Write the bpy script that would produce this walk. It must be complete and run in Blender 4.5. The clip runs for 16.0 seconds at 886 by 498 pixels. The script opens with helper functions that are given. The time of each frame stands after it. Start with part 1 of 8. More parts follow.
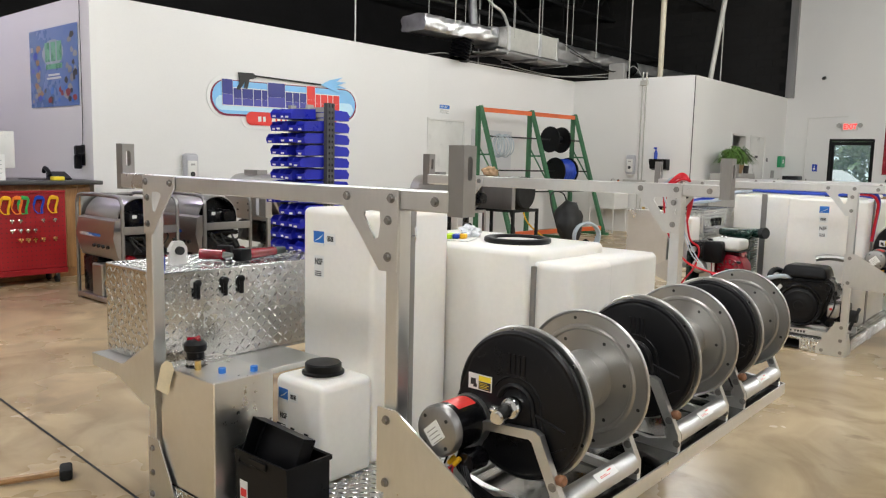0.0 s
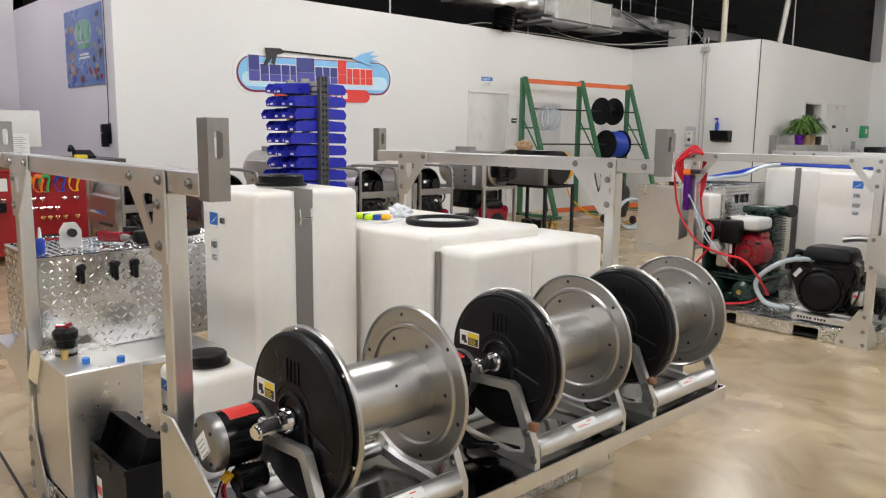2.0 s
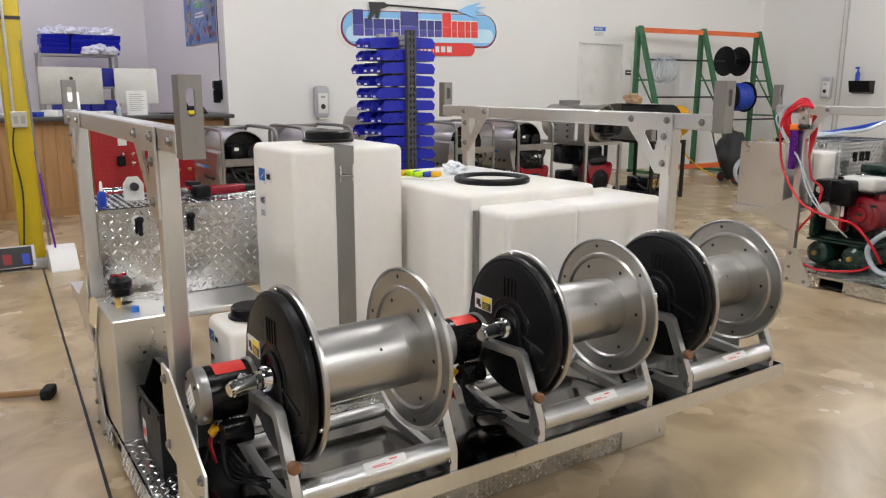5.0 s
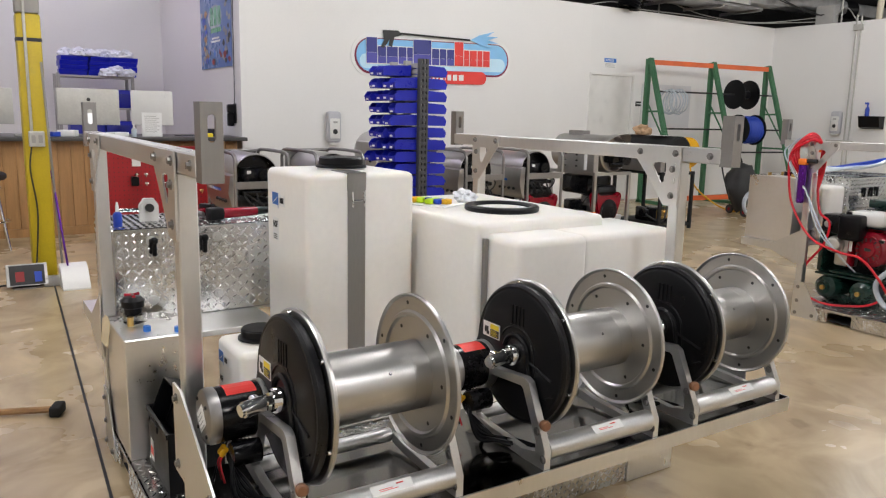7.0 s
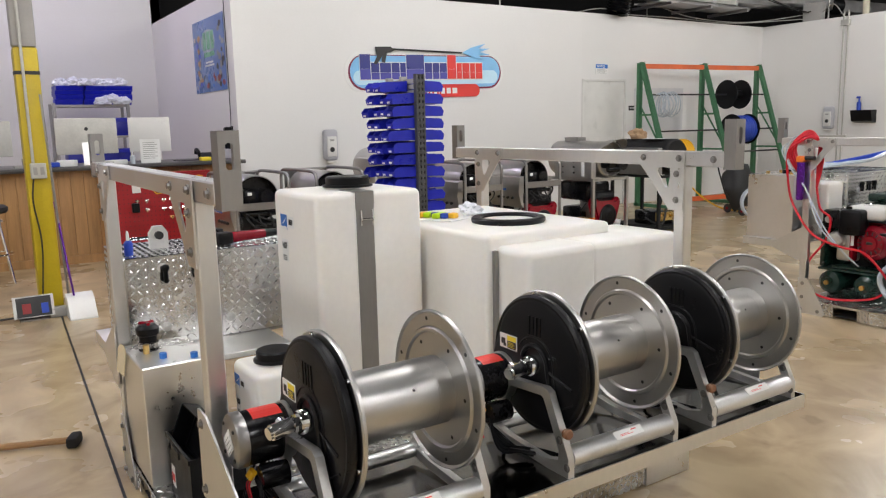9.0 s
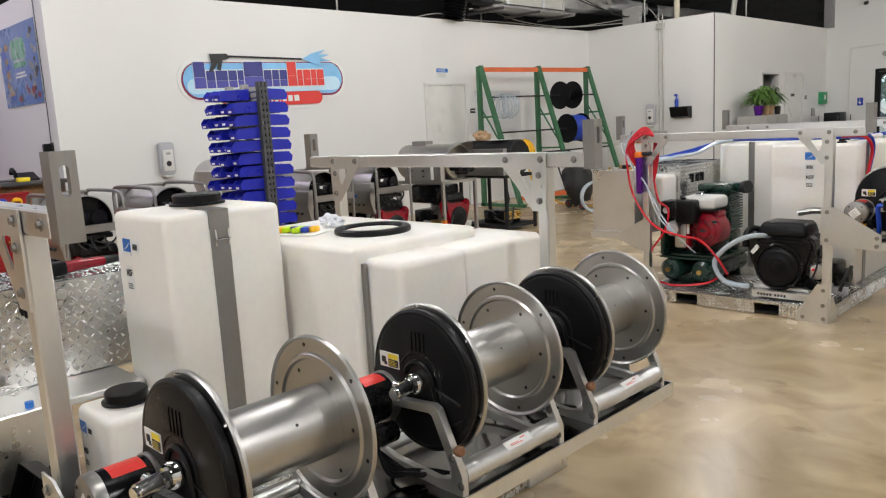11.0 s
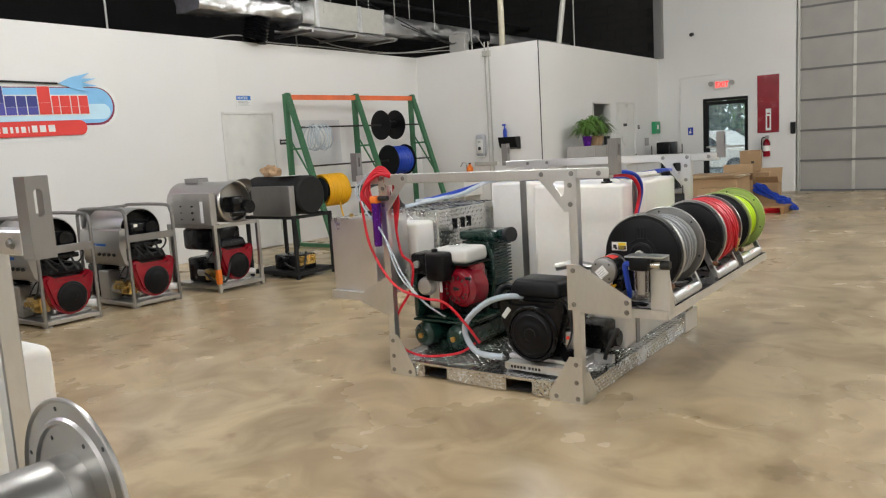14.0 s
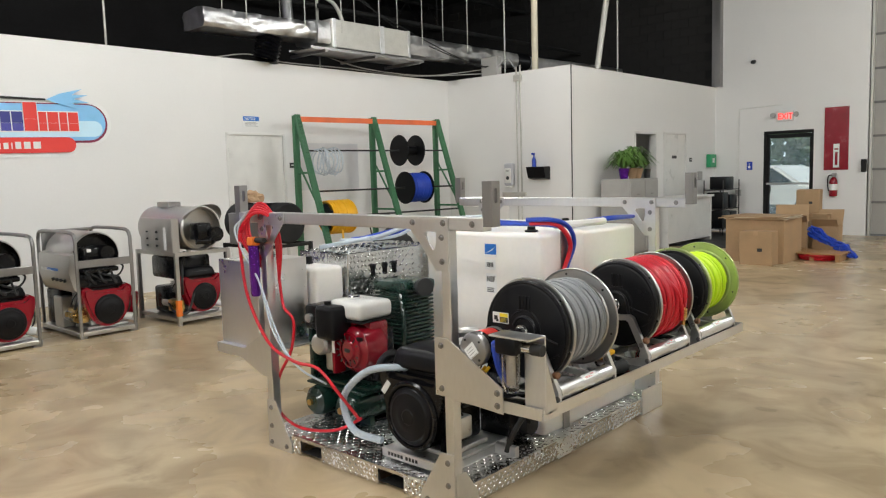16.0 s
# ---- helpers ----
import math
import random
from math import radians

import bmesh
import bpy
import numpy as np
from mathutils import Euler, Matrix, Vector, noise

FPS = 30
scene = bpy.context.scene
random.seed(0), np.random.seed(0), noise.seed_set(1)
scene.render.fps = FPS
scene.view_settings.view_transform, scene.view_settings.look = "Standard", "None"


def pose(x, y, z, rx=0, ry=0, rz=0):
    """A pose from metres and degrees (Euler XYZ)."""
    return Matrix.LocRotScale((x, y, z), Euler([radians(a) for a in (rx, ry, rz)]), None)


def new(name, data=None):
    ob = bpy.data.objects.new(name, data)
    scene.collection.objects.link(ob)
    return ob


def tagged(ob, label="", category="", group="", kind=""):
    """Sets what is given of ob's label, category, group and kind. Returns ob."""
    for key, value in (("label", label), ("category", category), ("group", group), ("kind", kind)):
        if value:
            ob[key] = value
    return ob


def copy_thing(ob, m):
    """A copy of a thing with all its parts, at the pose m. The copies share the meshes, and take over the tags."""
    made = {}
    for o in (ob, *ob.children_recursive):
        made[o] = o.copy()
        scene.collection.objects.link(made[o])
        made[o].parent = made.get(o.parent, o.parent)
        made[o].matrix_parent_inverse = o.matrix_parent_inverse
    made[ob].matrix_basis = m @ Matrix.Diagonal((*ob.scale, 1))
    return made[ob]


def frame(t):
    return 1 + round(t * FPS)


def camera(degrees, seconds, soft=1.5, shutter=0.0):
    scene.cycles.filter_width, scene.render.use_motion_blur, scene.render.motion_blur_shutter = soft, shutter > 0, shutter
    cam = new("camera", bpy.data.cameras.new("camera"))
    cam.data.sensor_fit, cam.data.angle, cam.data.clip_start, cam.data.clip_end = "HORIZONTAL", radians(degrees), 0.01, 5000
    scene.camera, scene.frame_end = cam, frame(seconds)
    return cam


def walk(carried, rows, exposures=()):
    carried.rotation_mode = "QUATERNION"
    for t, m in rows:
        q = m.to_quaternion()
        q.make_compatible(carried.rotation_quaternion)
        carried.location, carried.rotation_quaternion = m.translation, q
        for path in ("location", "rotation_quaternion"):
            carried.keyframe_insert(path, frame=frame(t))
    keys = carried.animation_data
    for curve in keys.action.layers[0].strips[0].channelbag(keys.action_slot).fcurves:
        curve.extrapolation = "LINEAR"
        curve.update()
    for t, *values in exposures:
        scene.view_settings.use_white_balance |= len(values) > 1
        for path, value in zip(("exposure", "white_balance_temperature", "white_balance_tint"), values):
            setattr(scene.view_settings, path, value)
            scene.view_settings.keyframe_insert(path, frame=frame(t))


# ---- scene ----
cam = camera(60.9, 16.0, soft=1.2)
METRES, EYE, TILT, LEAN, TURN = 4.58, 1.374, 0.0, 0.0, 40.5
ROWS = [
    (0.0, 0.0, 0.0, 0.0, 0.15, -6.63, -1.33),
    (0.5, 0.0332, 0.0389, 0.0066, 1.07, -5.95, -2.18),
    (1.0, 0.0664, 0.0566, 0.0035, 2.71, -5.9, -2.83),
    (1.5, 0.1262, 0.0592, 0.0037, 5.23, -7.24, -2.1),
    (2.0, 0.1592, 0.0716, 0.0025, 6.54, -8.65, -0.68),
    (2.5, 0.1818, 0.0985, 0.0036, 8.23, -10.1, -0.43),
    (3.0, 0.2061, 0.1035, 0.003, 10.67, -11.97, -0.6),
    (3.5, 0.2239, 0.1029, 0.0022, 13.33, -13.13, 0.11),
    (4.0, 0.2271, 0.1025, 0.0026, 14.75, -13.0, 0.47),
    (6.5, 0.222, 0.1007, 0.005, 16.7, -10.59, -1.29),
    (7.0, 0.2261, 0.0954, 0.0057, 16.8, -10.17, -1.25),
    (7.5, 0.229, 0.0925, 0.0068, 17.03, -9.77, -0.58),
    (8.0, 0.2335, 0.0875, 0.0073, 17.5, -9.45, 0.76),
    (8.2, 0.2323, 0.087, 0.0075, 17.77, -9.39, 0.97),
    (10.3, 0.1896, 0.094, 0.011, 7.63, -9.11, 2.35),
    (10.5, 0.1878, 0.095, 0.0111, 5.93, -9.17, 2.5),
    (11.0, 0.1977, 0.1088, 0.0109, 4.29, -9.35, 3.14),
    (11.5, 0.2371, 0.1376, 0.0143, 2.76, -9.64, 4.31),
    (12.0, 0.2744, 0.1638, 0.0137, 0.6, -10.42, 5.64),
    (12.5, 0.302, 0.2198, 0.0116, -2.68, -10.58, 6.21),
    (13.0, 0.3307, 0.2699, 0.0132, -4.28, -9.46, 5.96),
    (13.5, 0.3859, 0.3136, 0.0135, -4.61, -8.38, 4.61),
    (14.0, 0.4365, 0.3517, 0.0115, -4.6, -7.78, 3.37),
    (14.5, 0.4884, 0.4049, 0.0153, -3.96, -7.18, 2.65),
    (15.0, 0.5536, 0.4435, 0.0131, -2.73, -6.8, 2.17),
    (15.5, 0.6209, 0.4704, 0.017, -0.61, -6.19, 1.9),
    (16.0, 0.6682, 0.5182, 0.0165, 1.64, -5.72, 1.61),
]
walk(cam, [(t, pose(0, 0, EYE, TILT, LEAN, TURN) @ pose(METRES * x, METRES * y, METRES * z, 90 + pitch, roll, yaw)) for t, x, y, z, yaw, pitch, roll in ROWS], exposures=[(0.0, -0.14, 6490, 12), (1.0, -0.17, 6490, 13), (3.0, -0.25, 6480, 15), (4.0, -0.29, 6480, 15), (8.0, -0.29, 6450, 16), (10.5, -0.25, 6500, 14), (13.0, -0.24, 6520, 13), (14.0, -0.22, 6500, 12), (16.0, -0.14, 6500, 11)])

# ---- world, sun, lamps ----
world = bpy.data.worlds.new("sky")
scene.world = world
world.use_nodes = True
wn = world.node_tree
sky = wn.nodes.new("ShaderNodeTexSky")
sky.sky_type, sky.sun_disc = "NISHITA", False
sky.sun_elevation, sky.sun_rotation = radians(56), radians(200)
wn.links.new(sky.outputs[0], wn.nodes["Background"].inputs[0])
wn.nodes["Background"].inputs[1].default_value = 0.15
sun = new("sun", bpy.data.lights.new("sun", "SUN"))
sun.data.energy, sun.data.angle, sun.data.color = 5.0, radians(1), (1, 0.95, 0.88)
sun.matrix_world = pose(0, 0, 30, 34, 0, -20)
LAMP_POWER = 190
LAMPS = [(-3.0, 4.8, 1.0), (-5.4, 2.0, 1.0), (-0.6, 2.0, 1.0), (-5.4, 7.5, 1.0), (-0.6, 7.5, 1.0), (-5.0, 12.5, 0.8), (0.6, 12.6, 1.5), (1.8, 17.0, 2.2), (-3.6, -2.0, 1.6), (0.6, -2.2, 1.9), (4.4, 4.0, 1.9), (4.4, 11.0, 1.0)]

# ---- mesh helpers ----


def box(bm, x0, x1, y0, y1, z0, z1, bevel=0.0, seg=1):
    made = bmesh.ops.create_cube(bm, size=1, matrix=Matrix.LocRotScale(((x0 + x1) / 2, (y0 + y1) / 2, (z0 + z1) / 2), None, (x1 - x0, y1 - y0, z1 - z0)))
    if bevel:
        edges = list({e for v in made["verts"] for e in v.link_edges})
        bmesh.ops.bevel(bm, geom=edges, offset=bevel, segments=seg, profile=0.5, affect="EDGES")
    return bm


def tub(bm, x0, x1, y0, y1, z0, z1, t=0.006):
    """A box open at the top, with walls of thickness t, as one skin."""
    made = bmesh.ops.create_cube(bm, size=1, matrix=Matrix.LocRotScale(((x0 + x1) / 2, (y0 + y1) / 2, (z0 + z1) / 2), None, (x1 - x0, y1 - y0, z1 - z0)))
    top = max({f for v in made["verts"] for f in v.link_faces}, key=lambda f: f.calc_center_median().z)
    bmesh.ops.inset_region(bm, faces=[top], thickness=t)
    well = bmesh.ops.extrude_face_region(bm, geom=[top])
    bmesh.ops.translate(bm, vec=(0, 0, z0 + t - z1), verts=[q for q in well["geom"] if isinstance(q, bmesh.types.BMVert)])
    bmesh.ops.delete(bm, geom=[top], context="FACES_ONLY")
    return bm


def ring_frame(d):
    d = d.normalized()
    a = d.cross(Vector((0, 0, 1)))
    if a.length < 0.05:
        a = d.cross(Vector((1, 0, 0)))
    a.normalize()
    return a, d.cross(a)


def rod(bm, p0, p1, r0, r1=None, seg=16):
    p0, p1 = Vector(p0), Vector(p1)
    r1 = r0 if r1 is None else r1
    a, b = ring_frame(p1 - p0)
    rings = []
    for p, r in ((p0, r0), (p1, r1)):
        rings.append([bm.verts.new(p + r * (math.cos(k * math.tau / seg) * a + math.sin(k * math.tau / seg) * b)) for k in range(seg)])
    for k in range(seg):
        bm.faces.new((rings[0][k], rings[0][(k + 1) % seg], rings[1][(k + 1) % seg], rings[1][k]))
    bm.faces.new(list(reversed(rings[0])))
    bm.faces.new(rings[1])
    return bm


def lathe(bm, profile, p, axis, seg=40, close=False):
    """profile: (radius, distance along the axis) pairs."""
    p, axis = Vector(p), Vector(axis).normalized()
    a, b = ring_frame(axis)
    rings = []
    for r, h in profile:
        if r < 1e-5:
            rings.append([bm.verts.new(p + h * axis)] * seg)
        else:
            rings.append([bm.verts.new(p + h * axis + r * (math.cos(k * math.tau / seg) * a + math.sin(k * math.tau / seg) * b)) for k in range(seg)])
    pairs = list(zip(rings, rings[1:])) + ([(rings[-1], rings[0])] if close else [])
    for r0, r1 in pairs:
        for k in range(seg):
            vs = [r0[k], r0[(k + 1) % seg], r1[(k + 1) % seg], r1[k]]
            vs = [v for i, v in enumerate(vs) if v not in vs[:i]]
            if len(vs) > 2:
                bm.faces.new(vs)
    return bm


def smooth_path(pts, n=8):
    pts = [Vector(p) for p in pts]
    out = []
    for i in range(len(pts) - 1):
        p0, p1, p2, p3 = pts[max(i - 1, 0)], pts[i], pts[i + 1], pts[min(i + 2, len(pts) - 1)]
        for k in range(n):
            t = k / n
            out.append(0.5 * (2 * p1 + (p2 - p0) * t + (2 * p0 - 5 * p1 + 4 * p2 - p3) * t * t + (3 * p1 - p0 - 3 * p2 + p3) * t ** 3))
    return out + [pts[-1]]


def tube(bm, pts, r, seg=8, n=8, closed=False):
    path = smooth_path(pts, n) if n > 1 else [Vector(p) for p in pts]
    a = None
    rings = []
    for i, p in enumerate(path):
        d = (path[min(i + 1, len(path) - 1)] - path[max(i - 1, 0)])
        if d.length < 1e-7:
            d = Vector((0, 0, 1))
        d.normalize()
        if a is None:
            a, _ = ring_frame(d)
        a = (a - a.dot(d) * d)
        a = a.normalized() if a.length > 1e-5 else ring_frame(d)[0]
        b = d.cross(a)
        rings.append([bm.verts.new(p + r * (math.cos(k * math.tau / seg) * a + math.sin(k * math.tau / seg) * b)) for k in range(seg)])
    for r0, r1 in zip(rings, rings[1:]):
        for k in range(seg):
            bm.faces.new((r0[k], r0[(k + 1) % seg], r1[(k + 1) % seg], r1[k]))
    bm.faces.new(list(reversed(rings[0])))
    bm.faces.new(rings[-1])
    return bm


def prism(bm, poly, axis, d0, d1):
    """A flat outline, pushed out along one axis. poly in the two other axes, in the order x, y, z."""
    def at(u, v, d):
        return {"x": (d, u, v), "y": (u, d, v), "z": (u, v, d)}[axis]
    lo = [bm.verts.new(at(u, v, d0)) for u, v in poly]
    hi = [bm.verts.new(at(u, v, d1)) for u, v in poly]
    n = len(poly)
    for k in range(n):
        bm.faces.new((lo[k], lo[(k + 1) % n], hi[(k + 1) % n], hi[k]))
    bm.faces.new(list(reversed(lo)))
    bm.faces.new(hi)
    bmesh.ops.recalc_face_normals(bm, faces=bm.faces)
    return bm


def bolt(bm, p, axis, r=0.009, h=0.01):
    p, axis = Vector(p), Vector(axis)
    rod(bm, p, p + axis * h * 0.3, r * 1.5, seg=10)
    rod(bm, p, p + axis * h, r, seg=6)
    return bm


def tread(bm, o, u, v, ulen, vlen, n, pitch=0.027):
    """Raised bars of chequer plate on the face spanned by u and v; n: its normal."""
    o, u, v, n = (Vector(q) for q in (o, u, v, n))
    nu, nv = int(ulen / pitch), int(vlen / pitch)
    for i in range(nu):
        for j in range(nv):
            c = o + u * (i + 0.5) * ulen / nu + v * (j + 0.5) * vlen / nv + n * 0.0003
            s = 1 if (i + j) % 2 else -1
            la, wb = (u + v * s).normalized() * pitch * 0.56, (u - v * s).normalized() * pitch * 0.17
            q = [bm.verts.new(p) for p in (c - la, c - wb, c + la, c + wb)]
            t0, t1 = bm.verts.new(c - la * 0.5 + n * 0.0022), bm.verts.new(c + la * 0.5 + n * 0.0022)
            for f in ((q[0], q[1], t0), (q[1], q[2], t1), (q[1], t1, t0), (q[2], q[3], t1), (q[3], q[0], t0), (q[3], t0, t1)):
                bm.faces.new(f)
    return bm


def moved(bm, m):
    bmesh.ops.transform(bm, matrix=m, verts=bm.verts)
    return bm


def part(name, bm, material, parent=None, label="", angle=35):
    bmesh.ops.recalc_face_normals(bm, faces=bm.faces)
    me = bpy.data.meshes.new(name)
    bm.to_mesh(me)
    bm.free()
    me.polygons.foreach_set("use_smooth", [True] * len(me.polygons))
    me.set_sharp_from_angle(angle=radians(angle))
    me.materials.append(material)
    ob = new(name, me)
    ob.parent = parent
    if label:
        tagged(ob, label)
    return ob


def thing(name, at, label, category, group="", rz=0.0):
    ob = new(name)
    ob.matrix_world = pose(*at, 0, 0, rz)
    ob.empty_display_size = 0.1
    return tagged(ob, label, category, group)


def solo(name, bm, material, label, category="", kind="", group="", at=(0, 0, 0), rz=0.0, angle=35):
    ob = part(name, bm, material, None, "", angle)
    ob.matrix_world = pose(*at, 0, 0, rz)
    return tagged(ob, label, category, group, kind)


B = bmesh.new

# ---- materials ----


def surface(name, base, rough=0.5, metal=0.0, var=0.12, scale=5.0, fine=90.0, bump=0.04, stretch=(1, 1, 1), rvar=0.12, spec=0.5, coat=0.0, sss=0.0, island=False, tint=None):
    m = bpy.data.materials.new(name)
    m.use_nodes = True
    t = m.node_tree
    bs = t.nodes["Principled BSDF"]
    co = t.nodes.new("ShaderNodeTexCoord")
    mp = t.nodes.new("ShaderNodeMapping")
    mp.inputs["Scale"].default_value = stretch
    t.links.new(co.outputs["Object"], mp.inputs[0])
    info = t.nodes.new("ShaderNodeObjectInfo")
    big, small = t.nodes.new("ShaderNodeTexNoise"), t.nodes.new("ShaderNodeTexNoise")
    for nd, s, d in ((big, scale, 5), (small, fine, 3)):
        nd.noise_dimensions = "4D"
        nd.inputs["Scale"].default_value, nd.inputs["Detail"].default_value = s, d
        t.links.new(mp.outputs[0], nd.inputs["Vector"])
        t.links.new(info.outputs["Random"], nd.inputs["W"])
    mix = t.nodes.new("ShaderNodeMath")
    mix.operation = "MULTIPLY_ADD"
    t.links.new(small.outputs[0], mix.inputs[0])
    mix.inputs[1].default_value = 0.45
    t.links.new(big.outputs[0], mix.inputs[2])
    ramp = t.nodes.new("ShaderNodeMapRange")
    ramp.inputs[1].default_value, ramp.inputs[2].default_value = 0.45, 1.0
    t.links.new(mix.outputs[0], ramp.inputs[0])
    col = t.nodes.new("ShaderNodeMix")
    col.data_type = "RGBA"
    dark = [c * (1 - var) for c in base] if tint is None else list(tint)
    light = [min(1, c * (1 + var)) for c in base]
    col.inputs["A"].default_value, col.inputs["B"].default_value = (*dark, 1), (*light, 1)
    t.links.new(ramp.outputs[0], col.inputs["Factor"])
    last = col.outputs["Result"]
    if island:
        geo = t.nodes.new("ShaderNodeNewGeometry")
        hsv = t.nodes.new("ShaderNodeHueSaturation")
        val = t.nodes.new("ShaderNodeMapRange")
        val.inputs[3].default_value, val.inputs[4].default_value = 0.7, 1.3
        t.links.new(geo.outputs["Random Per Island"], val.inputs[0])
        t.links.new(val.outputs[0], hsv.inputs["Value"])
        t.links.new(last, hsv.inputs["Color"])
        last = hsv.outputs[0]
    t.links.new(last, bs.inputs["Base Color"])
    rr = t.nodes.new("ShaderNodeMapRange")
    rr.inputs[3].default_value, rr.inputs[4].default_value = max(0.03, rough - rvar), min(1, rough + rvar)
    t.links.new(ramp.outputs[0], rr.inputs[0])
    t.links.new(rr.outputs[0], bs.inputs["Roughness"])
    bs.inputs["Metallic"].default_value = metal
    bs.inputs["Specular IOR Level"].default_value = spec
    bs.inputs["Coat Weight"].default_value = coat
    if sss:
        bs.inputs["Subsurface Weight"].default_value = sss
        bs.inputs["Subsurface Radius"].default_value = (0.03, 0.025, 0.018)
        bs.inputs["Subsurface Scale"].default_value = 1.0
    if bump:
        bp = t.nodes.new("ShaderNodeBump")
        bp.inputs["Strength"].default_value, bp.inputs["Distance"].default_value = bump, 0.01
        t.links.new(mix.outputs[0], bp.inputs["Height"])
        t.links.new(bp.outputs[0], bs.inputs["Normal"])
    return m


def glowing(name, colour, strength):
    m = bpy.data.materials.new(name)
    m.use_nodes = True
    bs = m.node_tree.nodes["Principled BSDF"]
    bs.inputs["Base Color"].default_value = (*colour, 1)
    bs.inputs["Emission Color"].default_value = (*colour, 1)
    bs.inputs["Emission Strength"].default_value = strength
    return m


def glassy(name, colour=(1, 1, 1), rough=0.02, ior=1.45):
    m = bpy.data.materials.new(name)
    m.use_nodes = True
    bs = m.node_tree.nodes["Principled BSDF"]
    bs.inputs["Base Color"].default_value = (*colour, 1)
    bs.inputs["Transmission Weight"].default_value = 1
    bs.inputs["Roughness"].default_value = rough
    bs.inputs["IOR"].default_value = ior
    return m


def hazed_glass():
    """Clear pane under an even added film that stands in for the daylight's haze and glare."""
    m = bpy.data.materials.new("door_glass_haze_film")
    m.use_nodes = True
    t = m.node_tree
    out = t.nodes["Material Output"]
    clear, gloss, film = (t.nodes.new("ShaderNodeBsdf" + k) for k in ("Transparent", "Glossy", "Translucent"))
    clear.inputs[0].default_value = (0.9, 0.95, 0.94, 1)
    gloss.inputs["Roughness"].default_value = 0.03
    film.inputs[0].default_value = (0.82, 0.88, 0.88, 1)
    a, b = t.nodes.new("ShaderNodeMixShader"), t.nodes.new("ShaderNodeMixShader")
    a.inputs[0].default_value, b.inputs[0].default_value = 0.16, 0.05
    t.links.new(clear.outputs[0], a.inputs[1])
    t.links.new(film.outputs[0], a.inputs[2])
    t.links.new(a.outputs[0], b.inputs[1])
    t.links.new(gloss.outputs[0], b.inputs[2])
    t.links.new(b.outputs[0], out.inputs[0])
    return m


def concrete():
    m = surface("polished_concrete", (0.50, 0.385, 0.235), rough=0.27, var=0.2, scale=0.7, fine=2.6, bump=0.003, rvar=0.06, spec=0.4)
    t = m.node_tree
    bs = t.nodes["Principled BSDF"]
    co = [n for n in t.nodes if n.type == "TEX_COORD"][0]
    patch = t.nodes.new("ShaderNodeTexNoise")
    patch.inputs["Scale"].default_value, patch.inputs["Detail"].default_value, patch.inputs["Distortion"].default_value = 1.9, 4.5, 1.3
    t.links.new(co.outputs["Object"], patch.inputs["Vector"])
    ramp = t.nodes.new("ShaderNodeValToRGB")
    ramp.color_ramp.elements[0].position, ramp.color_ramp.elements[0].color = 0.34, (0.66, 0.62, 0.57, 1)
    ramp.color_ramp.elements[1].position, ramp.color_ramp.elements[1].color = 0.60, (1.06, 1.06, 1.05, 1)
    t.links.new(patch.outputs[0], ramp.inputs[0])
    speck = t.nodes.new("ShaderNodeTexNoise")
    speck.inputs["Scale"].default_value, speck.inputs["Detail"].default_value = 3.4, 8
    t.links.new(co.outputs["Object"], speck.inputs["Vector"])
    ramp2 = t.nodes.new("ShaderNodeValToRGB")
    ramp2.color_ramp.elements[0].position, ramp2.color_ramp.elements[0].color = 0.30, (0.42, 0.37, 0.35, 1)
    ramp2.color_ramp.elements[1].position, ramp2.color_ramp.elements[1].color = 0.37, (1, 1, 1, 1)
    t.links.new(speck.outputs[0], ramp2.inputs[0])
    src = bs.inputs["Base Color"].links[0].from_socket
    for r, fac in ((ramp, 0.9), (ramp2, 0.4)):
        mul = t.nodes.new("ShaderNodeMix")
        mul.data_type, mul.blend_type = "RGBA", "MULTIPLY"
        mul.inputs["Factor"].default_value = fac
        t.links.new(src, mul.inputs["A"])
        t.links.new(r.outputs[0], mul.inputs["B"])
        src = mul.outputs["Result"]
    t.links.new(src, bs.inputs["Base Color"])
    return m


FLOOR = concrete()
WHITE = surface("white_wall_paint", (0.78, 0.77, 0.75), 0.55, var=0.03, scale=0.8, fine=60, bump=0.02)
DARK = surface("charcoal_paint", (0.009, 0.008, 0.008), 0.85, var=0.3, scale=1.2, fine=20, bump=0.03)
BLOCKS = surface("dark_blockwork", (0.016, 0.015, 0.014), 0.85, var=0.3, scale=2, fine=50, bump=0.1)
GROUT = surface("dark_mortar", (0.012, 0.011, 0.011), 0.9)
BLACKSTEEL = surface("black_deck_paint", (0.005, 0.005, 0.005), 0.8, var=0.3)
ALU = surface("brushed_aluminium", (0.74, 0.74, 0.73), 0.36, 1.0, var=0.08, scale=3, fine=60, bump=0.03, stretch=(1, 1, 0.35))
ALUPLATE = surface("chequer_aluminium", (0.66, 0.66, 0.65), 0.24, 1.0, var=0.08, scale=4, fine=40, bump=0.03)
STEEL = surface("spun_stainless", (0.50, 0.49, 0.472), 0.36, 1.0, var=0.05, scale=1.5, fine=12, bump=0.0, rvar=0.0)
STEELDARK = surface("grey_steel_channel", (0.33, 0.32, 0.31), 0.42, 1.0, var=0.12, scale=8, fine=100, bump=0.03, stretch=(1, 1, 0.2))
CHROME = surface("chrome", (0.8, 0.8, 0.8), 0.1, 1.0, var=0.05, bump=0)
CAST = surface("cast_aluminium", (0.66, 0.66, 0.65), 0.38, 1.0, var=0.12, scale=10, fine=200, bump=0.08)
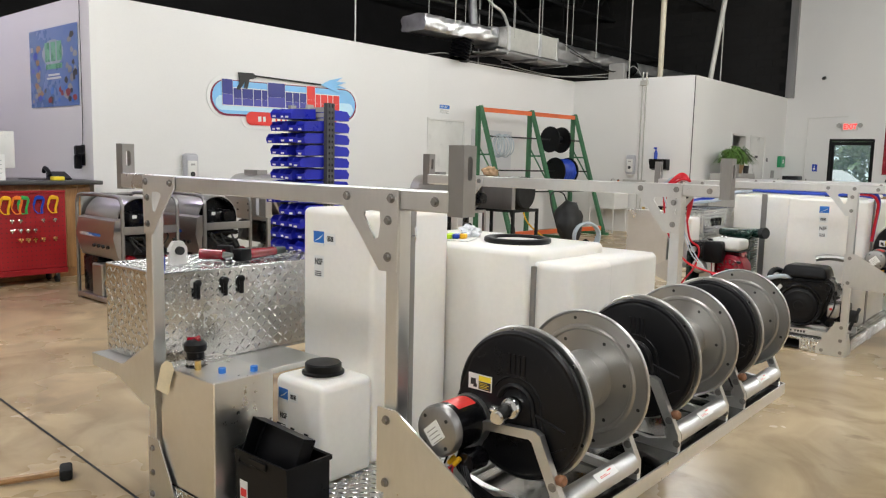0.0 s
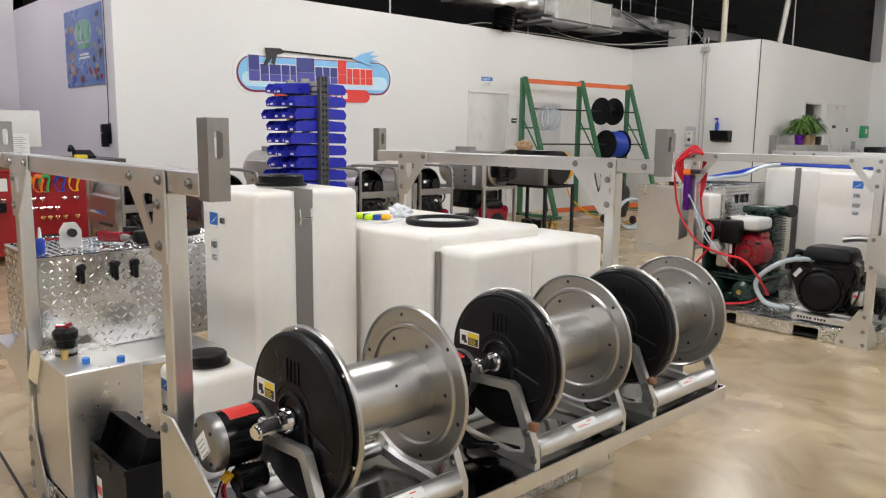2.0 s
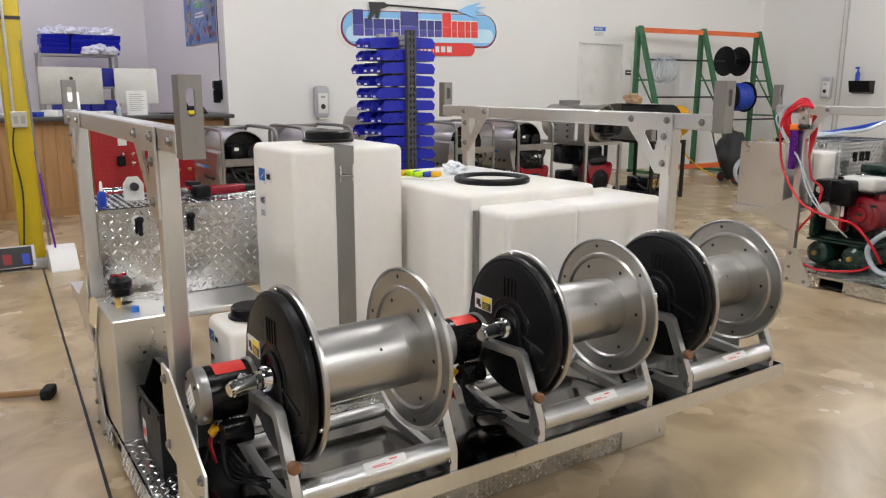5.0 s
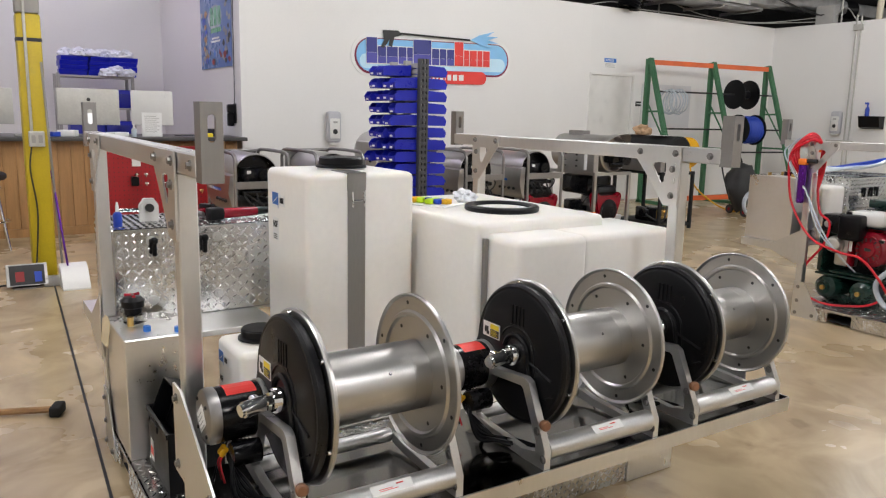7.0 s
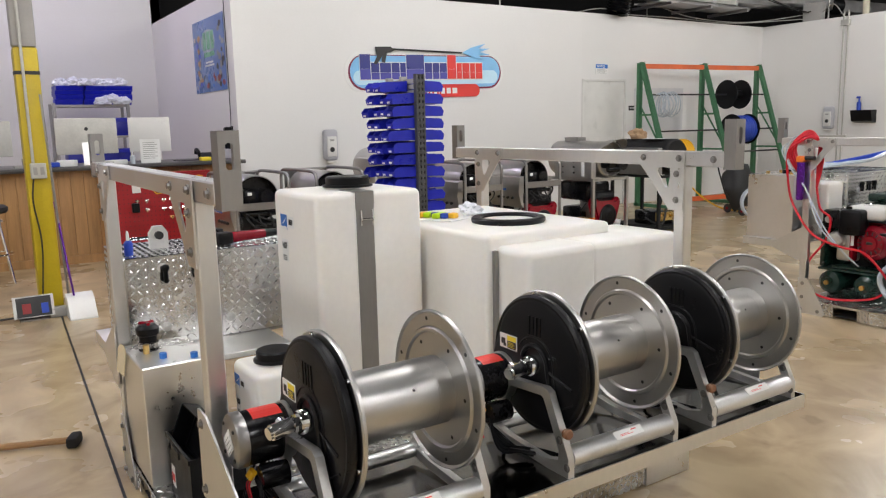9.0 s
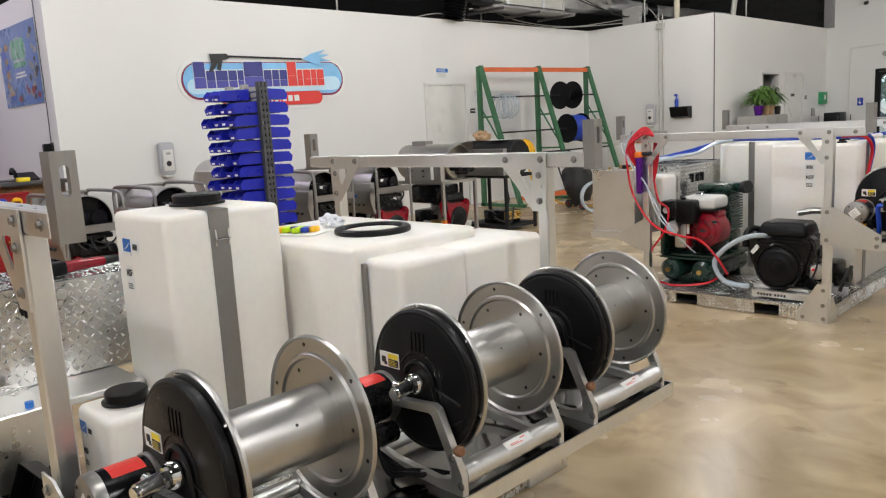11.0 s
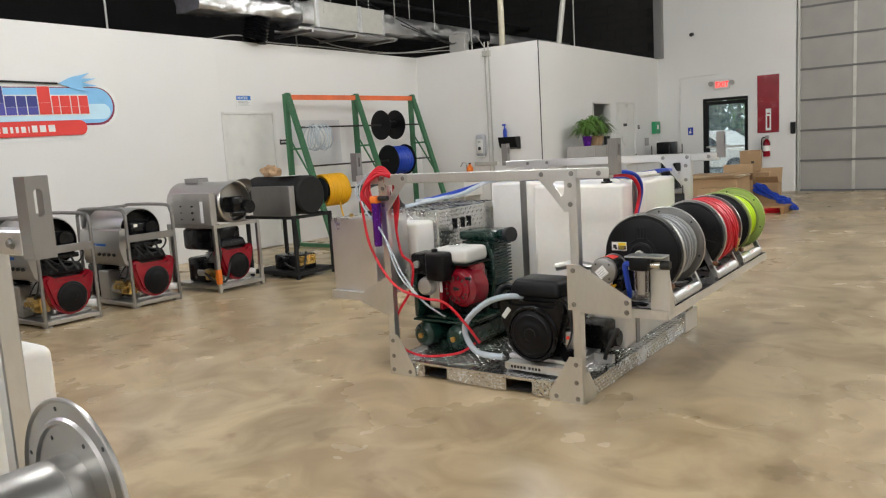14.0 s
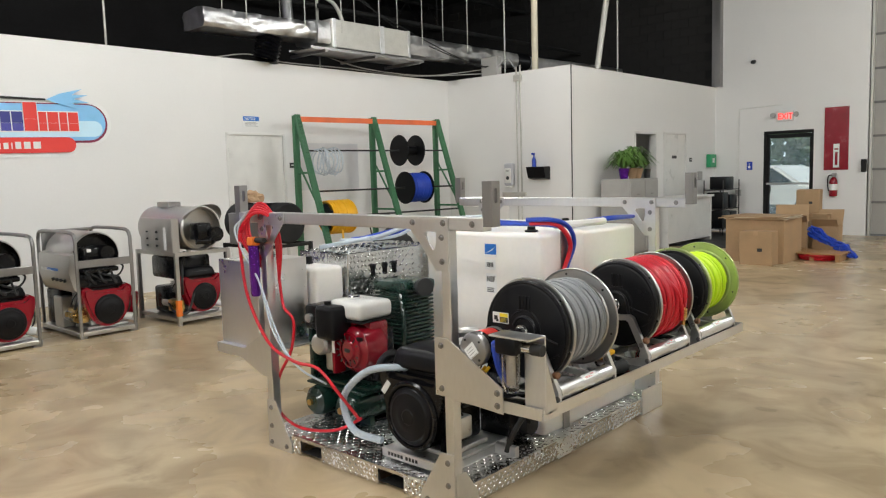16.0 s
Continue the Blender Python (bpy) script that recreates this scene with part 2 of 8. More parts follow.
# aluminium like the lip; dark reflections under the reels are put into its colour
TRAY = surface("polished_tray_dark_reflection", (0.20, 0.195, 0.185), 0.10, 1.0, var=0.1, scale=3, fine=30, bump=0.015)
OILTANK = surface("mill_aluminium_sheet", (0.80, 0.79, 0.77), 0.32, 1.0, var=0.06, scale=3, fine=30, bump=0.015)
POLY = surface("white_polyethylene", (0.86, 0.83, 0.78), 0.42, var=0.05, scale=3, fine=40, bump=0.03, sss=0.25)
PLASTIC = surface("black_moulded_plastic", (0.005, 0.005, 0.006), 0.36, var=0.2, scale=8, fine=300, bump=0.02, spec=0.22)
RUBBER = surface("black_rubber", (0.015, 0.015, 0.015), 0.6, var=0.3)
GLOSSBLACK = surface("gloss_black_enamel", (0.005, 0.005, 0.006), 0.25, var=0.2, coat=0.06, spec=0.28)
REDPAINT = surface("red_enamel", (0.27, 0.003, 0.014), 0.22, var=0.12, coat=0.3)
REDLABEL = surface("red_sticker", (0.75, 0.04, 0.03), 0.4, var=0.06)
REDBOARD = surface("red_pegboard", (0.34, 0.008, 0.012), 0.45, var=0.12)
WHITELABEL = surface("white_sticker", (0.8, 0.8, 0.78), 0.45, var=0.05, bump=0)
YELLOWLABEL = surface("yellow_sticker", (0.85, 0.66, 0.03), 0.45, var=0.05, bump=0)
BLUELABEL = surface("blue_sticker", (0.02, 0.16, 0.55), 0.4, var=0.08, bump=0)
INK = surface("black_ink", (0.02, 0.02, 0.02), 0.5, bump=0)
GREENENAMEL = surface("dark_green_enamel", (0.005, 0.028, 0.02), 0.28, var=0.2, coat=0.4)
RACKGREEN = surface("rack_green_paint", (0.045, 0.16, 0.075), 0.45, var=0.18, scale=4)
RACKORANGE = surface("rack_orange_paint", (0.70, 0.13, 0.03), 0.45, var=0.15, scale=4)
BINBLUE = surface("blue_bin_plastic", (0.010, 0.018, 0.42), 0.36, var=0.12, island=True)
YELLOWPAINT = surface("yellow_column_paint", (0.50, 0.37, 0.008), 0.42, var=0.15, scale=5)
GREYPAINT = surface("grey_paint", (0.36, 0.35, 0.33), 0.5, var=0.1)
WOOD = surface("varnished_pine", (0.38, 0.205, 0.08), 0.42, var=0.3, scale=3, fine=30, bump=0.04, stretch=(1, 6, 0.5))
COUNTER = surface("dark_countertop", (0.05, 0.047, 0.045), 0.35, var=0.25)
CARD = surface("corrugated_cardboard", (0.38, 0.245, 0.13), 0.75, var=0.14, scale=4, fine=50, bump=0.05)
FOIL = surface("foil_insulation", (0.60, 0.60, 0.60), 0.40, 1.0, var=0.18, scale=7, fine=22, bump=0.55)
GALV = surface("galvanised_duct", (0.50, 0.49, 0.45), 0.5, 0.25, var=0.14, scale=5, fine=40)
SOILEDWHITE = surface("white_enamel", (0.72, 0.71, 0.68), 0.35, var=0.06)
HOSERED = surface("red_hose", (0.56, 0.005, 0.018), 0.38, var=0.1)
HOSEBLUE = surface("blue_hose", (0.008, 0.05, 0.42), 0.38, var=0.1)
HOSEGREY = surface("grey_hose", (0.27, 0.28, 0.29), 0.45, var=0.12)
HOSELIME = surface("lime_hose", (0.62, 0.90, 0.01), 0.45, var=0.08)
HOSEYELLOW = surface("yellow_hose", (0.86, 0.46, 0.01), 0.42, var=0.1)
HOSECLEAR = surface("clear_braided_hose", (0.50, 0.56, 0.62), 0.25, var=0.12, sss=0.2)
LIMESTEEL = surface("lime_tinted_steel", (0.42, 0.50, 0.20), 0.35, 0.6, var=0.1)
PURPLE = surface("purple_anodised", (0.14, 0.02, 0.36), 0.25, 0.7, var=0.1)
ORANGE = surface("orange_plastic", (0.85, 0.20, 0.02), 0.4, var=0.1)
BRASS = surface("brass", (0.65, 0.45, 0.16), 0.3, 1.0, var=0.15)
TREELEAF = surface("tree_leaf", (0.12, 0.22, 0.09), 0.5, var=0.35, island=True)
LEAF = surface("houseplant_leaf", (0.10, 0.20, 0.04), 0.45, var=0.35, island=True)
BROWNPAPER = surface("brown_paper", (0.42, 0.27, 0.15), 0.8, var=0.2, bump=0.3)
PALECARD = surface("pale_cardboard", (0.56, 0.46, 0.32), 0.75, var=0.12, scale=4, fine=50, bump=0.05)
DISPENSER = surface("pale_grey_plastic", (0.46, 0.46, 0.49), 0.4, var=0.05)
BROWNKNOB = surface("brown_knob_plastic", (0.23, 0.10, 0.045), 0.5, var=0.25)
BAG = surface("clear_poly_bag", (0.75, 0.77, 0.82), 0.2, var=0.1, scale=20, bump=0.7)
ASPHALT = surface("asphalt", (0.06, 0.06, 0.06), 0.85, var=0.2, scale=1, fine=60)
PVC = glassy("clear_filter_bowl", (0.95, 0.95, 0.95), 0.08)
LED = glowing("led_diffuser", (1.0, 0.95, 0.88), 6.0)
EXITRED = glowing("exit_letters", (1.0, 0.02, 0.015), 2.2)

# ---- structure ----
WX, WY, BX, EY, TOP = -8.73, 14.5, -6.03, 20.33, 3.16


def slab(name, x0, x1, y0, y1, z0, z1, m, label, bevel=0.0):
    return solo(name, box(B(), x0, x1, y0, y1, z0, z1, bevel), m, label, kind="structure")


slab("floor", -15, 8, -7, EY, -0.2, 0, FLOOR, "polished tan mottled concrete floor")
for k, (x0, y0, x1, y1) in enumerate([(-14.8, 2.05, 0.5, 1.24), (0.5, 1.24, 7.8, 0.86)]):
    g = B()
    d = Vector((x1 - x0, y1 - y0, 0)).normalized()
    s = Vector((-d.y, d.x, 0)) * 0.006
    vs = [g.verts.new(Vector((x, y, 0.0025)) + q) for x, y, q in ((x0, y0, -s), (x1, y1, -s), (x1, y1, s), (x0, y0, s))]
    g.faces.new(vs)
    solo("floor_joint", g, RUBBER, "dark saw-cut control joint in the concrete floor", kind="structure")

slab("wall_logo", WX - 0.14, WX, 4.0, 9.73, 0, TOP, WHITE, "white painted partition wall with a shop sign")
slab("wall_logo_right", WX - 0.14, WX, 10.75, WY + 0.14, 0, TOP, WHITE, "white painted partition wall behind the hose rack")
slab("wall_logo_lintel", WX - 0.14, WX, 9.73, 10.75, 2.12, TOP, WHITE, "white painted wall above the flush door")
slab("wall_poster", -12.75, WX - 0.14, 4.0, 4.14, 0, TOP, WHITE, "white painted return wall with a poster")
slab("wall_alcove", -12.89, -12.75, -7, 4.14, 0, 6.2, WHITE, "white painted wall behind the service counter")
slab("wall_sink", WX, BX - 0.14, WY, WY + 0.14, 0, TOP, WHITE, "white painted partition wall with dispenser")
slab("wall_block_a", BX - 0.14, BX, WY, 16.64, 0, TOP, WHITE, "white painted partition wall with black corner trim")
slab("wall_block_b", BX - 0.14, BX, 17.53, 17.82, 0, TOP, WHITE, "white painted pier between two doorways")
slab("wall_block_c", BX - 0.14, BX, 18.87, EY, 0, TOP, WHITE, "white painted partition wall by the exit")
slab("wall_block_lintel", BX - 0.14, BX, 16.64, 17.53, 2.13, TOP, WHITE, "white painted wall over the open doorway")
slab("wall_block_lintel_b", BX - 0.14, BX, 17.82, 18.87, 2.14, TOP, WHITE, "white painted wall over the closed door")
slab("corner_trim", BX, BX + 0.012, WY - 0.012, WY, 0, TOP, BLACKSTEEL, "black corner trim strip")
slab("office_lid", -15, WX - 0.14, 4.14, EY, TOP - 0.12, TOP - 0.02, DARK, "dark roof of the office block")
slab("office_lid_b", WX - 0.14, BX - 0.14, WY + 0.14, EY, TOP - 0.12, TOP - 0.02, DARK, "dark roof of the office block")
slab("wall_exit_left", BX, -4.98, EY, EY + 0.25, 0, 6.2, WHITE, "white painted block wall beside the exit door")
slab("wall_exit_mid", -3.99, -2.98, EY, EY + 0.25, 0, 6.2, WHITE, "white painted block wall with fire equipment")
slab("wall_exit_lintel", -4.98, -3.99, EY, EY + 0.25, 2.14, 6.2, WHITE, "white painted wall over the exit door")
slab("wall_garage_lintel", -2.98, 1.2, EY, EY + 0.25, 4.55, 6.2, WHITE, "white painted wall over the overhead door")
slab("wall_exit_right", 1.2, 8, EY, EY + 0.25, 0, 6.2, WHITE, "white painted block wall")
slab("wall_east", 8, 8.25, -7, EY + 0.25, 0, 6.2, WHITE, "white painted side wall")
slab("wall_south", -12.75, 8, -7.25, -7, 0, 6.2, WHITE, "white painted rear wall")
slab("wall_upper_dark", -15.2, -15, 4.14, EY, 0, 6.2, DARK, "charcoal painted high wall over the offices")
slab("wall_upper_return", -15, -12.75, 4.0, 4.14, TOP, 6.2, DARK, "charcoal painted upper return wall")
slab("ceiling", -15.2, 8.25, -7.25, EY + 0.25, 6.2, 6.35, BLACKSTEEL, "black painted high roof deck")
slab("wall_block_dark", -15, BX, EY, EY + 0.25, 0, 6.2, GROUT, "dark painted concrete block wall")
slab("pilaster", BX - 0.02, BX + 0.16, EY - 0.16, EY, TOP, 6.2, STEELDARK, "grey painted steel column by the block wall")
slab("room_behind_doorway", -8.2, -8.1, 16.4, 18.0, 0, TOP - 0.2, WHITE, "plain white inner wall behind the open doorway")

g = B()
for k in range(8):
    x = -14 + k * 3
    for z in (5.5, 6.1):
        box(g, x - 0.05, x + 0.05, -7, EY, z, z + 0.07)
    for j in range(30):
        y = -6.8 + j * 0.9
        rod(g, (x, y, 5.55), (x, y + 0.45, 6.12), 0.015, seg=5)
        rod(g, (x, y + 0.45, 6.12), (x, y + 0.9, 5.55), 0.015, seg=5)
solo("roof_joists", g, BLACKSTEEL, "black painted open web roof joists", kind="structure")

# lamps hung from the roof
for x, y, share in LAMPS:
    fx = thing("high_bay_light", (x, y, 5.0), "long white LED strip light hung on chains", "lamp", "high bay lights")
    part("housing", box(B(), -0.16, 0.16, -0.65, 0.65, 0.02, 0.1, 0.01), SOILEDWHITE, fx)
    part("diffuser", box(B(), -0.13, 0.13, -0.62, 0.62, 0.0, 0.018), LED, fx, "glowing warm white diffuser")
    for s in (-0.5, 0.5):
        part("chain", rod(B(), (0, s, 0.1), (0, s, 1.2), 0.006, seg=6), CHROME, fx)
    la = bpy.data.lights.new("strip_light", "POINT")
    la.shadow_soft_size, la.energy, la.color = 0.45, LAMP_POWER * share, (0.965, 0.995, 0.975)
    lo = new("strip_light", la)
    lo.matrix_world = pose(x, y, 4.68)
la = bpy.data.lights.new("office_light", "AREA")
la.shape, la.size, la.size_y, la.energy, la.color = "RECTANGLE", 0.6, 1.2, 120, (0.76, 0.69, 1.0)
lo = new("office_light", la)
lo.matrix_world = pose(-10.6, 1.6, 6.05)
fx = thing("office_ceiling_light", (-10.6, 1.6, 6.09), "cool white LED panel above the service counter", "lamp")
part("housing", box(B(), -0.33, 0.33, -0.63, 0.63, 0.02, 0.1, 0.01), SOILEDWHITE, fx)
part("diffuser", box(B(), -0.3, 0.3, -0.6, 0.6, 0.0, 0.018), LED, fx)

# ---- the two equipment skids ----
SL, SW = 1.92, 1.37


BOLT = bpy.data.meshes.new("bolt")
g = bolt(B(), (0, 0, 0), (0, -1, 0))
g.to_mesh(BOLT)
g.free()
BOLT.materials.append(STEELDARK)


def bolt_at(parent, p):
    ob = new("bolt", BOLT)
    ob.parent, ob.location = parent, p
    return ob


def channel(name, x, y, parent):
    """Upright C channel whose web has a rounded slot right through it."""
    g = B()
    z0, z1, d = 1.235, 1.415, 0.05
    box(g, x - d, x - 0.0045, y, y + 0.005, z0, z1)
    box(g, x - d, x - 0.0045, y + 0.045, y + d, z0, z1)
    cy, cz, n = y + 0.025, 1.357, 28
    loops = []
    for px in (x - 0.0045, x):
        hole, rim = [], []
        for k in range(n):
            a = math.tau * (k + 0.5) / n
            c, q = math.cos(a), math.sin(a)
            hole.append(g.verts.new((px, cy + 0.0095 * c, cz + 0.0095 * q + (0.021 if q > 0 else -0.021))))
            w = min(max(c * 1.5, -1), 1)
            h = min(max(q * 1.5, -1), 1)
            rim.append(g.verts.new((px, cy + 0.025 * w, cz + (z1 - cz) * h if h > 0 else cz + (cz - z0) * h)))
        loops.append((hole, rim))
    for k in range(n):
        m = (k + 1) % n
        for hole, rim in loops:
            g.faces.new((hole[k], hole[m], rim[m], rim[k]))
        g.faces.new((loops[0][0][k], loops[0][0][m], loops[1][0][m], loops[1][0][k]))
        g.faces.new((loops[0][1][k], loops[0][1][m], loops[1][1][m], loops[1][1][k]))
    bmesh.ops.recalc_face_normals(g, faces=g.faces[:])
    return part(name, g, STEELDARK, parent, "grey steel channel upright with a slot")


def skid(at, shelf_z, bz, ya, lip, px, label):
    """px: outer face of the posts on the reel side; bz: height of the top beams' underside; ya: near end of the reel tray; lip: how far its lips stand above it."""
    s = thing("equipment_skid", at, label, "skid frame", "equipment skids")
    for x in (px - 0.05, -SW):
        for y in (0.006, SL - 0.076):
            part("post", box(B(), x, x + 0.05, y, y + 0.05, 0, bz, 0.004), ALU, s)
    for y in (0.006, SL - 0.076):
        part("beam", box(B(), -1.56, 0.16, y + 0.002, y + 0.058, bz, bz + 0.056, 0.004), ALU, s)
        channel("upright_channel", 0.205, y + 0.004, s)
        channel("upright_channel", -1.545, y + 0.004, s)
        for x, d in ((px, -1), (-SW, 1)):
            y0, y1 = y - 0.006, y - 0.0005
            outer = [(0.0, bz + 0.054), (0.1, bz + 0.054), (0.225, bz + 0.054), (0.225, bz + 0.01), (0.155, bz - 0.065), (0.07, bz - 0.17), (0.004, bz - 0.17), (0.0, bz - 0.06)]
            inner = [(0.068, bz - 0.008), (0.1, bz - 0.006), (0.128, bz - 0.01), (0.132, bz - 0.022), (0.112, bz - 0.05), (0.088, bz - 0.085), (0.074, bz - 0.08), (0.066, bz - 0.04)]
            k = part("knee_gusset", framed(B(), *[[(x + d * u, v) for u, v in loop] for loop in (outer, inner)], y0, y1), ALU, s, "aluminium knee plate with a rounded cut-out")
            for u, z in ((0.025, 0.03), (0.2, 0.03), (0.035, -0.03), (0.035, -0.13)):
                bolt_at(k, (x + d * u, y0, bz + z))
            if d < 0:
                bolt_at(k, (x + 0.125, y + 0.002, bz + 0.028))
            g = B()
            prism(g, [(x, 0), (x + d * 0.2, 0), (x + d * 0.2, 0.05), (x + d * 0.075, 0.26), (x, 0.26)], "y", y0, y1)
            k = part("foot_gusset", g, ALU, s)
            for u, z in ((0.035, 0.22), (0.035, 0.12), (0.03, 0.03), (0.16, 0.03)):
                bolt_at(k, (x + d * u, y0, z))
    # deck, with chequer plate and fork pockets in the end rails
    part("deck", box(B(), -SW + 0.01, px - 0.0105, 0.012, SL - 0.02, 0.085, 0.1), ALUPLATE, s, "chequer plate deck")
    g = tread(B(), (-SW + 0.03, 0.02, 0.1), (1, 0, 0), (0, 1, 0), SW - 0.06, SL - 0.1, (0, 0, 1), 0.029)
    tagged(part("deck_tread", g, ALUPLATE, s, "raised chequer bars of the deck"), kind="stuff")
    for y, n in ((0.008, -1), (SL - 0.02, 1)):
        g = prism(B(), [(-SW + 0.02, 0.006), (-1.10, 0.006), (-1.10, 0.084), (-0.93, 0.084), (-0.93, 0.006), (-0.51, 0.006), (-0.51, 0.084), (-0.34, 0.084), (-0.34, 0.006), (px - 0.02, 0.006), (px - 0.02, 0.1), (-SW + 0.02, 0.1)], "y", y, y + 0.01)
        r = part("end_rail", g, ALUPLATE, s)
        g = B()
        for x0, x1 in ((-SW + 0.03, -1.105), (-0.925, -0.515), (-0.335, -0.03)):
            tread(g, (x0, y if n < 0 else y + 0.01, 0.012), (1, 0, 0), (0, 0, 1), x1 - x0, 0.082, (0, n, 0), 0.0205)
        tagged(part("rail_tread", g, ALUPLATE, r), kind="stuff")
        for x0, x1 in ((-1.10, -0.93), (-0.51, -0.34)):
            g = box(B(), x0, x1, y + 0.012, y + 0.3, 0.018, 0.022) if n < 0 else box(B(), x0, x1, y - 0.3, y - 0.002, 0.018, 0.022)
            part("fork_pocket", g, BLACKSTEEL, r, "dark fork pocket")
    for x, n in ((px - 0.01, 1), (-SW, -1)):
        r = part("side_rail", box(B(), x, x + 0.01, 0.08, SL - 0.08, 0.006, 0.1), ALUPLATE, s)
        g = tread(B(), (x + 0.01 if n > 0 else x, 0.09, 0.012), (0, 1, 0), (0, 0, 1), SL - 0.18, 0.082, (n, 0, 0), 0.0205)
        tagged(part("rail_tread", g, ALUPLATE, r), kind="stuff")
        part("foot_plate", box(B(), x + (0.011 if n > 0 else -0.006), x + (0.017 if n > 0 else -0.001), SL - 0.26, SL - 0.01, 0.004, 0.15), ALU, s)
    part("foot_plate", prism(B(), [(0.008, 0.002), (0.15, 0.002), (0.15, 0.06), (0.07, 0.17), (0.008, 0.17)], "x", px + 0.001, px + 0.006), ALU, s)
    # shelves that stand out on both sides
    z = shelf_z
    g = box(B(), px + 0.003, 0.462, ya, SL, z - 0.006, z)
    tray = part("reel_shelf", g, TRAY, s, "mirror-finished aluminium reel tray, dark reflections put into its colour")
    g = box(B(), 0.4623, 0.468, ya, SL, z + lip - 0.046, z + lip)
    box(g, 0.004, 0.462, ya - 0.0063, ya - 0.0003, z + lip - 0.046, z + lip)
    box(g, 0.004, 0.462, SL + 0.0003, SL + 0.006, z + lip - 0.046, z + lip)
    part("lip", g, ALU, tray, "bright folded aluminium lip")
    for y in (min(ya - 0.014, -0.012), SL + 0.0065):
        g = prism(B(), [(-0.066, z + 0.232), (0.008, z + 0.232), (0.285, z + 0.07), (0.285, z - 0.03), (0.0, z - 0.012), (-0.066, z - 0.012)], "y", y, y + 0.006)
        k = part("shelf_gusset", g, ALU, s)
        part("gusset_spacer", box(B(), -0.064, px - 0.002, y + 0.0065, 0.0055, z - 0.01, z + 0.2) if y < 0 else box(B(), -0.064, px - 0.002, SL - 0.0055, y - 0.0005, z - 0.01, z + 0.2), ALU, k)
        for u, q in ((-0.03, 0.2), (-0.03, 0.02), (0.26, 0.0), (0.26, 0.05)):
            bolt_at(k, (u, y, z + q))
    g = B()
    box(g, -SW - 0.47, -SW - 0.004, 0.0, SL - 0.2, 0.505, 0.515)
    box(g, -SW - 0.47, -SW - 0.46, 0.0, SL - 0.2, 0.46, 0.505)
    box(g, -SW - 0.46, -SW - 0.004, 0.0, 0.006, 0.46, 0.505)
    part("tank_shelf", g, ALU, s, "aluminium side shelf")
    for y in (-0.006, SL - 0.2):
        part("shelf_gusset", prism(B(), [(-SW - 0.22, 0.5), (-SW + 0.066, 0.66), (-SW + 0.066, 0.39), (-SW - 0.02, 0.39), (-SW - 0.22, 0.462)], "y", y, y + 0.0055), ALU, s)
    return s


def hose_wrap(g, r, y0, y1, hr, axis_z, turns, wobble=0.004):
    pts = []
    for k in range(turns * 28 + 1):
        a = k / 28 * math.tau
        f = k / (turns * 28)
        rr = r + wobble * math.sin(a * 0.37) * math.sin(f * 9)
        pts.append((rr * math.cos(a), y0 + (y1 - y0) * f, axis_z + rr * math.sin(a)))
    return tube(g, pts, hr, 6, 1)


def framed(bm, outer, inner, y0, y1):
    """A flat frame in x and z: two outlines of as many corners, joined, between y0 and y1."""
    n = len(outer)
    rings = [[[bm.verts.new((u, y, v)) for u, v in loop] for loop in (outer, inner)] for y in (y0, y1)]
    for k in range(n):
        m = (k + 1) % n
        for o, i in rings:
            bm.faces.new((o[k], o[m], i[m], i[k]))
        for a, b in zip(rings[0], rings[1]):
            bm.faces.new((a[k], a[m], b[m], b[k]))
    return bm


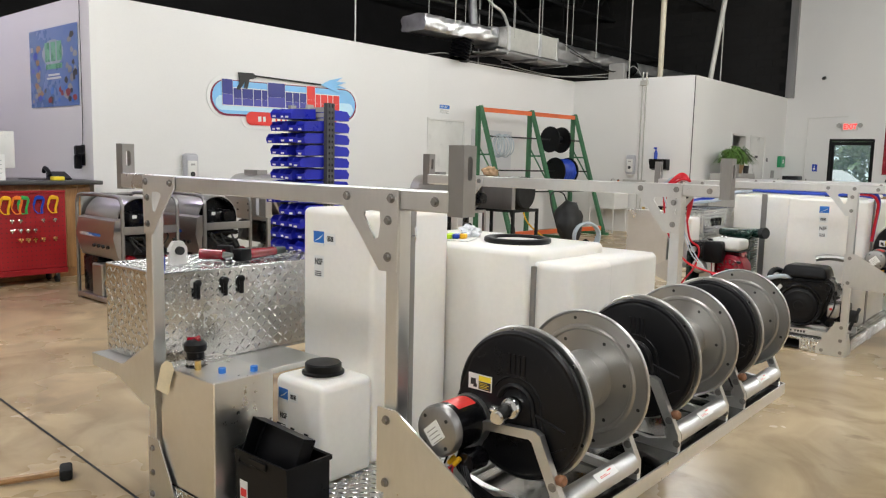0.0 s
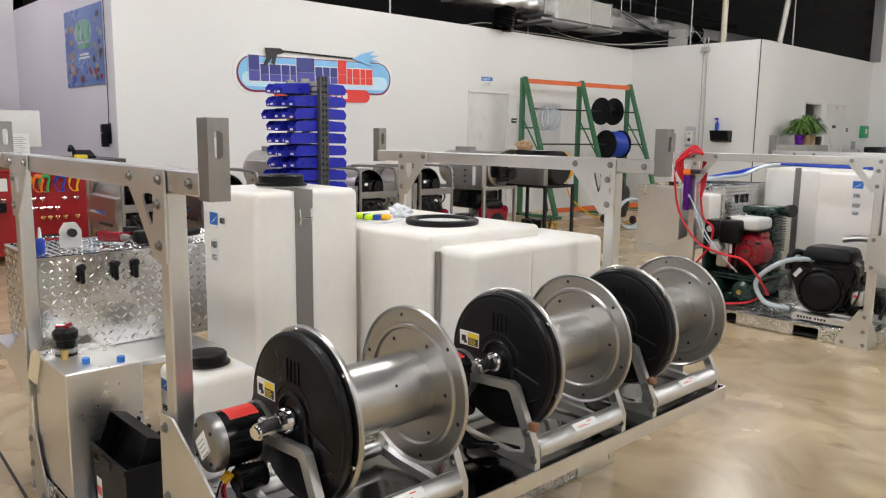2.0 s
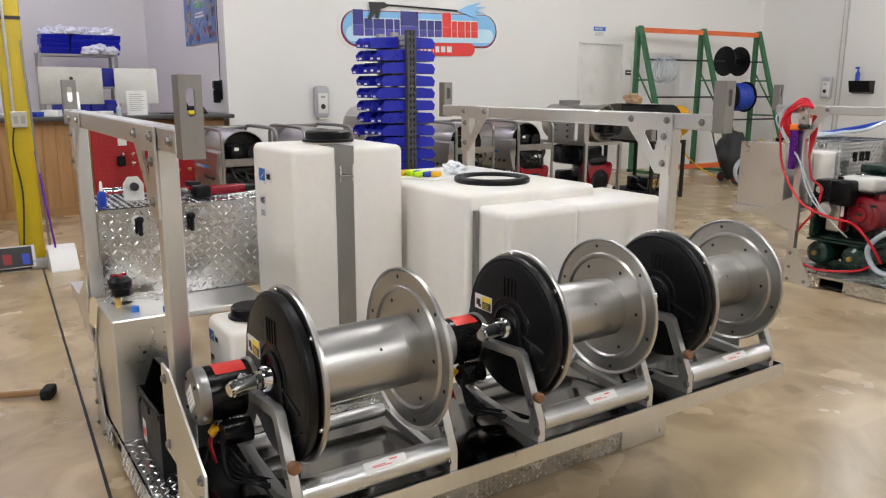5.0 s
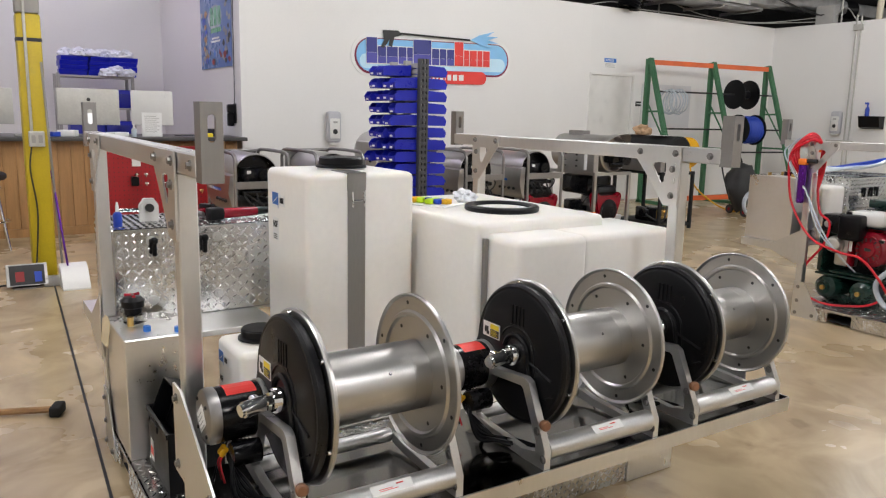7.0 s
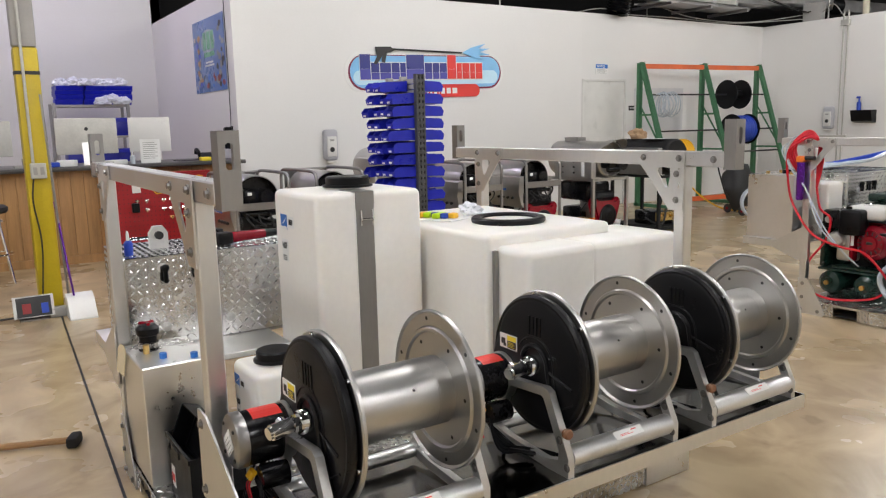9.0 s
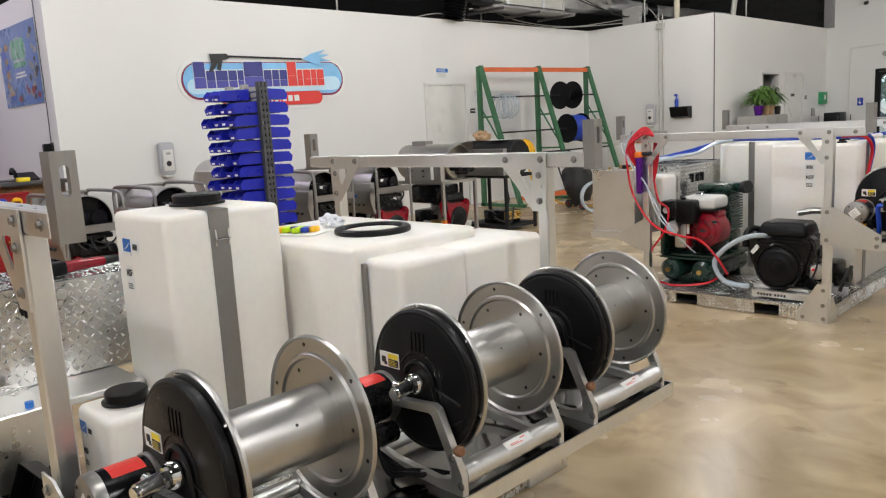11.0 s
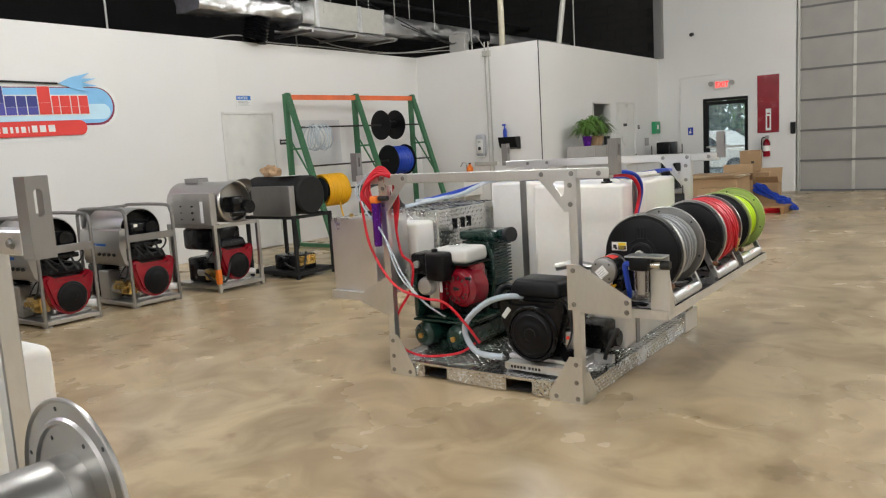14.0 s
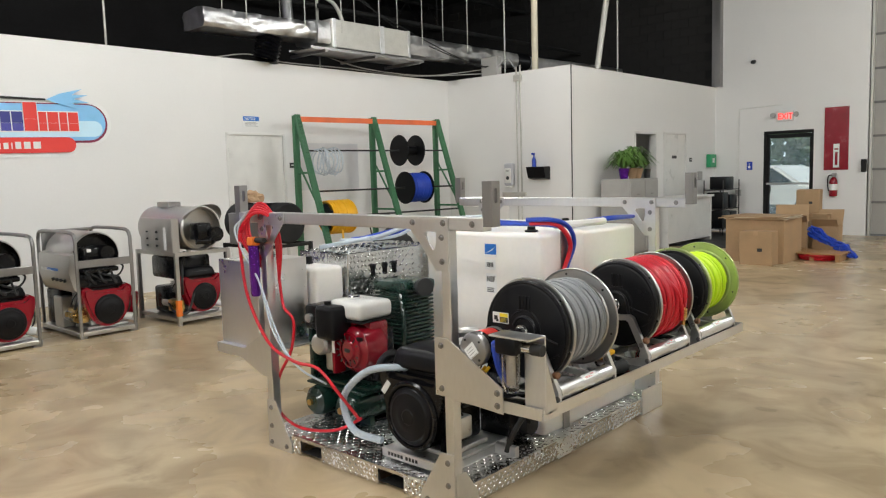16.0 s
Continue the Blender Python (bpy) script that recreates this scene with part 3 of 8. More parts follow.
def reel(at, label, hose=None, hose_r=0.0, flange=None, gap=0.345):
    """Hose reel: y runs along its axle; the far flange stands at y = 0, the near one at y = -gap."""
    H, R = 0.272, 0.211
    r = thing("hose_reel", at, label, "hose reel", "hose reels")
    fl = flange or STEEL
    prof = [(0.0, -0.003), (0.150, -0.003), (0.155, -0.010), (0.163, -0.010), (0.168, -0.003), (R - 0.01, -0.003), (R - 0.003, -0.009), (R, -0.007), (R, 0.001), (R - 0.008, 0.003), (0.168, 0.003), (0.162, -0.003), (0.154, -0.003), (0.149, 0.003), (0.0, 0.003)]
    f = part("outer_flange", lathe(B(), prof, (0, 0, H), (0, 1, 0), 72), fl, r, "spun steel flange with pressed ring")
    g = B()
    for k in range(6):
        a = k * math.tau / 6 + 0.74
        for q, b in ((0.187, 0), (0.132, 0.35)):
            c = (q * math.cos(a + b), -0.0036, H + q * math.sin(a + b))
            rod(g, c, (c[0], -0.0042, c[2]), 0.0055, seg=10)
            rod(g, (c[0], 0.0036, c[2]), (c[0], 0.0042, c[2]), 0.0055, seg=10)
    tagged(part("bolt_holes", g, INK, f), kind="stuff")
    d = part("drum", lathe(B(), [(0.09, -gap + 0.01), (0.09, -0.05), (0.0905, -0.0495), (0.0905, -0.046), (0.09, -0.0455), (0.09, -0.002)], (0, 0, H), (0, 1, 0), 56), STEEL, r, "brushed steel drum with a rolled seam")
    g = B()
    for k in range(3):
        a = k * math.tau / 3 + 0.5
        p = Vector((math.cos(a), 0, math.sin(a)))
        rod(g, Vector((0, -0.12, H)) + p * 0.0895, Vector((0, -0.12, H)) + p * 0.0925, 0.004, seg=8)
    tagged(part("drum_rivets", g, CHROME, d), kind="stuff")
    yi = -gap
    prof = [(0.0, yi - 0.005), (R - 0.004, yi - 0.005), (R, yi - 0.001), (R, yi + 0.006), (R - 0.006, yi + 0.009), (0.168, yi + 0.004), (0.162, yi + 0.010), (0.154, yi + 0.010), (0.149, yi + 0.004), (0.0, yi + 0.004)]
    f = part("inner_flange", lathe(B(), prof, (0, 0, H), (0, 1, 0), 72), fl, r)
    g = B()
    for k in range(6):
        a = k * math.tau / 6 + 0.71
        rod(g, (0.2 * math.cos(a), yi - 0.005, H + 0.2 * math.sin(a)), (0.2 * math.cos(a), yi - 0.012, H + 0.2 * math.sin(a)), 0.0055, seg=8)
    tagged(part("rivets", g, CHROME, f), kind="stuff")
    if hose:
        g = B()
        lathe(g, [(hose_r - 0.008, yi + 0.012), (hose_r - 0.008, -0.014)], (0, 0, H), (0, 1, 0), 40)
        hose_wrap(g, hose_r, yi + 0.016, -0.016, 0.0105, H, 15)
        hose_wrap(g, hose_r + 0.014, -0.04, yi + 0.05, 0.0105, H, 11, 0.007)
        w = part("wound_hose", g, hose, r, "hose wound in tight layers")
        if hose is HOSERED:
            g = tube(B(), [(0.13, yi + 0.12, H + 0.135), (0.19, yi + 0.17, H + 0.06), (0.205, yi + 0.21, H - 0.03), (0.19, yi + 0.25, H - 0.1)], 0.0105, 8)
            part("loose_turn", g, hose, w)
            g = rod(B(), (0.207, yi + 0.235, H - 0.045), (0.2, yi + 0.25, H - 0.085), 0.014, seg=10)
            rod(g, (0.2, yi + 0.25, H - 0.085), (0.19, yi + 0.262, H - 0.125), 0.009, seg=10)
            part("hose_coupling", g, BRASS, w, "dull brass quick coupling on the hose end")
    # black guard: round rim with a lobe over the chain towards the motor
    mx, mz = -0.15, H - 0.07
    yg = yi - 0.04
    g = lathe(B(), [(0.15, yi - 0.012), (0.196, yi - 0.012), (0.2, yi - 0.018), (0.2, yi - 0.03), (0.193, yi - 0.036), (0.15, yi - 0.036)], (0, 0, H), (0, 1, 0), 64, True)
    part("guard_rim", g, PLASTIC, r, "rounded black rim behind the chain guard")
    g = B()
    outline = []
    for k in range(49):
        a = math.radians(-122 + k * 268 / 48)
        outline.append((0.19 * math.cos(a), H + 0.19 * math.sin(a)))
    for k in range(9):
        a = math.radians(146 + k * 100 / 8)
        outline.append((mx + 0.075 * math.cos(a), mz + 0.075 * math.sin(a)))
    prism(g, outline, "y", yg + 0.012, yi - 0.02)
    top = [fc for fc in g.faces if fc.calc_center_median().y < yg + 0.0125 and len(fc.verts) > 10]
    bmesh.ops.inset_region(g, faces=top, thickness=0.004, depth=0.008)
    top = [fc for fc in g.faces if fc.calc_center_median().y < yg + 0.0045 and len(fc.verts) > 10]
    bmesh.ops.inset_region(g, faces=top, thickness=0.009, depth=0.004)
    c = part("guard", g, PLASTIC, r, "black moulded chain guard")
    yr = yg - 0.001
    g = B()
    arc = [(0.055 * math.cos(a), yr, H + 0.055 * math.sin(a)) for a in [math.radians(165 - k * 15) for k in range(11)]]
    tube(g, arc + [(0.066, yr, H - 0.05), (0.105, yr, H - 0.17)], 0.0085, 6, 3)
    arc = [(0.08 * math.cos(a), yr + 0.002, H + 0.08 * math.sin(a)) for a in [math.radians(150 - k * 15) for k in range(11)]]
    tube(g, arc + [(0.09, yr + 0.002, H - 0.05), (0.125, yr + 0.002, H - 0.13)], 0.004, 6, 3)
    tube(g, [(0.05, yr, H - 0.005), (0.155, yr, H - 0.035)], 0.004, 6, 2)
    tube(g, [(0.09, yr, H - 0.115), (0.16, yr, H - 0.075)], 0.003, 6, 2)
    for u in (-0.024, -0.008, 0.008, 0.024):
        box(g, -0.003 + u, 0.003 + u, yr - 0.002, yr + 0.005, H + 0.085, H + 0.14)
    box(g, -0.032, 0.032, yr - 0.001, yr + 0.005, H + 0.076, H + 0.083)
    part("moulded_rib", g, PLASTIC, c)
    st = part("sticker", box(B(), -0.16, -0.08, yg - 0.002, yg + 0.0005, H + 0.018, H + 0.062), WHITELABEL, r, "white and yellow warning sticker")
    part("yellow_field", box(B(), -0.124, -0.083, yg - 0.0027, yg - 0.002, H + 0.044, H + 0.059), YELLOWLABEL, st)
    g = box(B(), -0.124, -0.083, yg - 0.0027, yg - 0.002, H + 0.021, H + 0.043)
    box(g, -0.152, -0.134, yg - 0.0027, yg - 0.002, H + 0.03, H + 0.048)
    box(g, -0.142, -0.13, yg - 0.0027, yg - 0.002, H + 0.024, H + 0.034)
    part("printed_bars", g, INK, st)
    g = B()
    for k in range(4):
        box(g, -0.121, -0.089 - 0.006 * (k % 2), yg - 0.0033, yg - 0.0027, H + 0.0245 + k * 0.0045, H + 0.026 + k * 0.0045)
    part("printed_lines", g, YELLOWLABEL, st)
    # motor, axle and frame
    ye = yi - 0.19
    g = lathe(B(), [(0.0, ye), (0.058, ye), (0.066, ye + 0.004), (0.07, ye + 0.012), (0.07, ye + 0.03), (0.0685, ye + 0.031)], (mx, 0, mz), (0, 1, 0), 36)
    m = part("motor", rod(B(), (mx, ye + 0.03, mz), (mx, yg + 0.002, mz), 0.068, seg=36), GLOSSBLACK, r, "black electric motor")
    e = part("end_cap", g, STEELDARK, m, "cast grey end cap")
    g = B()
    for k in range(4):
        a = math.radians(45 + 90 * k)
        rod(g, (mx + 0.052 * math.cos(a), ye + 0.001, mz + 0.052 * math.sin(a)), (mx + 0.052 * math.cos(a), ye - 0.003, mz + 0.052 * math.sin(a)), 0.005, seg=6)
    tagged(part("cap_screws", g, RUBBER, e), kind="stuff")
    part("collar", rod(B(), (mx, yg - 0.012, mz), (mx, yg - 0.0005, mz), 0.072, seg=36), CAST, m)
    sp = part("spec_plate", prism(B(), [(mx - 0.041, mz - 0.004), (mx - 0.008, mz - 0.042), (mx + 0.034, mz - 0.006), (mx + 0.001, mz + 0.034)], "y", ye - 0.002, ye + 0.0005), WHITELABEL, m, "white specification sticker set askew")
    g = B()
    for k in range(4):
        q = 0.008 * k
        prism(g, [(mx - 0.028 + q, mz - 0.008 - q), (mx - 0.026 + q, mz - 0.01 - q), (mx + 0.002 + q, mz + 0.014 - q), (mx + q, mz + 0.016 - q)], "y", ye - 0.0026, ye - 0.002)
    part("printed_lines", g, GREYPAINT, sp)
    g = B()
    for k in range(6):
        a0, a1 = math.radians(58 + k * 11), math.radians(69 + k * 11)
        q = [(mx + 0.0687 * math.cos(a), y, mz + 0.0687 * math.sin(a)) for a in (a0, a1) for y in (ye + 0.05, ye + 0.125)]
        g.faces.new([g.verts.new(q[i]) for i in (0, 2, 3, 1)])
    part("red_label", g, REDLABEL, m, "red warning label")
    g = lathe(B(), [(0.0, yg - 0.03), (0.026, yg - 0.03), (0.03, yg - 0.024), (0.03, yg), (0, yg)], (0, 0, H), (0, 1, 0), 24)
    rod(g, (0, yg - 0.03, H), (0, yg - 0.065, H), 0.014, seg=16)
    s = part("axle_swivel", g, CHROME, r, "chrome swivel joint on the axle")
    g = rod(B(), (0.004, yg - 0.05, H), (0.012, yg - 0.1, H - 0.004), 0.019, seg=18)
    rod(g, (0.012, yg - 0.1, H - 0.004), (0.0135, yg - 0.108, H - 0.0048), 0.015, seg=18)
    rod(g, (-0.03, yg - 0.062, H), (0.0, yg - 0.062, H), 0.013, seg=14)
    part("swivel_barrel", g, CHROME, s)
    part("hex_nut", rod(B(), (0, yg - 0.03, H), (0, yg - 0.042, H), 0.021, seg=6), CHROME, s)
    outer = [(-0.105, 0.205), (-0.085, 0.218), (0.08, 0.232), (0.1, 0.222), (0.178, 0.055), (0.178, 0.0), (0.09, 0.0), (-0.1, 0.012), (-0.2, 0.03), (-0.165, 0.075)]
    inner = [(-0.078, 0.188), (-0.07, 0.196), (0.066, 0.206), (0.076, 0.2), (0.14, 0.068), (0.136, 0.04), (0.08, 0.026), (-0.08, 0.036), (-0.145, 0.048), (-0.125, 0.085)]
    for y in (yg - 0.022, 0.026):
        a = part("side_arm", framed(B(), outer, inner, y - 0.011, y + 0.011), CAST, r, "cast aluminium side arm")
        g = B()
        for u, z in ((0.125, 0.1), (0.155, 0.03)):
            bolt(g, (u + 0.018, y - 0.011, z), (0, -1, 0), 0.008, 0.005)
        tagged(part("arm_bolts", g, STEELDARK, a), kind="stuff")
    for x, z, q in ((0.15, 0.047, 0.031), (-0.165, 0.036, 0.02)):
        g = rod(B(), (x, yg - 0.01, z), (x, 0.015, z), q, seg=20)
        t = part("base_tube", g, CAST, r, "rounded aluminium base tube")
    part("chain_tail", rod(B(), (0.108, yg - 0.004, 0.115), (0.128, yg - 0.004, 0.075), 0.012, seg=8), PLASTIC, c)
    on = pose(0.15 + 0.031 * math.sin(0.65), -gap * 0.5, 0.047 + 0.031 * math.cos(0.65) + 0.0002, 0, math.degrees(0.65), 0)
    la = part("maker_label", moved(box(B(), -0.013, 0.013, -0.055, 0.055, 0.0, 0.0012), on), WHITELABEL, r, "white label with red bars")
    g = B()
    box(g, -0.007, -0.004, 0.012, 0.032, 0.0012, 0.0018)
    box(g, 0.0, 0.0015, -0.035, 0.0, 0.0012, 0.0018)
    box(g, 0.004, 0.0055, -0.035, 0.015, 0.0012, 0.0018)
    part("printed_bars", moved(g, on), REDLABEL, la)
    part("lock_knob", lathe(B(), [(0, 0), (0.009, 0), (0.01, 0.006), (0.014, 0.01), (0.015, 0.024), (0.01, 0.03), (0, 0.031)], (0.145, yg - 0.018, 0.118), (0.9, -0.2, 0.15), 18), BROWNKNOB, r, "brown lock knob")
    g = B()
    yw = yi - 0.12
    for k in range(5):
        o = 0.008 * k
        tube(g, [(mx + 0.03 + o * 0.5, yw + o, mz - 0.06), (mx + 0.04 + o, yw - 0.02, 0.1), (mx + 0.09 + o, yw + 0.01 - o, 0.05 - 0.006 * k), (mx + 0.16, yw + 0.03 + o, 0.02 + 0.004 * (k % 3)), (mx + 0.2 + 0.5 * o, yw + 0.08 + o, 0.012)], 0.0055, 6)
    tube(g, [(mx + 0.0, yw, mz - 0.055), (mx - 0.01, yw - 0.03, 0.08), (mx - 0.02, yw - 0.045, 0.012)], 0.003, 5)
    tube(g, [(mx + 0.2, yw + 0.08, 0.014), (mx + 0.17, yw + 0.02, 0.03), (mx + 0.1, yw + 0.005, 0.02), (mx + 0.05, yw + 0.05, 0.012)], 0.006, 6)
    w = part("wiring", g, PLASTIC, r, "bundled black motor cables")
    part("solenoid", rod(B(), (mx + 0.06, yw - 0.02, mz - 0.085), (mx + 0.06, yw + 0.05, mz - 0.085), 0.03, seg=18), GLOSSBLACK, r)
    for k, mm in enumerate((HOSERED, RUBBER, HOSERED)):
        g = tube(B(), [(mx + 0.035, yw - 0.03, mz - 0.09), (mx + 0.02 + 0.008 * k, yw - 0.04, 0.09), (mx + 0.03 + 0.012 * k, yw - 0.035, 0.045)], 0.0028, 5)
        part("lead_wire", g, mm, w)
    for u in (0.0, 0.018):
        part("yellow_cap", rod(B(), (mx + 0.035 + u, yw - 0.03, mz - 0.07), (mx + 0.02 + u, yw - 0.036, mz - 0.09), 0.007, seg=8), HOSEYELLOW, w)
    return r


def vat(name, at, sx, sy, sz, label, lid=None, lid_r=0.0, bevel=0.027, group=""):
    t = thing(name, at, label, "tank", group)
    part("body", box(B(), 0, sx, 0, sy, 0, sz, bevel, 4), POLY, t, angle=60)
    if lid:
        x, y = lid
        part("neck", rod(B(), (x, y, sz - 0.004), (x, y, sz + 0.012), lid_r * 1.05, seg=32), POLY, t)
        g = lathe(B(), [(0, 0.052), (lid_r * 0.9, 0.052), (lid_r * 0.97, 0.046), (lid_r * 0.97, 0.02), (lid_r * 1.12, 0.016), (lid_r * 1.12, 0.008), (0, 0.008)], (x, y, sz), (0, 0, 1), 40)
        part("screw_lid", g, PLASTIC, t, "black screw lid")
    return t


def tank_sticker(t, x, y, z, s=1.0, below=False):
    """Blue and white maker's sticker with the letters NSF below, on a face that looks to -y."""
    st = part("sticker", box(B(), x, x + 0.065 * s, y - 0.002, y - 0.001, z - 0.06 * s, z), BLUELABEL, t, "blue sticker with a white arc")
    part("white_field", box(B(), x, x + 0.065 * s, y - 0.0028, y - 0.002, z - 0.06 * s, z - 0.048 * s), WHITELABEL, st)
    part("white_field", prism(B(), [(x + 0.002, z - 0.045 * s), (x + 0.03 * s, z - 0.03 * s), (x + 0.06 * s, z - 0.012 * s), (x + 0.04 * s, z - 0.03 * s)], "y", y - 0.0028, y - 0.002), WHITELABEL, st)
    bx, bz = (x, z - 0.068 * s) if below else (x + 0.075 * s, z)
    st = part("sticker", box(B(), bx, bx + 0.06 * s, y - 0.002, y - 0.001, bz - 0.05 * s, bz - 0.005), WHITELABEL, t, "white bar-code sticker")
    g = B()
    for k in range(9):
        box(g, bx + (0.01 + k * 0.0045) * s, bx + (0.012 + k * 0.0045 + 0.0012 * (k % 2)) * s, y - 0.0028, y - 0.002, bz - 0.038 * s, bz - 0.016 * s)
    part("printed_bars", g, INK, st)
    z -= 0.035 * s if below else 0.0
    st = part("sticker", box(B(), x + 0.005, x + 0.065 * s, y - 0.002, y - 0.001, z - 0.19 * s, z - 0.10 * s), WHITELABEL, t)
    lettering("NSF", st, (x + 0.009, y - 0.0028, z - 0.138 * s), 0.036 * s, INK, "black letters NSF")
    g = B()
    for k in range(3):
        box(g, x + 0.012, x + 0.05 * s, y - 0.0028, y - 0.002, z - (0.17 + k * 0.008) * s, z - (0.166 + k * 0.008) * s)
    part("printed_bars", g, INK, st)


def lettering(text, parent, at, size, material, label="", rx=90, rz=0, xscale=0.8):
    """Flat raised letters as a mesh."""
    cu = bpy.data.curves.new("letters", "FONT")
    cu.body, cu.size, cu.extrude, cu.resolution_u, cu.offset = text, size, 0.0006, 2, size * 0.018
    tmp = bpy.data.objects.new("letters", cu)
    scene.collection.objects.link(tmp)
    me = bpy.data.meshes.new_from_object(tmp.evaluated_get(bpy.context.evaluated_depsgraph_get()))
    bpy.data.objects.remove(tmp)
    bpy.data.curves.remove(cu)
    me.transform(pose(*at, rx, 0, rz) @ Matrix.Diagonal((xscale, 1, 1, 1)))
    me.materials.clear()
    me.materials.append(material)
    ob = new("letters", me)
    ob.parent = parent
    if label:
        tagged(ob, label)
    return ob


S1, S2 = (-1.39, 1.45, 0), (-1.25, 6.085, 0)
s1 = skid(S1, 0.46, 1.242, 0.002, 0.0, -0.01, "bare aluminium skid frame with empty reels on its tray")
part("inner_shelf", box(B(), -SW - 0.003, -SW + 0.28, 0.29, 0.66, 0.49, 0.5145, 0.003), ALU, s1, "aluminium shelf edge under the tool box")
skid(S2, 0.545, 1.216, -0.038, 0.022, -0.022, "aluminium skid frame fitted with engines, tanks and full reels")
for y, gap in ((1.972, 0.322), (2.68, 0.335), (3.285, 0.335)):
    reel((S1[0] + 0.282, y, 0.46), "empty stainless hose reel with black guard and electric motor", gap=gap)
for y, h, fl, lb, gap in ((6.56, HOSEGREY, None, "hose reel wound with grey pressure hose", 0.33), (7.29, HOSERED, None, "hose reel wound with red pressure hose", 0.33), (7.87, HOSELIME, LIMESTEEL, "hose reel wound with lime yellow garden hose", 0.36)):
    reel((S2[0] + 0.282, y, 0.5455), lb, h, {HOSERED: 0.178, HOSEGREY: 0.152, HOSELIME: 0.138}[h], fl, gap)

# tanks and boxes on the empty skid
t = vat("tall_water_tank", (-2.63, 2.12, 0.1), 0.446, 0.48, 1.062, "tall white polyethylene tank with black screw lid and metal strap", (0.22, 0.25), 0.095)
tank_sticker(t, 0.078, 0.0, 0.962, 1.05)
g = B()
box(g, 0.447, 0.451, 0.172, 0.248, 0.02, 1.0)
box(g, 0.447, 0.453, 0.17, 0.25, 0.995, 1.062)
box(g, 0.30, 0.453, 0.17, 0.25, 1.061, 1.065)
st = part("strap", g, STEELDARK, t, "grey metal hold-down strap")
g = B()
for y in (0.19, 0.24):
    tube(g, [(0.456, y, 0.99), (0.461, y, 0.95), (0.456, y, 0.93)], 0.003, 6, 3)
rod(g, (0.459, 0.185, 0.955), (0.459, 0.245, 0.955), 0.003, seg=6)
part("strap_bolts", g, CHROME, st)

t = thing("large_water_tank", (-2.68, 2.63, 0.1), "large white stepped polyethylene tank with an open round manway", "tank")
g = B()
box(g, 0, 0.905, 0, 0.66, 0, 0.9, 0.025, 4)
part("body", g, POLY, t, angle=60)
part("front_step", box(B(), 0.78, 1.1, 0.045, 0.39, 0, 0.855, 0.03, 5), POLY, t, angle=60)
part("front_step", box(B(), 0.72, 1.085, 0.375, 0.88, 0, 0.853, 0.03, 5), POLY, t, angle=60)
part("manway_ring", lathe(B(), [(0.125, 0.0), (0.155, 0.0), (0.16, 0.006), (0.16, 0.02), (0.152, 0.026), (0.128, 0.026), (0.12, 0.018)], (0.62, 0.33, 0.898), (0, 0, 1), 48, True), PLASTIC, t, "black open manway ring")
part("manway_neck", lathe(B(), [(0.118, 0.0), (0.118, 0.012), (0.0, 0.004)], (0.62, 0.33, 0.898), (0, 0, 1), 40), POLY, t)
part("step_strap", box(B(), 0.907, 0.925, 0.026, 0.042, 0, 0.84), STEELDARK, t, "grey angle strap in the step")

t = thing("hydraulic_oil_tank", (-2.685, 1.466, 0.1), "bright aluminium oil tank with red and black filler cap", "tank")
part("body", box(B(), 0, 0.37, 0, 0.26, 0, 0.465, 0.004), OILTANK, t)
g = lathe(B(), [(0.032, 0), (0.034, 0.03), (0.042, 0.034), (0.045, 0.06), (0.03, 0.075), (0, 0.08)], (0.12, 0.08, 0.495), (0, 0, 1), 24)
c = part("filler_cap", g, PLASTIC, t, "black ribbed filler cap")
g = B()
for a in range(3):
    rod(g, (0.12, 0.08, 0.574), (0.12 + 0.03 * math.cos(a * 2.1), 0.08 + 0.03 * math.sin(a * 2.1), 0.574), 0.007, seg=8)
part("red_grip", g, REDPAINT, c)
part("sight_neck", rod(B(), (0.12, 0.08, 0.465), (0.12, 0.08, 0.5), 0.038, seg=24), PVC, c)
part("brass_fitting", rod(B(), (0.17, 0.06, 0.465), (0.17, 0.06, 0.5), 0.012, seg=10), BRASS, t)
for x, y in ((0.27, 0.1), (0.33, 0.2)):
    part("blue_plug", rod(B(), (x, y, 0.465), (x, y, 0.485), 0.014, seg=12), BLUELABEL, t)
solo("paper_tag", prism(B(), [(-0.06, -0.06), (0.0, -0.075), (0.035, 0.03), (0.025, 0.055), (-0.005, 0.06), (-0.03, 0.04)], "y", 0, 0.002), surface("manila_card", (0.72, 0.62, 0.42), 0.8), "manila paper tag hung from the oil tank", "tag", at=(-2.61, 1.452, 0.535), rz=14)

t = thing("battery_box", (-2.28, 1.53, 0.101), "open black plastic battery box with loose lid", "box")
g = B()
tub(g, 0, 0.30, 0, 0.19, 0, 0.22)
part("body", g, PLASTIC, t)
g = tub(B(), -0.13, 0.13, -0.085, 0.085, 0, 0.075, 0.005)
bmesh.ops.bevel(g, geom=[e for e in g.edges if abs(e.verts[0].co.z) < 0.001 and abs(e.verts[1].co.z) < 0.001], offset=0.012, segments=2, affect="EDGES")
for u in (-0.07, 0.0, 0.07):
    box(g, u - 0.008, u + 0.008, -0.088, 0.088, -0.006, 0.0005)
box(g, -0.05, 0.05, -0.1, -0.086, 0.02, 0.06, 0.004)
part("lid", moved(g, pose(0.15, 0.105, 0.215, 70, 6, 6)), PLASTIC, t, "loose black ribbed lid tipped into the box")
g = B()
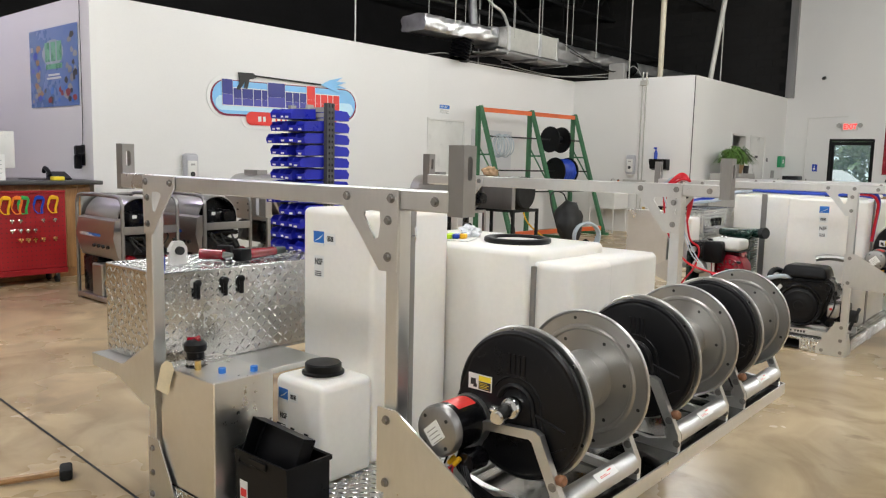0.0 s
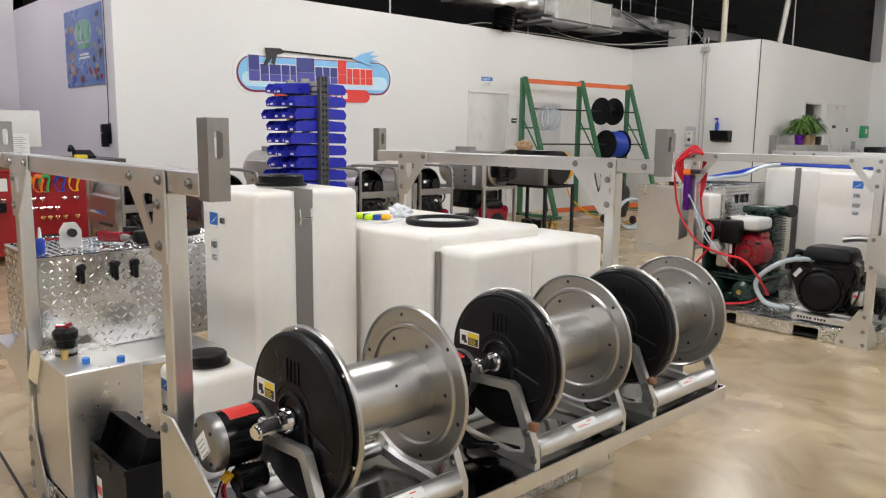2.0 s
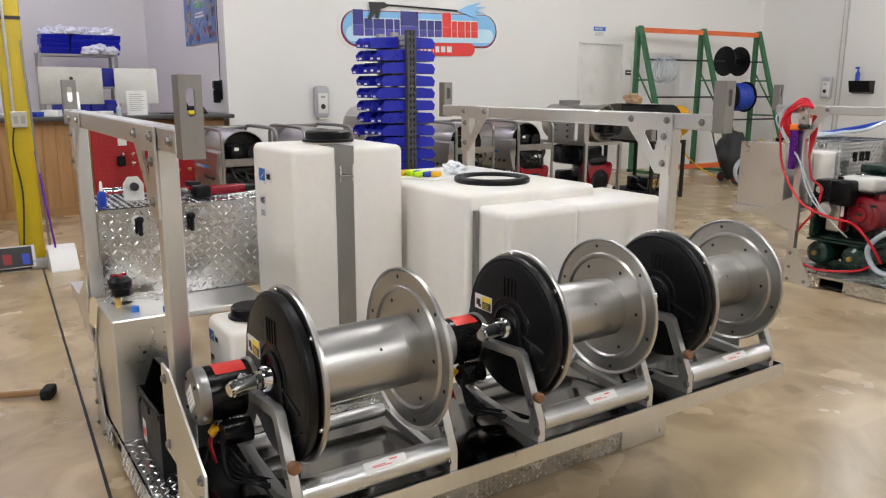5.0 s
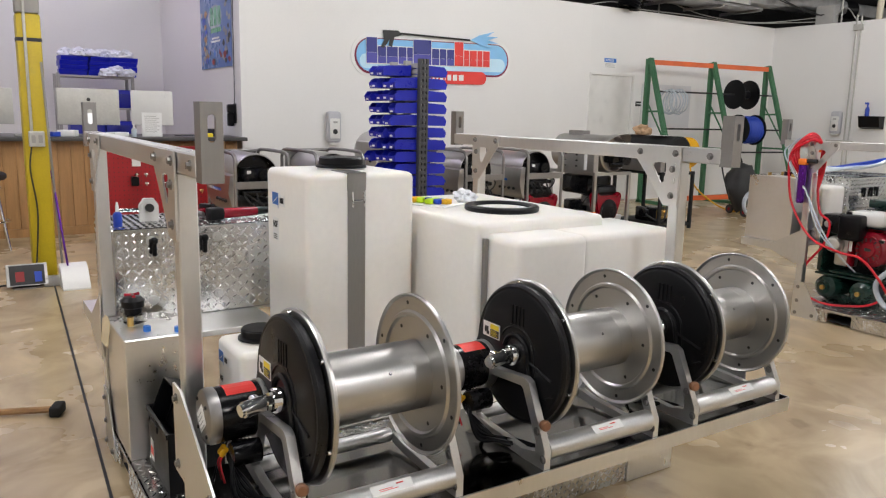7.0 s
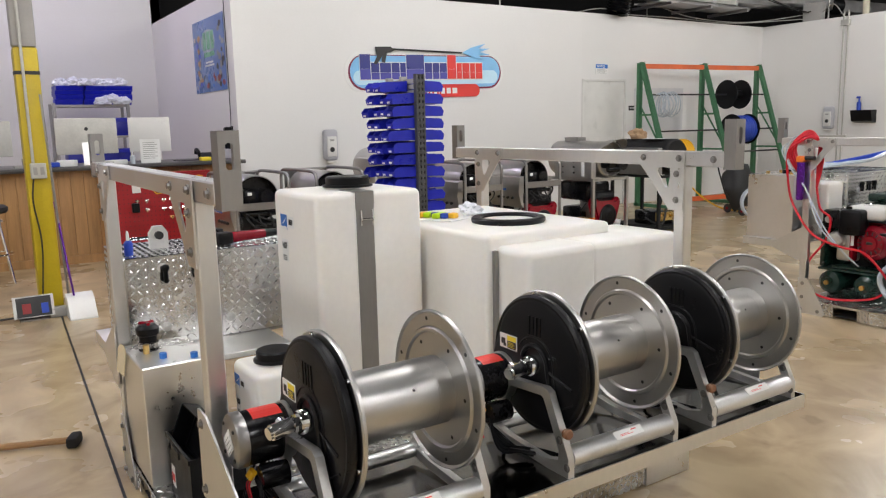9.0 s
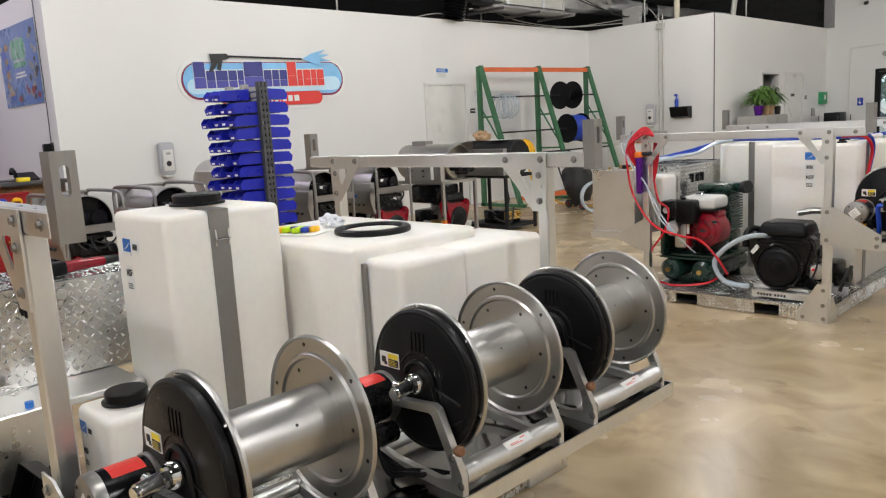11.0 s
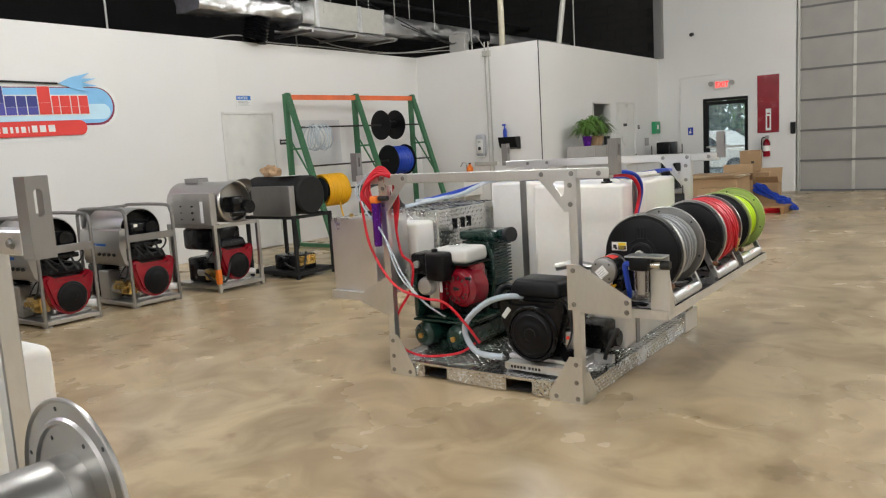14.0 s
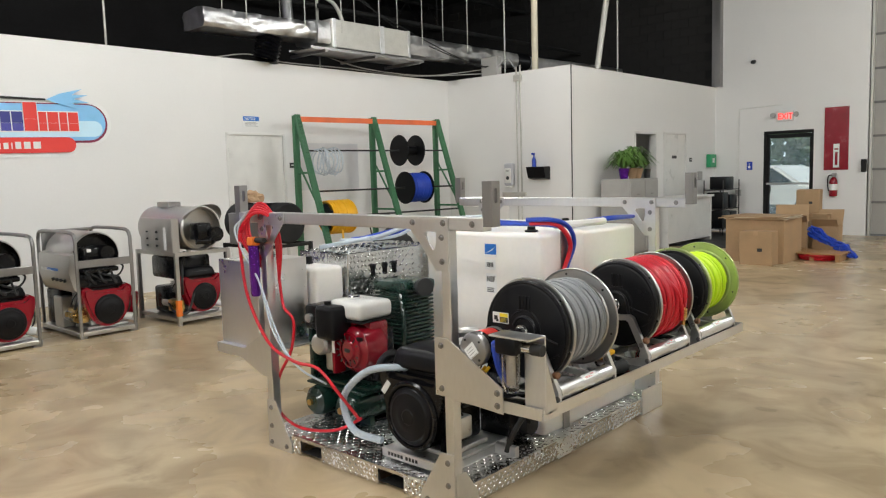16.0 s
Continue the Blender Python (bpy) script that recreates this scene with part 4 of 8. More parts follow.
for x0, x1, y0, y1 in ((-0.007, 0.307, -0.007, -0.0005), (-0.007, 0.307, 0.1905, 0.197), (-0.007, -0.0005, 0.0, 0.19), (0.3005, 0.307, 0.0, 0.19)):
    box(g, x0, x1, y0, y1, 0.205, 0.222)
part("rim", g, PLASTIC, t)
part("side_catch", box(B(), 0.1, 0.2, -0.014, -0.0075, 0.185, 0.215, 0.004), PLASTIC, t)
st = part("sticker", box(B(), 0.03, 0.075, -0.0018, -0.0005, 0.03, 0.11), WHITELABEL, t)
part("red_field", box(B(), 0.035, 0.07, -0.0026, -0.0018, 0.05, 0.08), REDLABEL, st)

t = vat("small_water_tank", (-2.46, 1.84, 0.1), 0.30, 0.27, 0.40, "small white polyethylene tank with black lid", (0.15, 0.13), 0.077, 0.03)
tank_sticker(t, 0.03, 0.0, 0.35, 0.9)


def chequer_box(at, sx, sy, sz, label):
    t = thing("tool_box", at, label, "tool box", "chequer plate tool boxes")
    part("body", box(B(), 0, sx, 0, sy, 0, sz, 0.004), ALUPLATE, t)
    for nm, q in (("front_tread", ((sx, 0.01, 0.01), (0, 1, 0), (0, 0, 1), sy - 0.02, sz - 0.02, (1, 0, 0))), ("end_tread", ((0.01, 0, 0.01), (1, 0, 0), (0, 0, 1), sx - 0.02, sz - 0.02, (0, -1, 0))), ("top_tread", ((0.01, 0.01, sz), (1, 0, 0), (0, 1, 0), sx - 0.02, sy - 0.02, (0, 0, 1)))):
        tagged(part(nm, tread(B(), *q, 0.0285), ALUPLATE, t, "raised chequer bars"), kind="stuff")
    for y in (0.15, 0.425):
        for z in (0.336, 0.082):
            part("washer_plate", lathe(B(), [(0, 0.008), (0.007, 0.008), (0.008, 0.004), (0.014, 0.0035), (0.02, 0.003), (0.021, 0), (0, 0)], (sx + 0.001, y, z), (1, 0, 0), 20), CAST, t)
    return t


t = chequer_box((-3.225, 1.515, 0.516), 0.465, 0.9, 0.39, "bright chequer plate tool box on the side shelf")
for y in (0.16, 0.29, 0.37):
    g = lathe(B(), [(0.016, 0), (0.016, 0.012), (0.01, 0.018), (0, 0.02)], (0.466, y, 0.335), (1, 0, 0), 14)
    box(g, 0.468, 0.482, y - 0.009, y + 0.009, 0.27, 0.335, 0.004)
    box(g, 0.468, 0.476, y - 0.02, y - 0.008, 0.28, 0.345, 0.003)
    part("valve_toggle", g, PLASTIC, t, "black drop toggle")

# ---- machines on the fitted skid ----


def engine(name, at, rz, shroud, label, s=1.0, group="", parent=None):
    """Small petrol engine: fan side looks to -y, about 0.4 m wide before scaling."""
    if parent is None:
        e = thing(name, at, label, "engine", group, rz)
        m = Matrix.Scale(s, 4)
    else:
        e = parent
        m = pose(*at, 0, 0, rz) @ Matrix.Scale(s, 4)
    P = lambda n, g, mt, lb="", pr=None: part(n, moved(g, m), mt, pr or e, lb)
    P("crankcase", box(B(), -0.13, 0.13, -0.02, 0.2, 0.02, 0.3, 0.02, 2), CAST if shroud is REDPAINT else GLOSSBLACK)
    g = prism(B(), [(0.168 * math.cos(math.radians(205 + 13 * q)), 0.175 + 0.165 * math.sin(math.radians(205 + 13 * q))) for q in range(11)] + [(0.185, 0.2), (0.21, 0.295), (0.2, 0.33), (0.168, 0.352), (0.14, 0.34), (0.115, 0.318), (-0.115, 0.318), (-0.14, 0.34), (-0.168, 0.352), (-0.2, 0.33), (-0.21, 0.295), (-0.185, 0.2)], "y", -0.1, 0.0)
    bmesh.ops.bevel(g, geom=[ed for ed in g.edges if abs(ed.verts[0].co.y - ed.verts[1].co.y) < 0.01 and ed.verts[0].co.y < -0.05], offset=0.022, segments=2, affect="EDGES")
    sh = P("fan_shroud", g, shroud, "cooling fan shroud")
    g = lathe(B(), [(0.0, -0.02), (0.03, -0.022), (0.034, -0.019), (0.06, -0.0195), (0.064, -0.017), (0.1, -0.015), (0.104, -0.011), (0.118, -0.008), (0.124, 0.0), (0.122, 0.02), (0, 0.02)], (0, -0.105, 0.155), (0, 1, 0), 36)
    P("fan_screen", g, PLASTIC, "round black fan screen", sh)
    for d in (-1, 1):
        g = B()
        for k in range(7):
            box(g, d * 0.09 if d > 0 else -0.2, 0.2 if d > 0 else -0.09, 0.0, 0.14, 0.2 + k * 0.016, 0.208 + k * 0.016)
        P("cylinder_fins", g, CAST if shroud is REDPAINT else RUBBER)
    P("blower_housing", box(B(), -0.16, 0.16, -0.04, 0.16, 0.29, 0.345, 0.015, 2), PLASTIC)
    g = box(B(), -0.155, 0.155, -0.075, 0.17, 0.335, 0.425)
    for v in g.verts:
        if v.co.z > 0.4:
            v.co.x *= 0.84
            v.co.y = v.co.y * 0.84 + 0.008
    bmesh.ops.bevel(g, geom=g.edges[:], offset=0.028, segments=4, profile=0.5, affect="EDGES")
    P("air_cleaner_cover", g, PLASTIC, "black air cleaner cover")
    P("name_plate", box(B(), -0.09, 0.09, -0.064, -0.0605, 0.35, 0.385), STEELDARK if shroud is REDPAINT else PLASTIC)
    g = rod(B(), (-0.2, 0.1, 0.1), (-0.2, 0.24, 0.1), 0.045, seg=20)
    P("muffler", g, STEEL)
    P("oil_filter", rod(B(), (0.15, -0.04, 0.07), (0.2, -0.1, 0.06), 0.032, seg=20), WHITELABEL if shroud is REDPAINT else GLOSSBLACK)
    P("cable", tube(B(), [(0.12, -0.08, 0.3), (0.19, -0.05, 0.25), (0.21, 0.0, 0.12), (0.15, 0.02, 0.03)], 0.007, 6), RUBBER)
    P("cable", tube(B(), [(-0.1, 0.0, 0.33), (-0.2, 0.03, 0.3), (-0.23, 0.1, 0.2)], 0.006, 6), RUBBER)
    P("mount_plate", box(B(), -0.17, 0.17, -0.06, 0.19, 0.0, 0.022, 0.004), CAST)
    return e


e = engine("black_engine", (-1.64, 6.32, 0.155), 0, GLOSSBLACK, "large black petrol engine on an aluminium base", 1.12)
part("screen_rim", lathe(B(), [(0.14, 0.0), (0.146, -0.01), (0.156, -0.012), (0.166, 0.0)], (0, -0.116, 0.174), (0, 1, 0), 44), GLOSSBLACK, e, "rounded rim of the fan screen")
for k in range(5):
    part("plate_letter", box(B(), -0.08 + 0.033 * k, -0.058 + 0.033 * k, -0.0745, -0.0718, 0.404, 0.417), STEEL, e)
part("intake_elbow", tube(B(), [(-0.16, 0.02, 0.4), (-0.22, -0.02, 0.42), (-0.25, -0.06, 0.38), (-0.24, -0.1, 0.3)], 0.022, 10), PLASTIC, e)
part("spark_lead", tube(B(), [(0.14, -0.05, 0.38), (0.22, -0.09, 0.34), (0.245, -0.1, 0.2), (0.2, -0.1, 0.08)], 0.006, 6), RUBBER, e)
part("regulator", box(B(), 0.19, 0.26, -0.08, 0.02, 0.1, 0.2, 0.01, 2), CAST, e)
part("starter_motor", rod(B(), (0.2, -0.02, 0.28), (0.2, 0.16, 0.28), 0.04, seg=18), GLOSSBLACK, e)
part("red_terminal", rod(B(), (0.22, -0.09, 0.17), (0.22, -0.1, 0.17), 0.01, seg=10), REDLABEL, e)
part("sticker", moved(box(B(), -0.036, 0.036, -0.0015, 0.0015, -0.014, 0.014), pose(-0.165, -0.1145, 0.285, 0, -52, 0)), WHITELABEL, e, "white slanted sticker")
b = thing("engine_base", (-1.64, 6.30, 0.1), "aluminium engine base plate with a cut-out name strip", "base plate")
part("plate", box(B(), -0.17, 0.22, -0.12, 0.35, 0.038, 0.053, 0.003), ALU, b)
part("front_flange", box(B(), -0.17, 0.22, -0.128, -0.1205, 0.012, 0.053), ALU, b)
for x in (-0.15, 0.2):
    part("riser", box(B(), x - 0.02, x + 0.02, -0.11, 0.34, 0.001, 0.0375), ALU, b)
g = B()
for k in range(9):
    box(g, -0.13 + k * 0.021 + (0.012 if k > 4 else 0), -0.116 + k * 0.021 + (0.012 if k > 4 else 0), -0.1295, -0.128, 0.024, 0.04)
part("name_bars", g, INK, b)
part("pump_head", rod(B(), (0.0, 0.36, 0.2), (0.0, 0.56, 0.2), 0.08, seg=20), CAST, b)
part("exhaust_pipe", tube(B(), [(0.02, 0.2, 0.57), (0.12, 0.21, 0.59), (0.25, 0.22, 0.58)], 0.024, 10), STEEL, b)

c = thing("air_compressor", (-2.4, 6.55, 0.1), "dark green twin-tank air compressor with a finned pump", "compressor")
for x in (-0.13, 0.13):
    g = lathe(B(), [(0, -0.24), (0.05, -0.235), (0.078, -0.21), (0.085, -0.18), (0.085, 0.42), (0.078, 0.45), (0, 0.48)], (x, 0, 0.105), (0, 1, 0), 28)
    t = part("air_tank", g, GREENENAMEL, c, "dark green air tank")
    part("drain_boss", rod(B(), (x, -0.235, 0.105), (x, -0.255, 0.105), 0.018, seg=12), BRASS, t)
for y in (-0.1, 0.3):
    part("saddle", box(B(), -0.2, 0.2, y, y + 0.03, 0.0, 0.045), GREENENAMEL, c)
part("platform", box(B(), -0.24, 0.24, -0.18, 0.5, 0.185, 0.2, 0.004), GREENENAMEL, c)
part("belt_guard", box(B(), -0.25, -0.21, -0.15, 0.5, 0.2, 0.55, 0.015, 2), GREENENAMEL, c)
part("pump_base", box(B(), -0.11, 0.145, 0.28, 0.48, 0.2, 0.36, 0.03, 2), GREENENAMEL, c)
fc = part("pump_cylinder", box(B(), -0.09, 0.125, 0.275, 0.465, 0.36, 0.67), GREENENAMEL, c, "dark green finned cylinder")
for k in range(14):
    part("fin", box(B(), -0.115, 0.15, 0.255, 0.485, 0.362 + k * 0.022, 0.375 + k * 0.022, 0.004), GREENENAMEL, fc)
g = box(B(), -0.13, 0.16, 0.245, 0.495, 0.67, 0.735, 0.02, 2)
rod(g, (0.1, 0.36, 0.7), (0.24, 0.30, 0.71), 0.035, 0.042, 20)
part("cylinder_head", g, GREENENAMEL, c)
part("intake_filter", rod(B(), (0.235, 0.303, 0.71), (0.275, 0.286, 0.715), 0.05, seg=20), RUBBER, c)
part("outlet_pipe", tube(B(), [(0.1, 0.26, 0.66), (0.16, 0.22, 0.5), (0.15, 0.2, 0.3), (0.13, 0.1, 0.2)], 0.014, 8), GREENENAMEL, c)

e = thing("red_engine", (-2.345, 6.48, 0.309), "red petrol engine with cream fuel tank and black air box", "engine")
g = lathe(B(), [(0, -0.02), (0.05, -0.018), (0.10, -0.005), (0.125, 0.02), (0.13, 0.06), (0.13, 0.14), (0, 0.14)], (0.075, -0.08, 0.21), (0.12, 1, 0), 40)
sh = part("fan_shroud", g, REDPAINT, e, "round red recoil shroud")
part("pressed_ring", lathe(B(), [(0.085, 0.0), (0.088, -0.006), (0.096, -0.006), (0.1, 0.002)], (0.073, -0.094, 0.21), (0.12, 1, 0), 36), REDPAINT, sh)
part("starter_hub", lathe(B(), [(0.0, -0.012), (0.05, -0.01), (0.056, 0.0)], (0.073, -0.1, 0.21), (0.12, 1, 0), 32), REDPAINT, sh)
for k in range(14):
    a = k * math.tau / 14
    q = Vector((0.072 + 0.071 * math.cos(a), -0.1075 + 0.009 * math.cos(a), 0.21 + 0.071 * math.sin(a)))
    part("vent_slot", moved(box(B(), -0.013, 0.013, -0.002, 0.0, -0.004, 0.004), pose(q.x, q.y, q.z, 0, -math.degrees(a), 0)), INK, sh)
part("recoil_grip", box(B(), 0.135, 0.175, -0.105, -0.085, 0.27, 0.29, 0.007, 2), PLASTIC, sh)
part("starter_cap", box(B(), 0.05, 0.1, -0.116, -0.105, 0.20, 0.222, 0.005), INK, sh)
part("sticker", box(B(), -0.062, -0.04, -0.106, -0.102, 0.18, 0.28), WHITELABEL, sh)
part("crankcase", box(B(), -0.1, 0.12, 0.03, 0.2, 0.0, 0.3, 0.02, 2), GLOSSBLACK, e)
part("cowl", box(B(), -0.07, 0.16, -0.02, 0.12, 0.2, 0.36, 0.025, 2), REDPAINT, e, "red cylinder cowl")
part("side_bracket", box(B(), -0.075, -0.05, -0.1, -0.02, 0.06, 0.3, 0.008, 2), REDPAINT, e)
part("engine_block", box(B(), -0.2, -0.06, -0.05, 0.15, 0.05, 0.3, 0.02, 2), CAST, e)
part("fuel_tank", box(B(), -0.13, 0.15, -0.08, 0.17, 0.365, 0.465, 0.032, 3), SOILEDWHITE, e, "cream enamelled fuel tank")
part("fuel_cap", lathe(B(), [(0.035, 0), (0.036, 0.014), (0.03, 0.02), (0, 0.022)], (-0.02, 0.03, 0.463), (0, 0, 1), 24), CHROME, e)
part("tank_seam", box(B(), -0.135, 0.155, -0.085, 0.18, 0.357, 0.366, 0.002), PLASTIC, e)
part("air_box", box(B(), -0.13, 0.03, -0.17, -0.03, 0.26, 0.445, 0.025, 3), PLASTIC, e, "black air filter box")
part("air_knob", rod(B(), (-0.09, -0.1, 0.445), (-0.09, -0.1, 0.462), 0.02, seg=14), PLASTIC, e)
m = part("muffler", box(B(), -0.28, -0.135, -0.12, 0.05, 0.29, 0.43, 0.02, 2), GLOSSBLACK, e)
part("muffler_outlet", rod(B(), (-0.22, -0.121, 0.36), (-0.22, -0.14, 0.36), 0.025, seg=16), CAST, m)
g = lathe(B(), [(0, -0.03), (0.045, -0.025), (0.06, -0.01), (0.065, 0.03), (0, 0.04)], (-0.18, -0.09, 0.21), (-0.2, 1, 0), 24)
part("gear_cover", g, CAST, e)
part("hold_plate", box(B(), -0.2, 0.2, -0.08, 0.24, -0.002, 0.012), GREENENAMEL, e)

# hoses of the fitted skid
def hose(name, pts, r, m, label, parent=None, seg=8):
    ob = part(name, tube(B(), pts, r, seg), m, parent)
    return tagged(ob, label, "hose")


h = hose("red_air_hose", [(-2.52, 6.1, 1.25), (-2.56, 6.05, 1.275), (-2.62, 6.03, 1.25), (-2.71, 6.03, 1.17), (-2.71, 6.03, 1.02), (-2.66, 6.03, 0.81), (-2.5, 6.03, 0.6), (-2.29, 6.03, 0.53), (-2.16, 6.08, 0.5), (-2.05, 6.12, 0.38), (-2.0, 6.2, 0.24)], 0.0085, HOSERED, "red air hose looped over the frame's beam")
for k in range(4):
    d = 0.012 * k
    hose("red_air_hose", [(-2.58 - d, 6.12, 0.95), (-2.66 - d, 6.07 - d, 1.12), (-2.67 - d, 6.06, 1.22), (-2.60, 6.05 + d, 1.285 + d), (-2.51 - d, 6.10 + d, 1.245), (-2.52 - d, 6.15, 1.1), (-2.56, 6.16, 0.92)], 0.0082, HOSERED, "red air hose coil hung on the beam end")
hose("red_air_hose", [(-2.56, 6.16, 0.92), (-2.52, 6.15, 0.77), (-2.44, 6.15, 0.70), (-2.47, 6.15, 0.54), (-2.58, 6.14, 0.37), (-2.6, 6.14, 0.2), (-2.43, 6.15, 0.125), (-2.16, 6.17, 0.16), (-2.1, 6.3, 0.2)], 0.0082, HOSERED, "red air hose running down to the deck")
for d in (0, 0.03):
    hose("clear_tube", [(-2.62, 6.10, 1.29), (-2.70 - d, 6.07, 1.27 - d), (-2.73 - d, 6.03, 1.18), (-2.69, 6.03, 1.06), (-2.57, 6.04, 0.91), (-2.42 - d, 6.03, 0.66), (-2.29, 6.05, 0.5), (-2.25, 6.2, 0.38)], 0.0055, HOSECLEAR, "clear braided tube hung beside the post")
g = B()
path = smooth_path([(-1.72, 6.32, 0.52), (-1.80, 6.18, 0.54), (-1.93, 6.17, 0.49), (-2.06, 6.17, 0.38), (-2.08, 6.17, 0.29), (-2.0, 6.17, 0.19), (-1.84, 6.2, 0.17)], 16)
tube(g, path, 0.017, 10, 1)
for p, q in zip(path[::2], path[1::2]):
    rod(g, p, p + (q - p) * 0.5, 0.019, seg=10)
h = part("intake_hose", g, HOSECLEAR)
tagged(h, "clear corrugated suction hose beside the black engine", "hose")
f = thing("inline_filter", (-2.62, 6.05, 0.86), "purple anodised inline filter with an orange head", "filter")
part("bowl", lathe(B(), [(0, -0.03), (0.02, -0.03), (0.026, -0.02), (0.028, 0.22), (0.03, 0.24), (0, 0.24)], (0, 0, 0), (0, 0, 1), 20), PURPLE, f)
part("head", box(B(), -0.03, 0.03, -0.026, 0.026, 0.24, 0.285, 0.01, 2), ORANGE, f)
part("valve", rod(B(), (0.03, 0, 0.27), (0.1, 0, 0.27), 0.015, seg=12), RUBBER, f)

# tanks of the fitted skid
t = thing("large_water_tank", (-2.6, 6.87, 0.1), "large white stepped polyethylene tank with metal straps and hose bundle", "tank")
part("body", box(B(), 0.0, 0.64, 0.48, 1.0, 0, 1.03, 0.025, 4), POLY, t, angle=60)
part("front_step", box(B(), 0.63, 1.25, 0.0, 0.40, 0, 1.035, 0.025, 4), POLY, t, angle=60)
part("front_step", box(B(), 0.63, 1.245, 0.37, 0.97, 0, 1.025, 0.025, 4), POLY, t, angle=60)
tank_sticker(t, 0.885, 0.0, 0.975, 1.15, True)
part("strap", box(B(), 0.26, 0.31, 0.474, 0.479, 0, 1.04), STEELDARK, t, "grey metal strap")
part("strap", box(B(), 1.251, 1.256, 0.16, 0.22, 0, 1.04), STEELDARK, t, "grey metal strap")
for x, y in ((1.1, 0.12), (1.1, 0.5), (1.02, 0.56), (0.9, 0.75)):
    part("cap", lathe(B(), [(0.035, 0), (0.035, 0.01), (0.022, 0.014), (0.02, 0.03), (0, 0.032)], (x, y, 1.034), (0, 0, 1), 18), PLASTIC, t, "black plug cap")
for k in range(5):
    d = 0.018 * k
    hose("blue_hose", [(-2.3, 6.95 + d, 1.18), (-1.9, 7.0 + d, 1.17 + 0.01 * (k % 2)), (-1.5, 7.05 + d, 1.17), (-1.36, 7.06 + d, 1.16)] if k < 2 else [(-1.55, 7.45 + d, 1.15), (-1.4, 7.62 + d * 0.3, 1.165 + 0.008 * (k % 2)), (-1.42, 7.9 + d, 1.16)], 0.011, HOSEBLUE, "blue hose lying on the white tank")
hose("blue_hose", [(-1.5, 6.95, 1.2), (-1.36, 6.98, 1.20), (-1.325, 7.07, 1.16), (-1.325, 7.12, 1.07), (-1.325, 7.04, 0.94), (-1.33, 7.0, 0.8)], 0.012, HOSEBLUE, "blue hose dropping over the tank's side")
hose("red_hose", [(-1.5, 6.98, 1.18), (-1.37, 7.0, 1.18), (-1.325, 7.045, 1.13), (-1.325, 7.085, 1.05), (-1.325, 7.02, 0.94), (-1.33, 6.98, 0.8)], 0.012, HOSERED, "red hose dropping over the tank's side")
hose("white_hose", [(-1.5, 7.2, 1.155), (-1.4, 7.35, 1.16), (-1.4, 7.55, 1.158)], 0.02, SOILEDWHITE, "white hose on the tank's top")
for k in range(3):
    hose("blue_hose", [(-3.05, 7.0 + 0.1 * k, 1.03), (-2.85, 7.3, 1.04 + 0.02 * k), (-2.6, 7.4 + 0.05 * k, 1.15), (-2.2, 7.5, 1.16)], 0.012, HOSEBLUE if k else HOSECLEAR, "hose lying across the tool box and tank")
hose("clear_tube", [(-2.95, 6.75, 1.01), (-2.8, 7.0, 1.05), (-2.6, 6.95, 1.08), (-2.55, 7.3, 1.15), (-2.2, 7.5, 1.17)], 0.014, HOSECLEAR, "clear tube across the tool box")

t = thing("hydraulic_oil_tank", (-3.09, 6.12, 0.516), "bright aluminium oil tank on the side shelf", "tank")
part("body", box(B(), 0, 0.38, 0, 0.34, 0, 0.48, 0.004), OILTANK, t)
part("cap", rod(B(), (0.2, 0.2, 0.48), (0.2, 0.2, 0.51), 0.04, seg=24), PLASTIC, t)
for x, y in ((0.1, 0.1), (0.28, 0.12), (0.1, 0.27)):
    part("fitting", rod(B(), (x, y, 0.48), (x, y, 0.5), 0.014, seg=10), BRASS, t)
t = vat("small_water_tank", (-2.98, 6.475, 0.516), 0.33, 0.21, 0.41, "small white polyethylene tank with black cap", (0.13, 0.1), 0.03, 0.025)
t = chequer_box((-3.09, 6.70, 0.516), 0.46, 0.78, 0.475, "bright chequer plate tool box with hoses lying on it")
for y in (0.2, 0.3, 0.38):
    g = lathe(B(), [(0.016, 0), (0.016, 0.012), (0.01, 0.018), (0, 0.02)], (0.461, y, 0.38), (1, 0, 0), 14)
    box(g, 0.463, 0.477, y - 0.009, y + 0.009, 0.32, 0.38, 0.004)
    part("valve_toggle", g, PLASTIC, t, "black drop toggle")

# strainer, pump parts and handle on the reel tray
f = thing("water_strainer", (-0.895, 5.985, 0.5455), "clear bowl water strainer on an aluminium bracket with blue hose", "strainer")
part("bracket", box(B(), 0.02, 0.118, 0.07, 0.076, 0, 0.3, 0.003), ALU, f)
part("bracket_side", prism(B(), [(0.076, 0.0), (0.15, 0.0), (0.076, 0.2)], "x", 0.114, 0.118), ALU, f)
part("bracket_foot", box(B(), 0.02, 0.118, 0.0765, 0.14, 0, 0.006), ALU, f)
part("bracket_top", box(B(), -0.07, 0.118, -0.03, 0.0695, 0.294, 0.3), ALU, f)
part("head", box(B(), -0.055, 0.045, -0.02, 0.06, 0.225, 0.293, 0.014, 2), PLASTIC, f)
part("bowl", lathe(B(), [(0.036, 0.225), (0.034, 0.1), (0.028, 0.08), (0, 0.075), (0, 0.08), (0.025, 0.085), (0.031, 0.105), (0.033, 0.225)], (-0.005, 0.02, 0), (0, 0, 1), 28, True), PVC, f, "clear plastic bowl")
part("mesh_screen", rod(B(), (-0.005, 0.02, 0.105), (-0.005, 0.02, 0.225), 0.018, seg=16), STEEL, f)
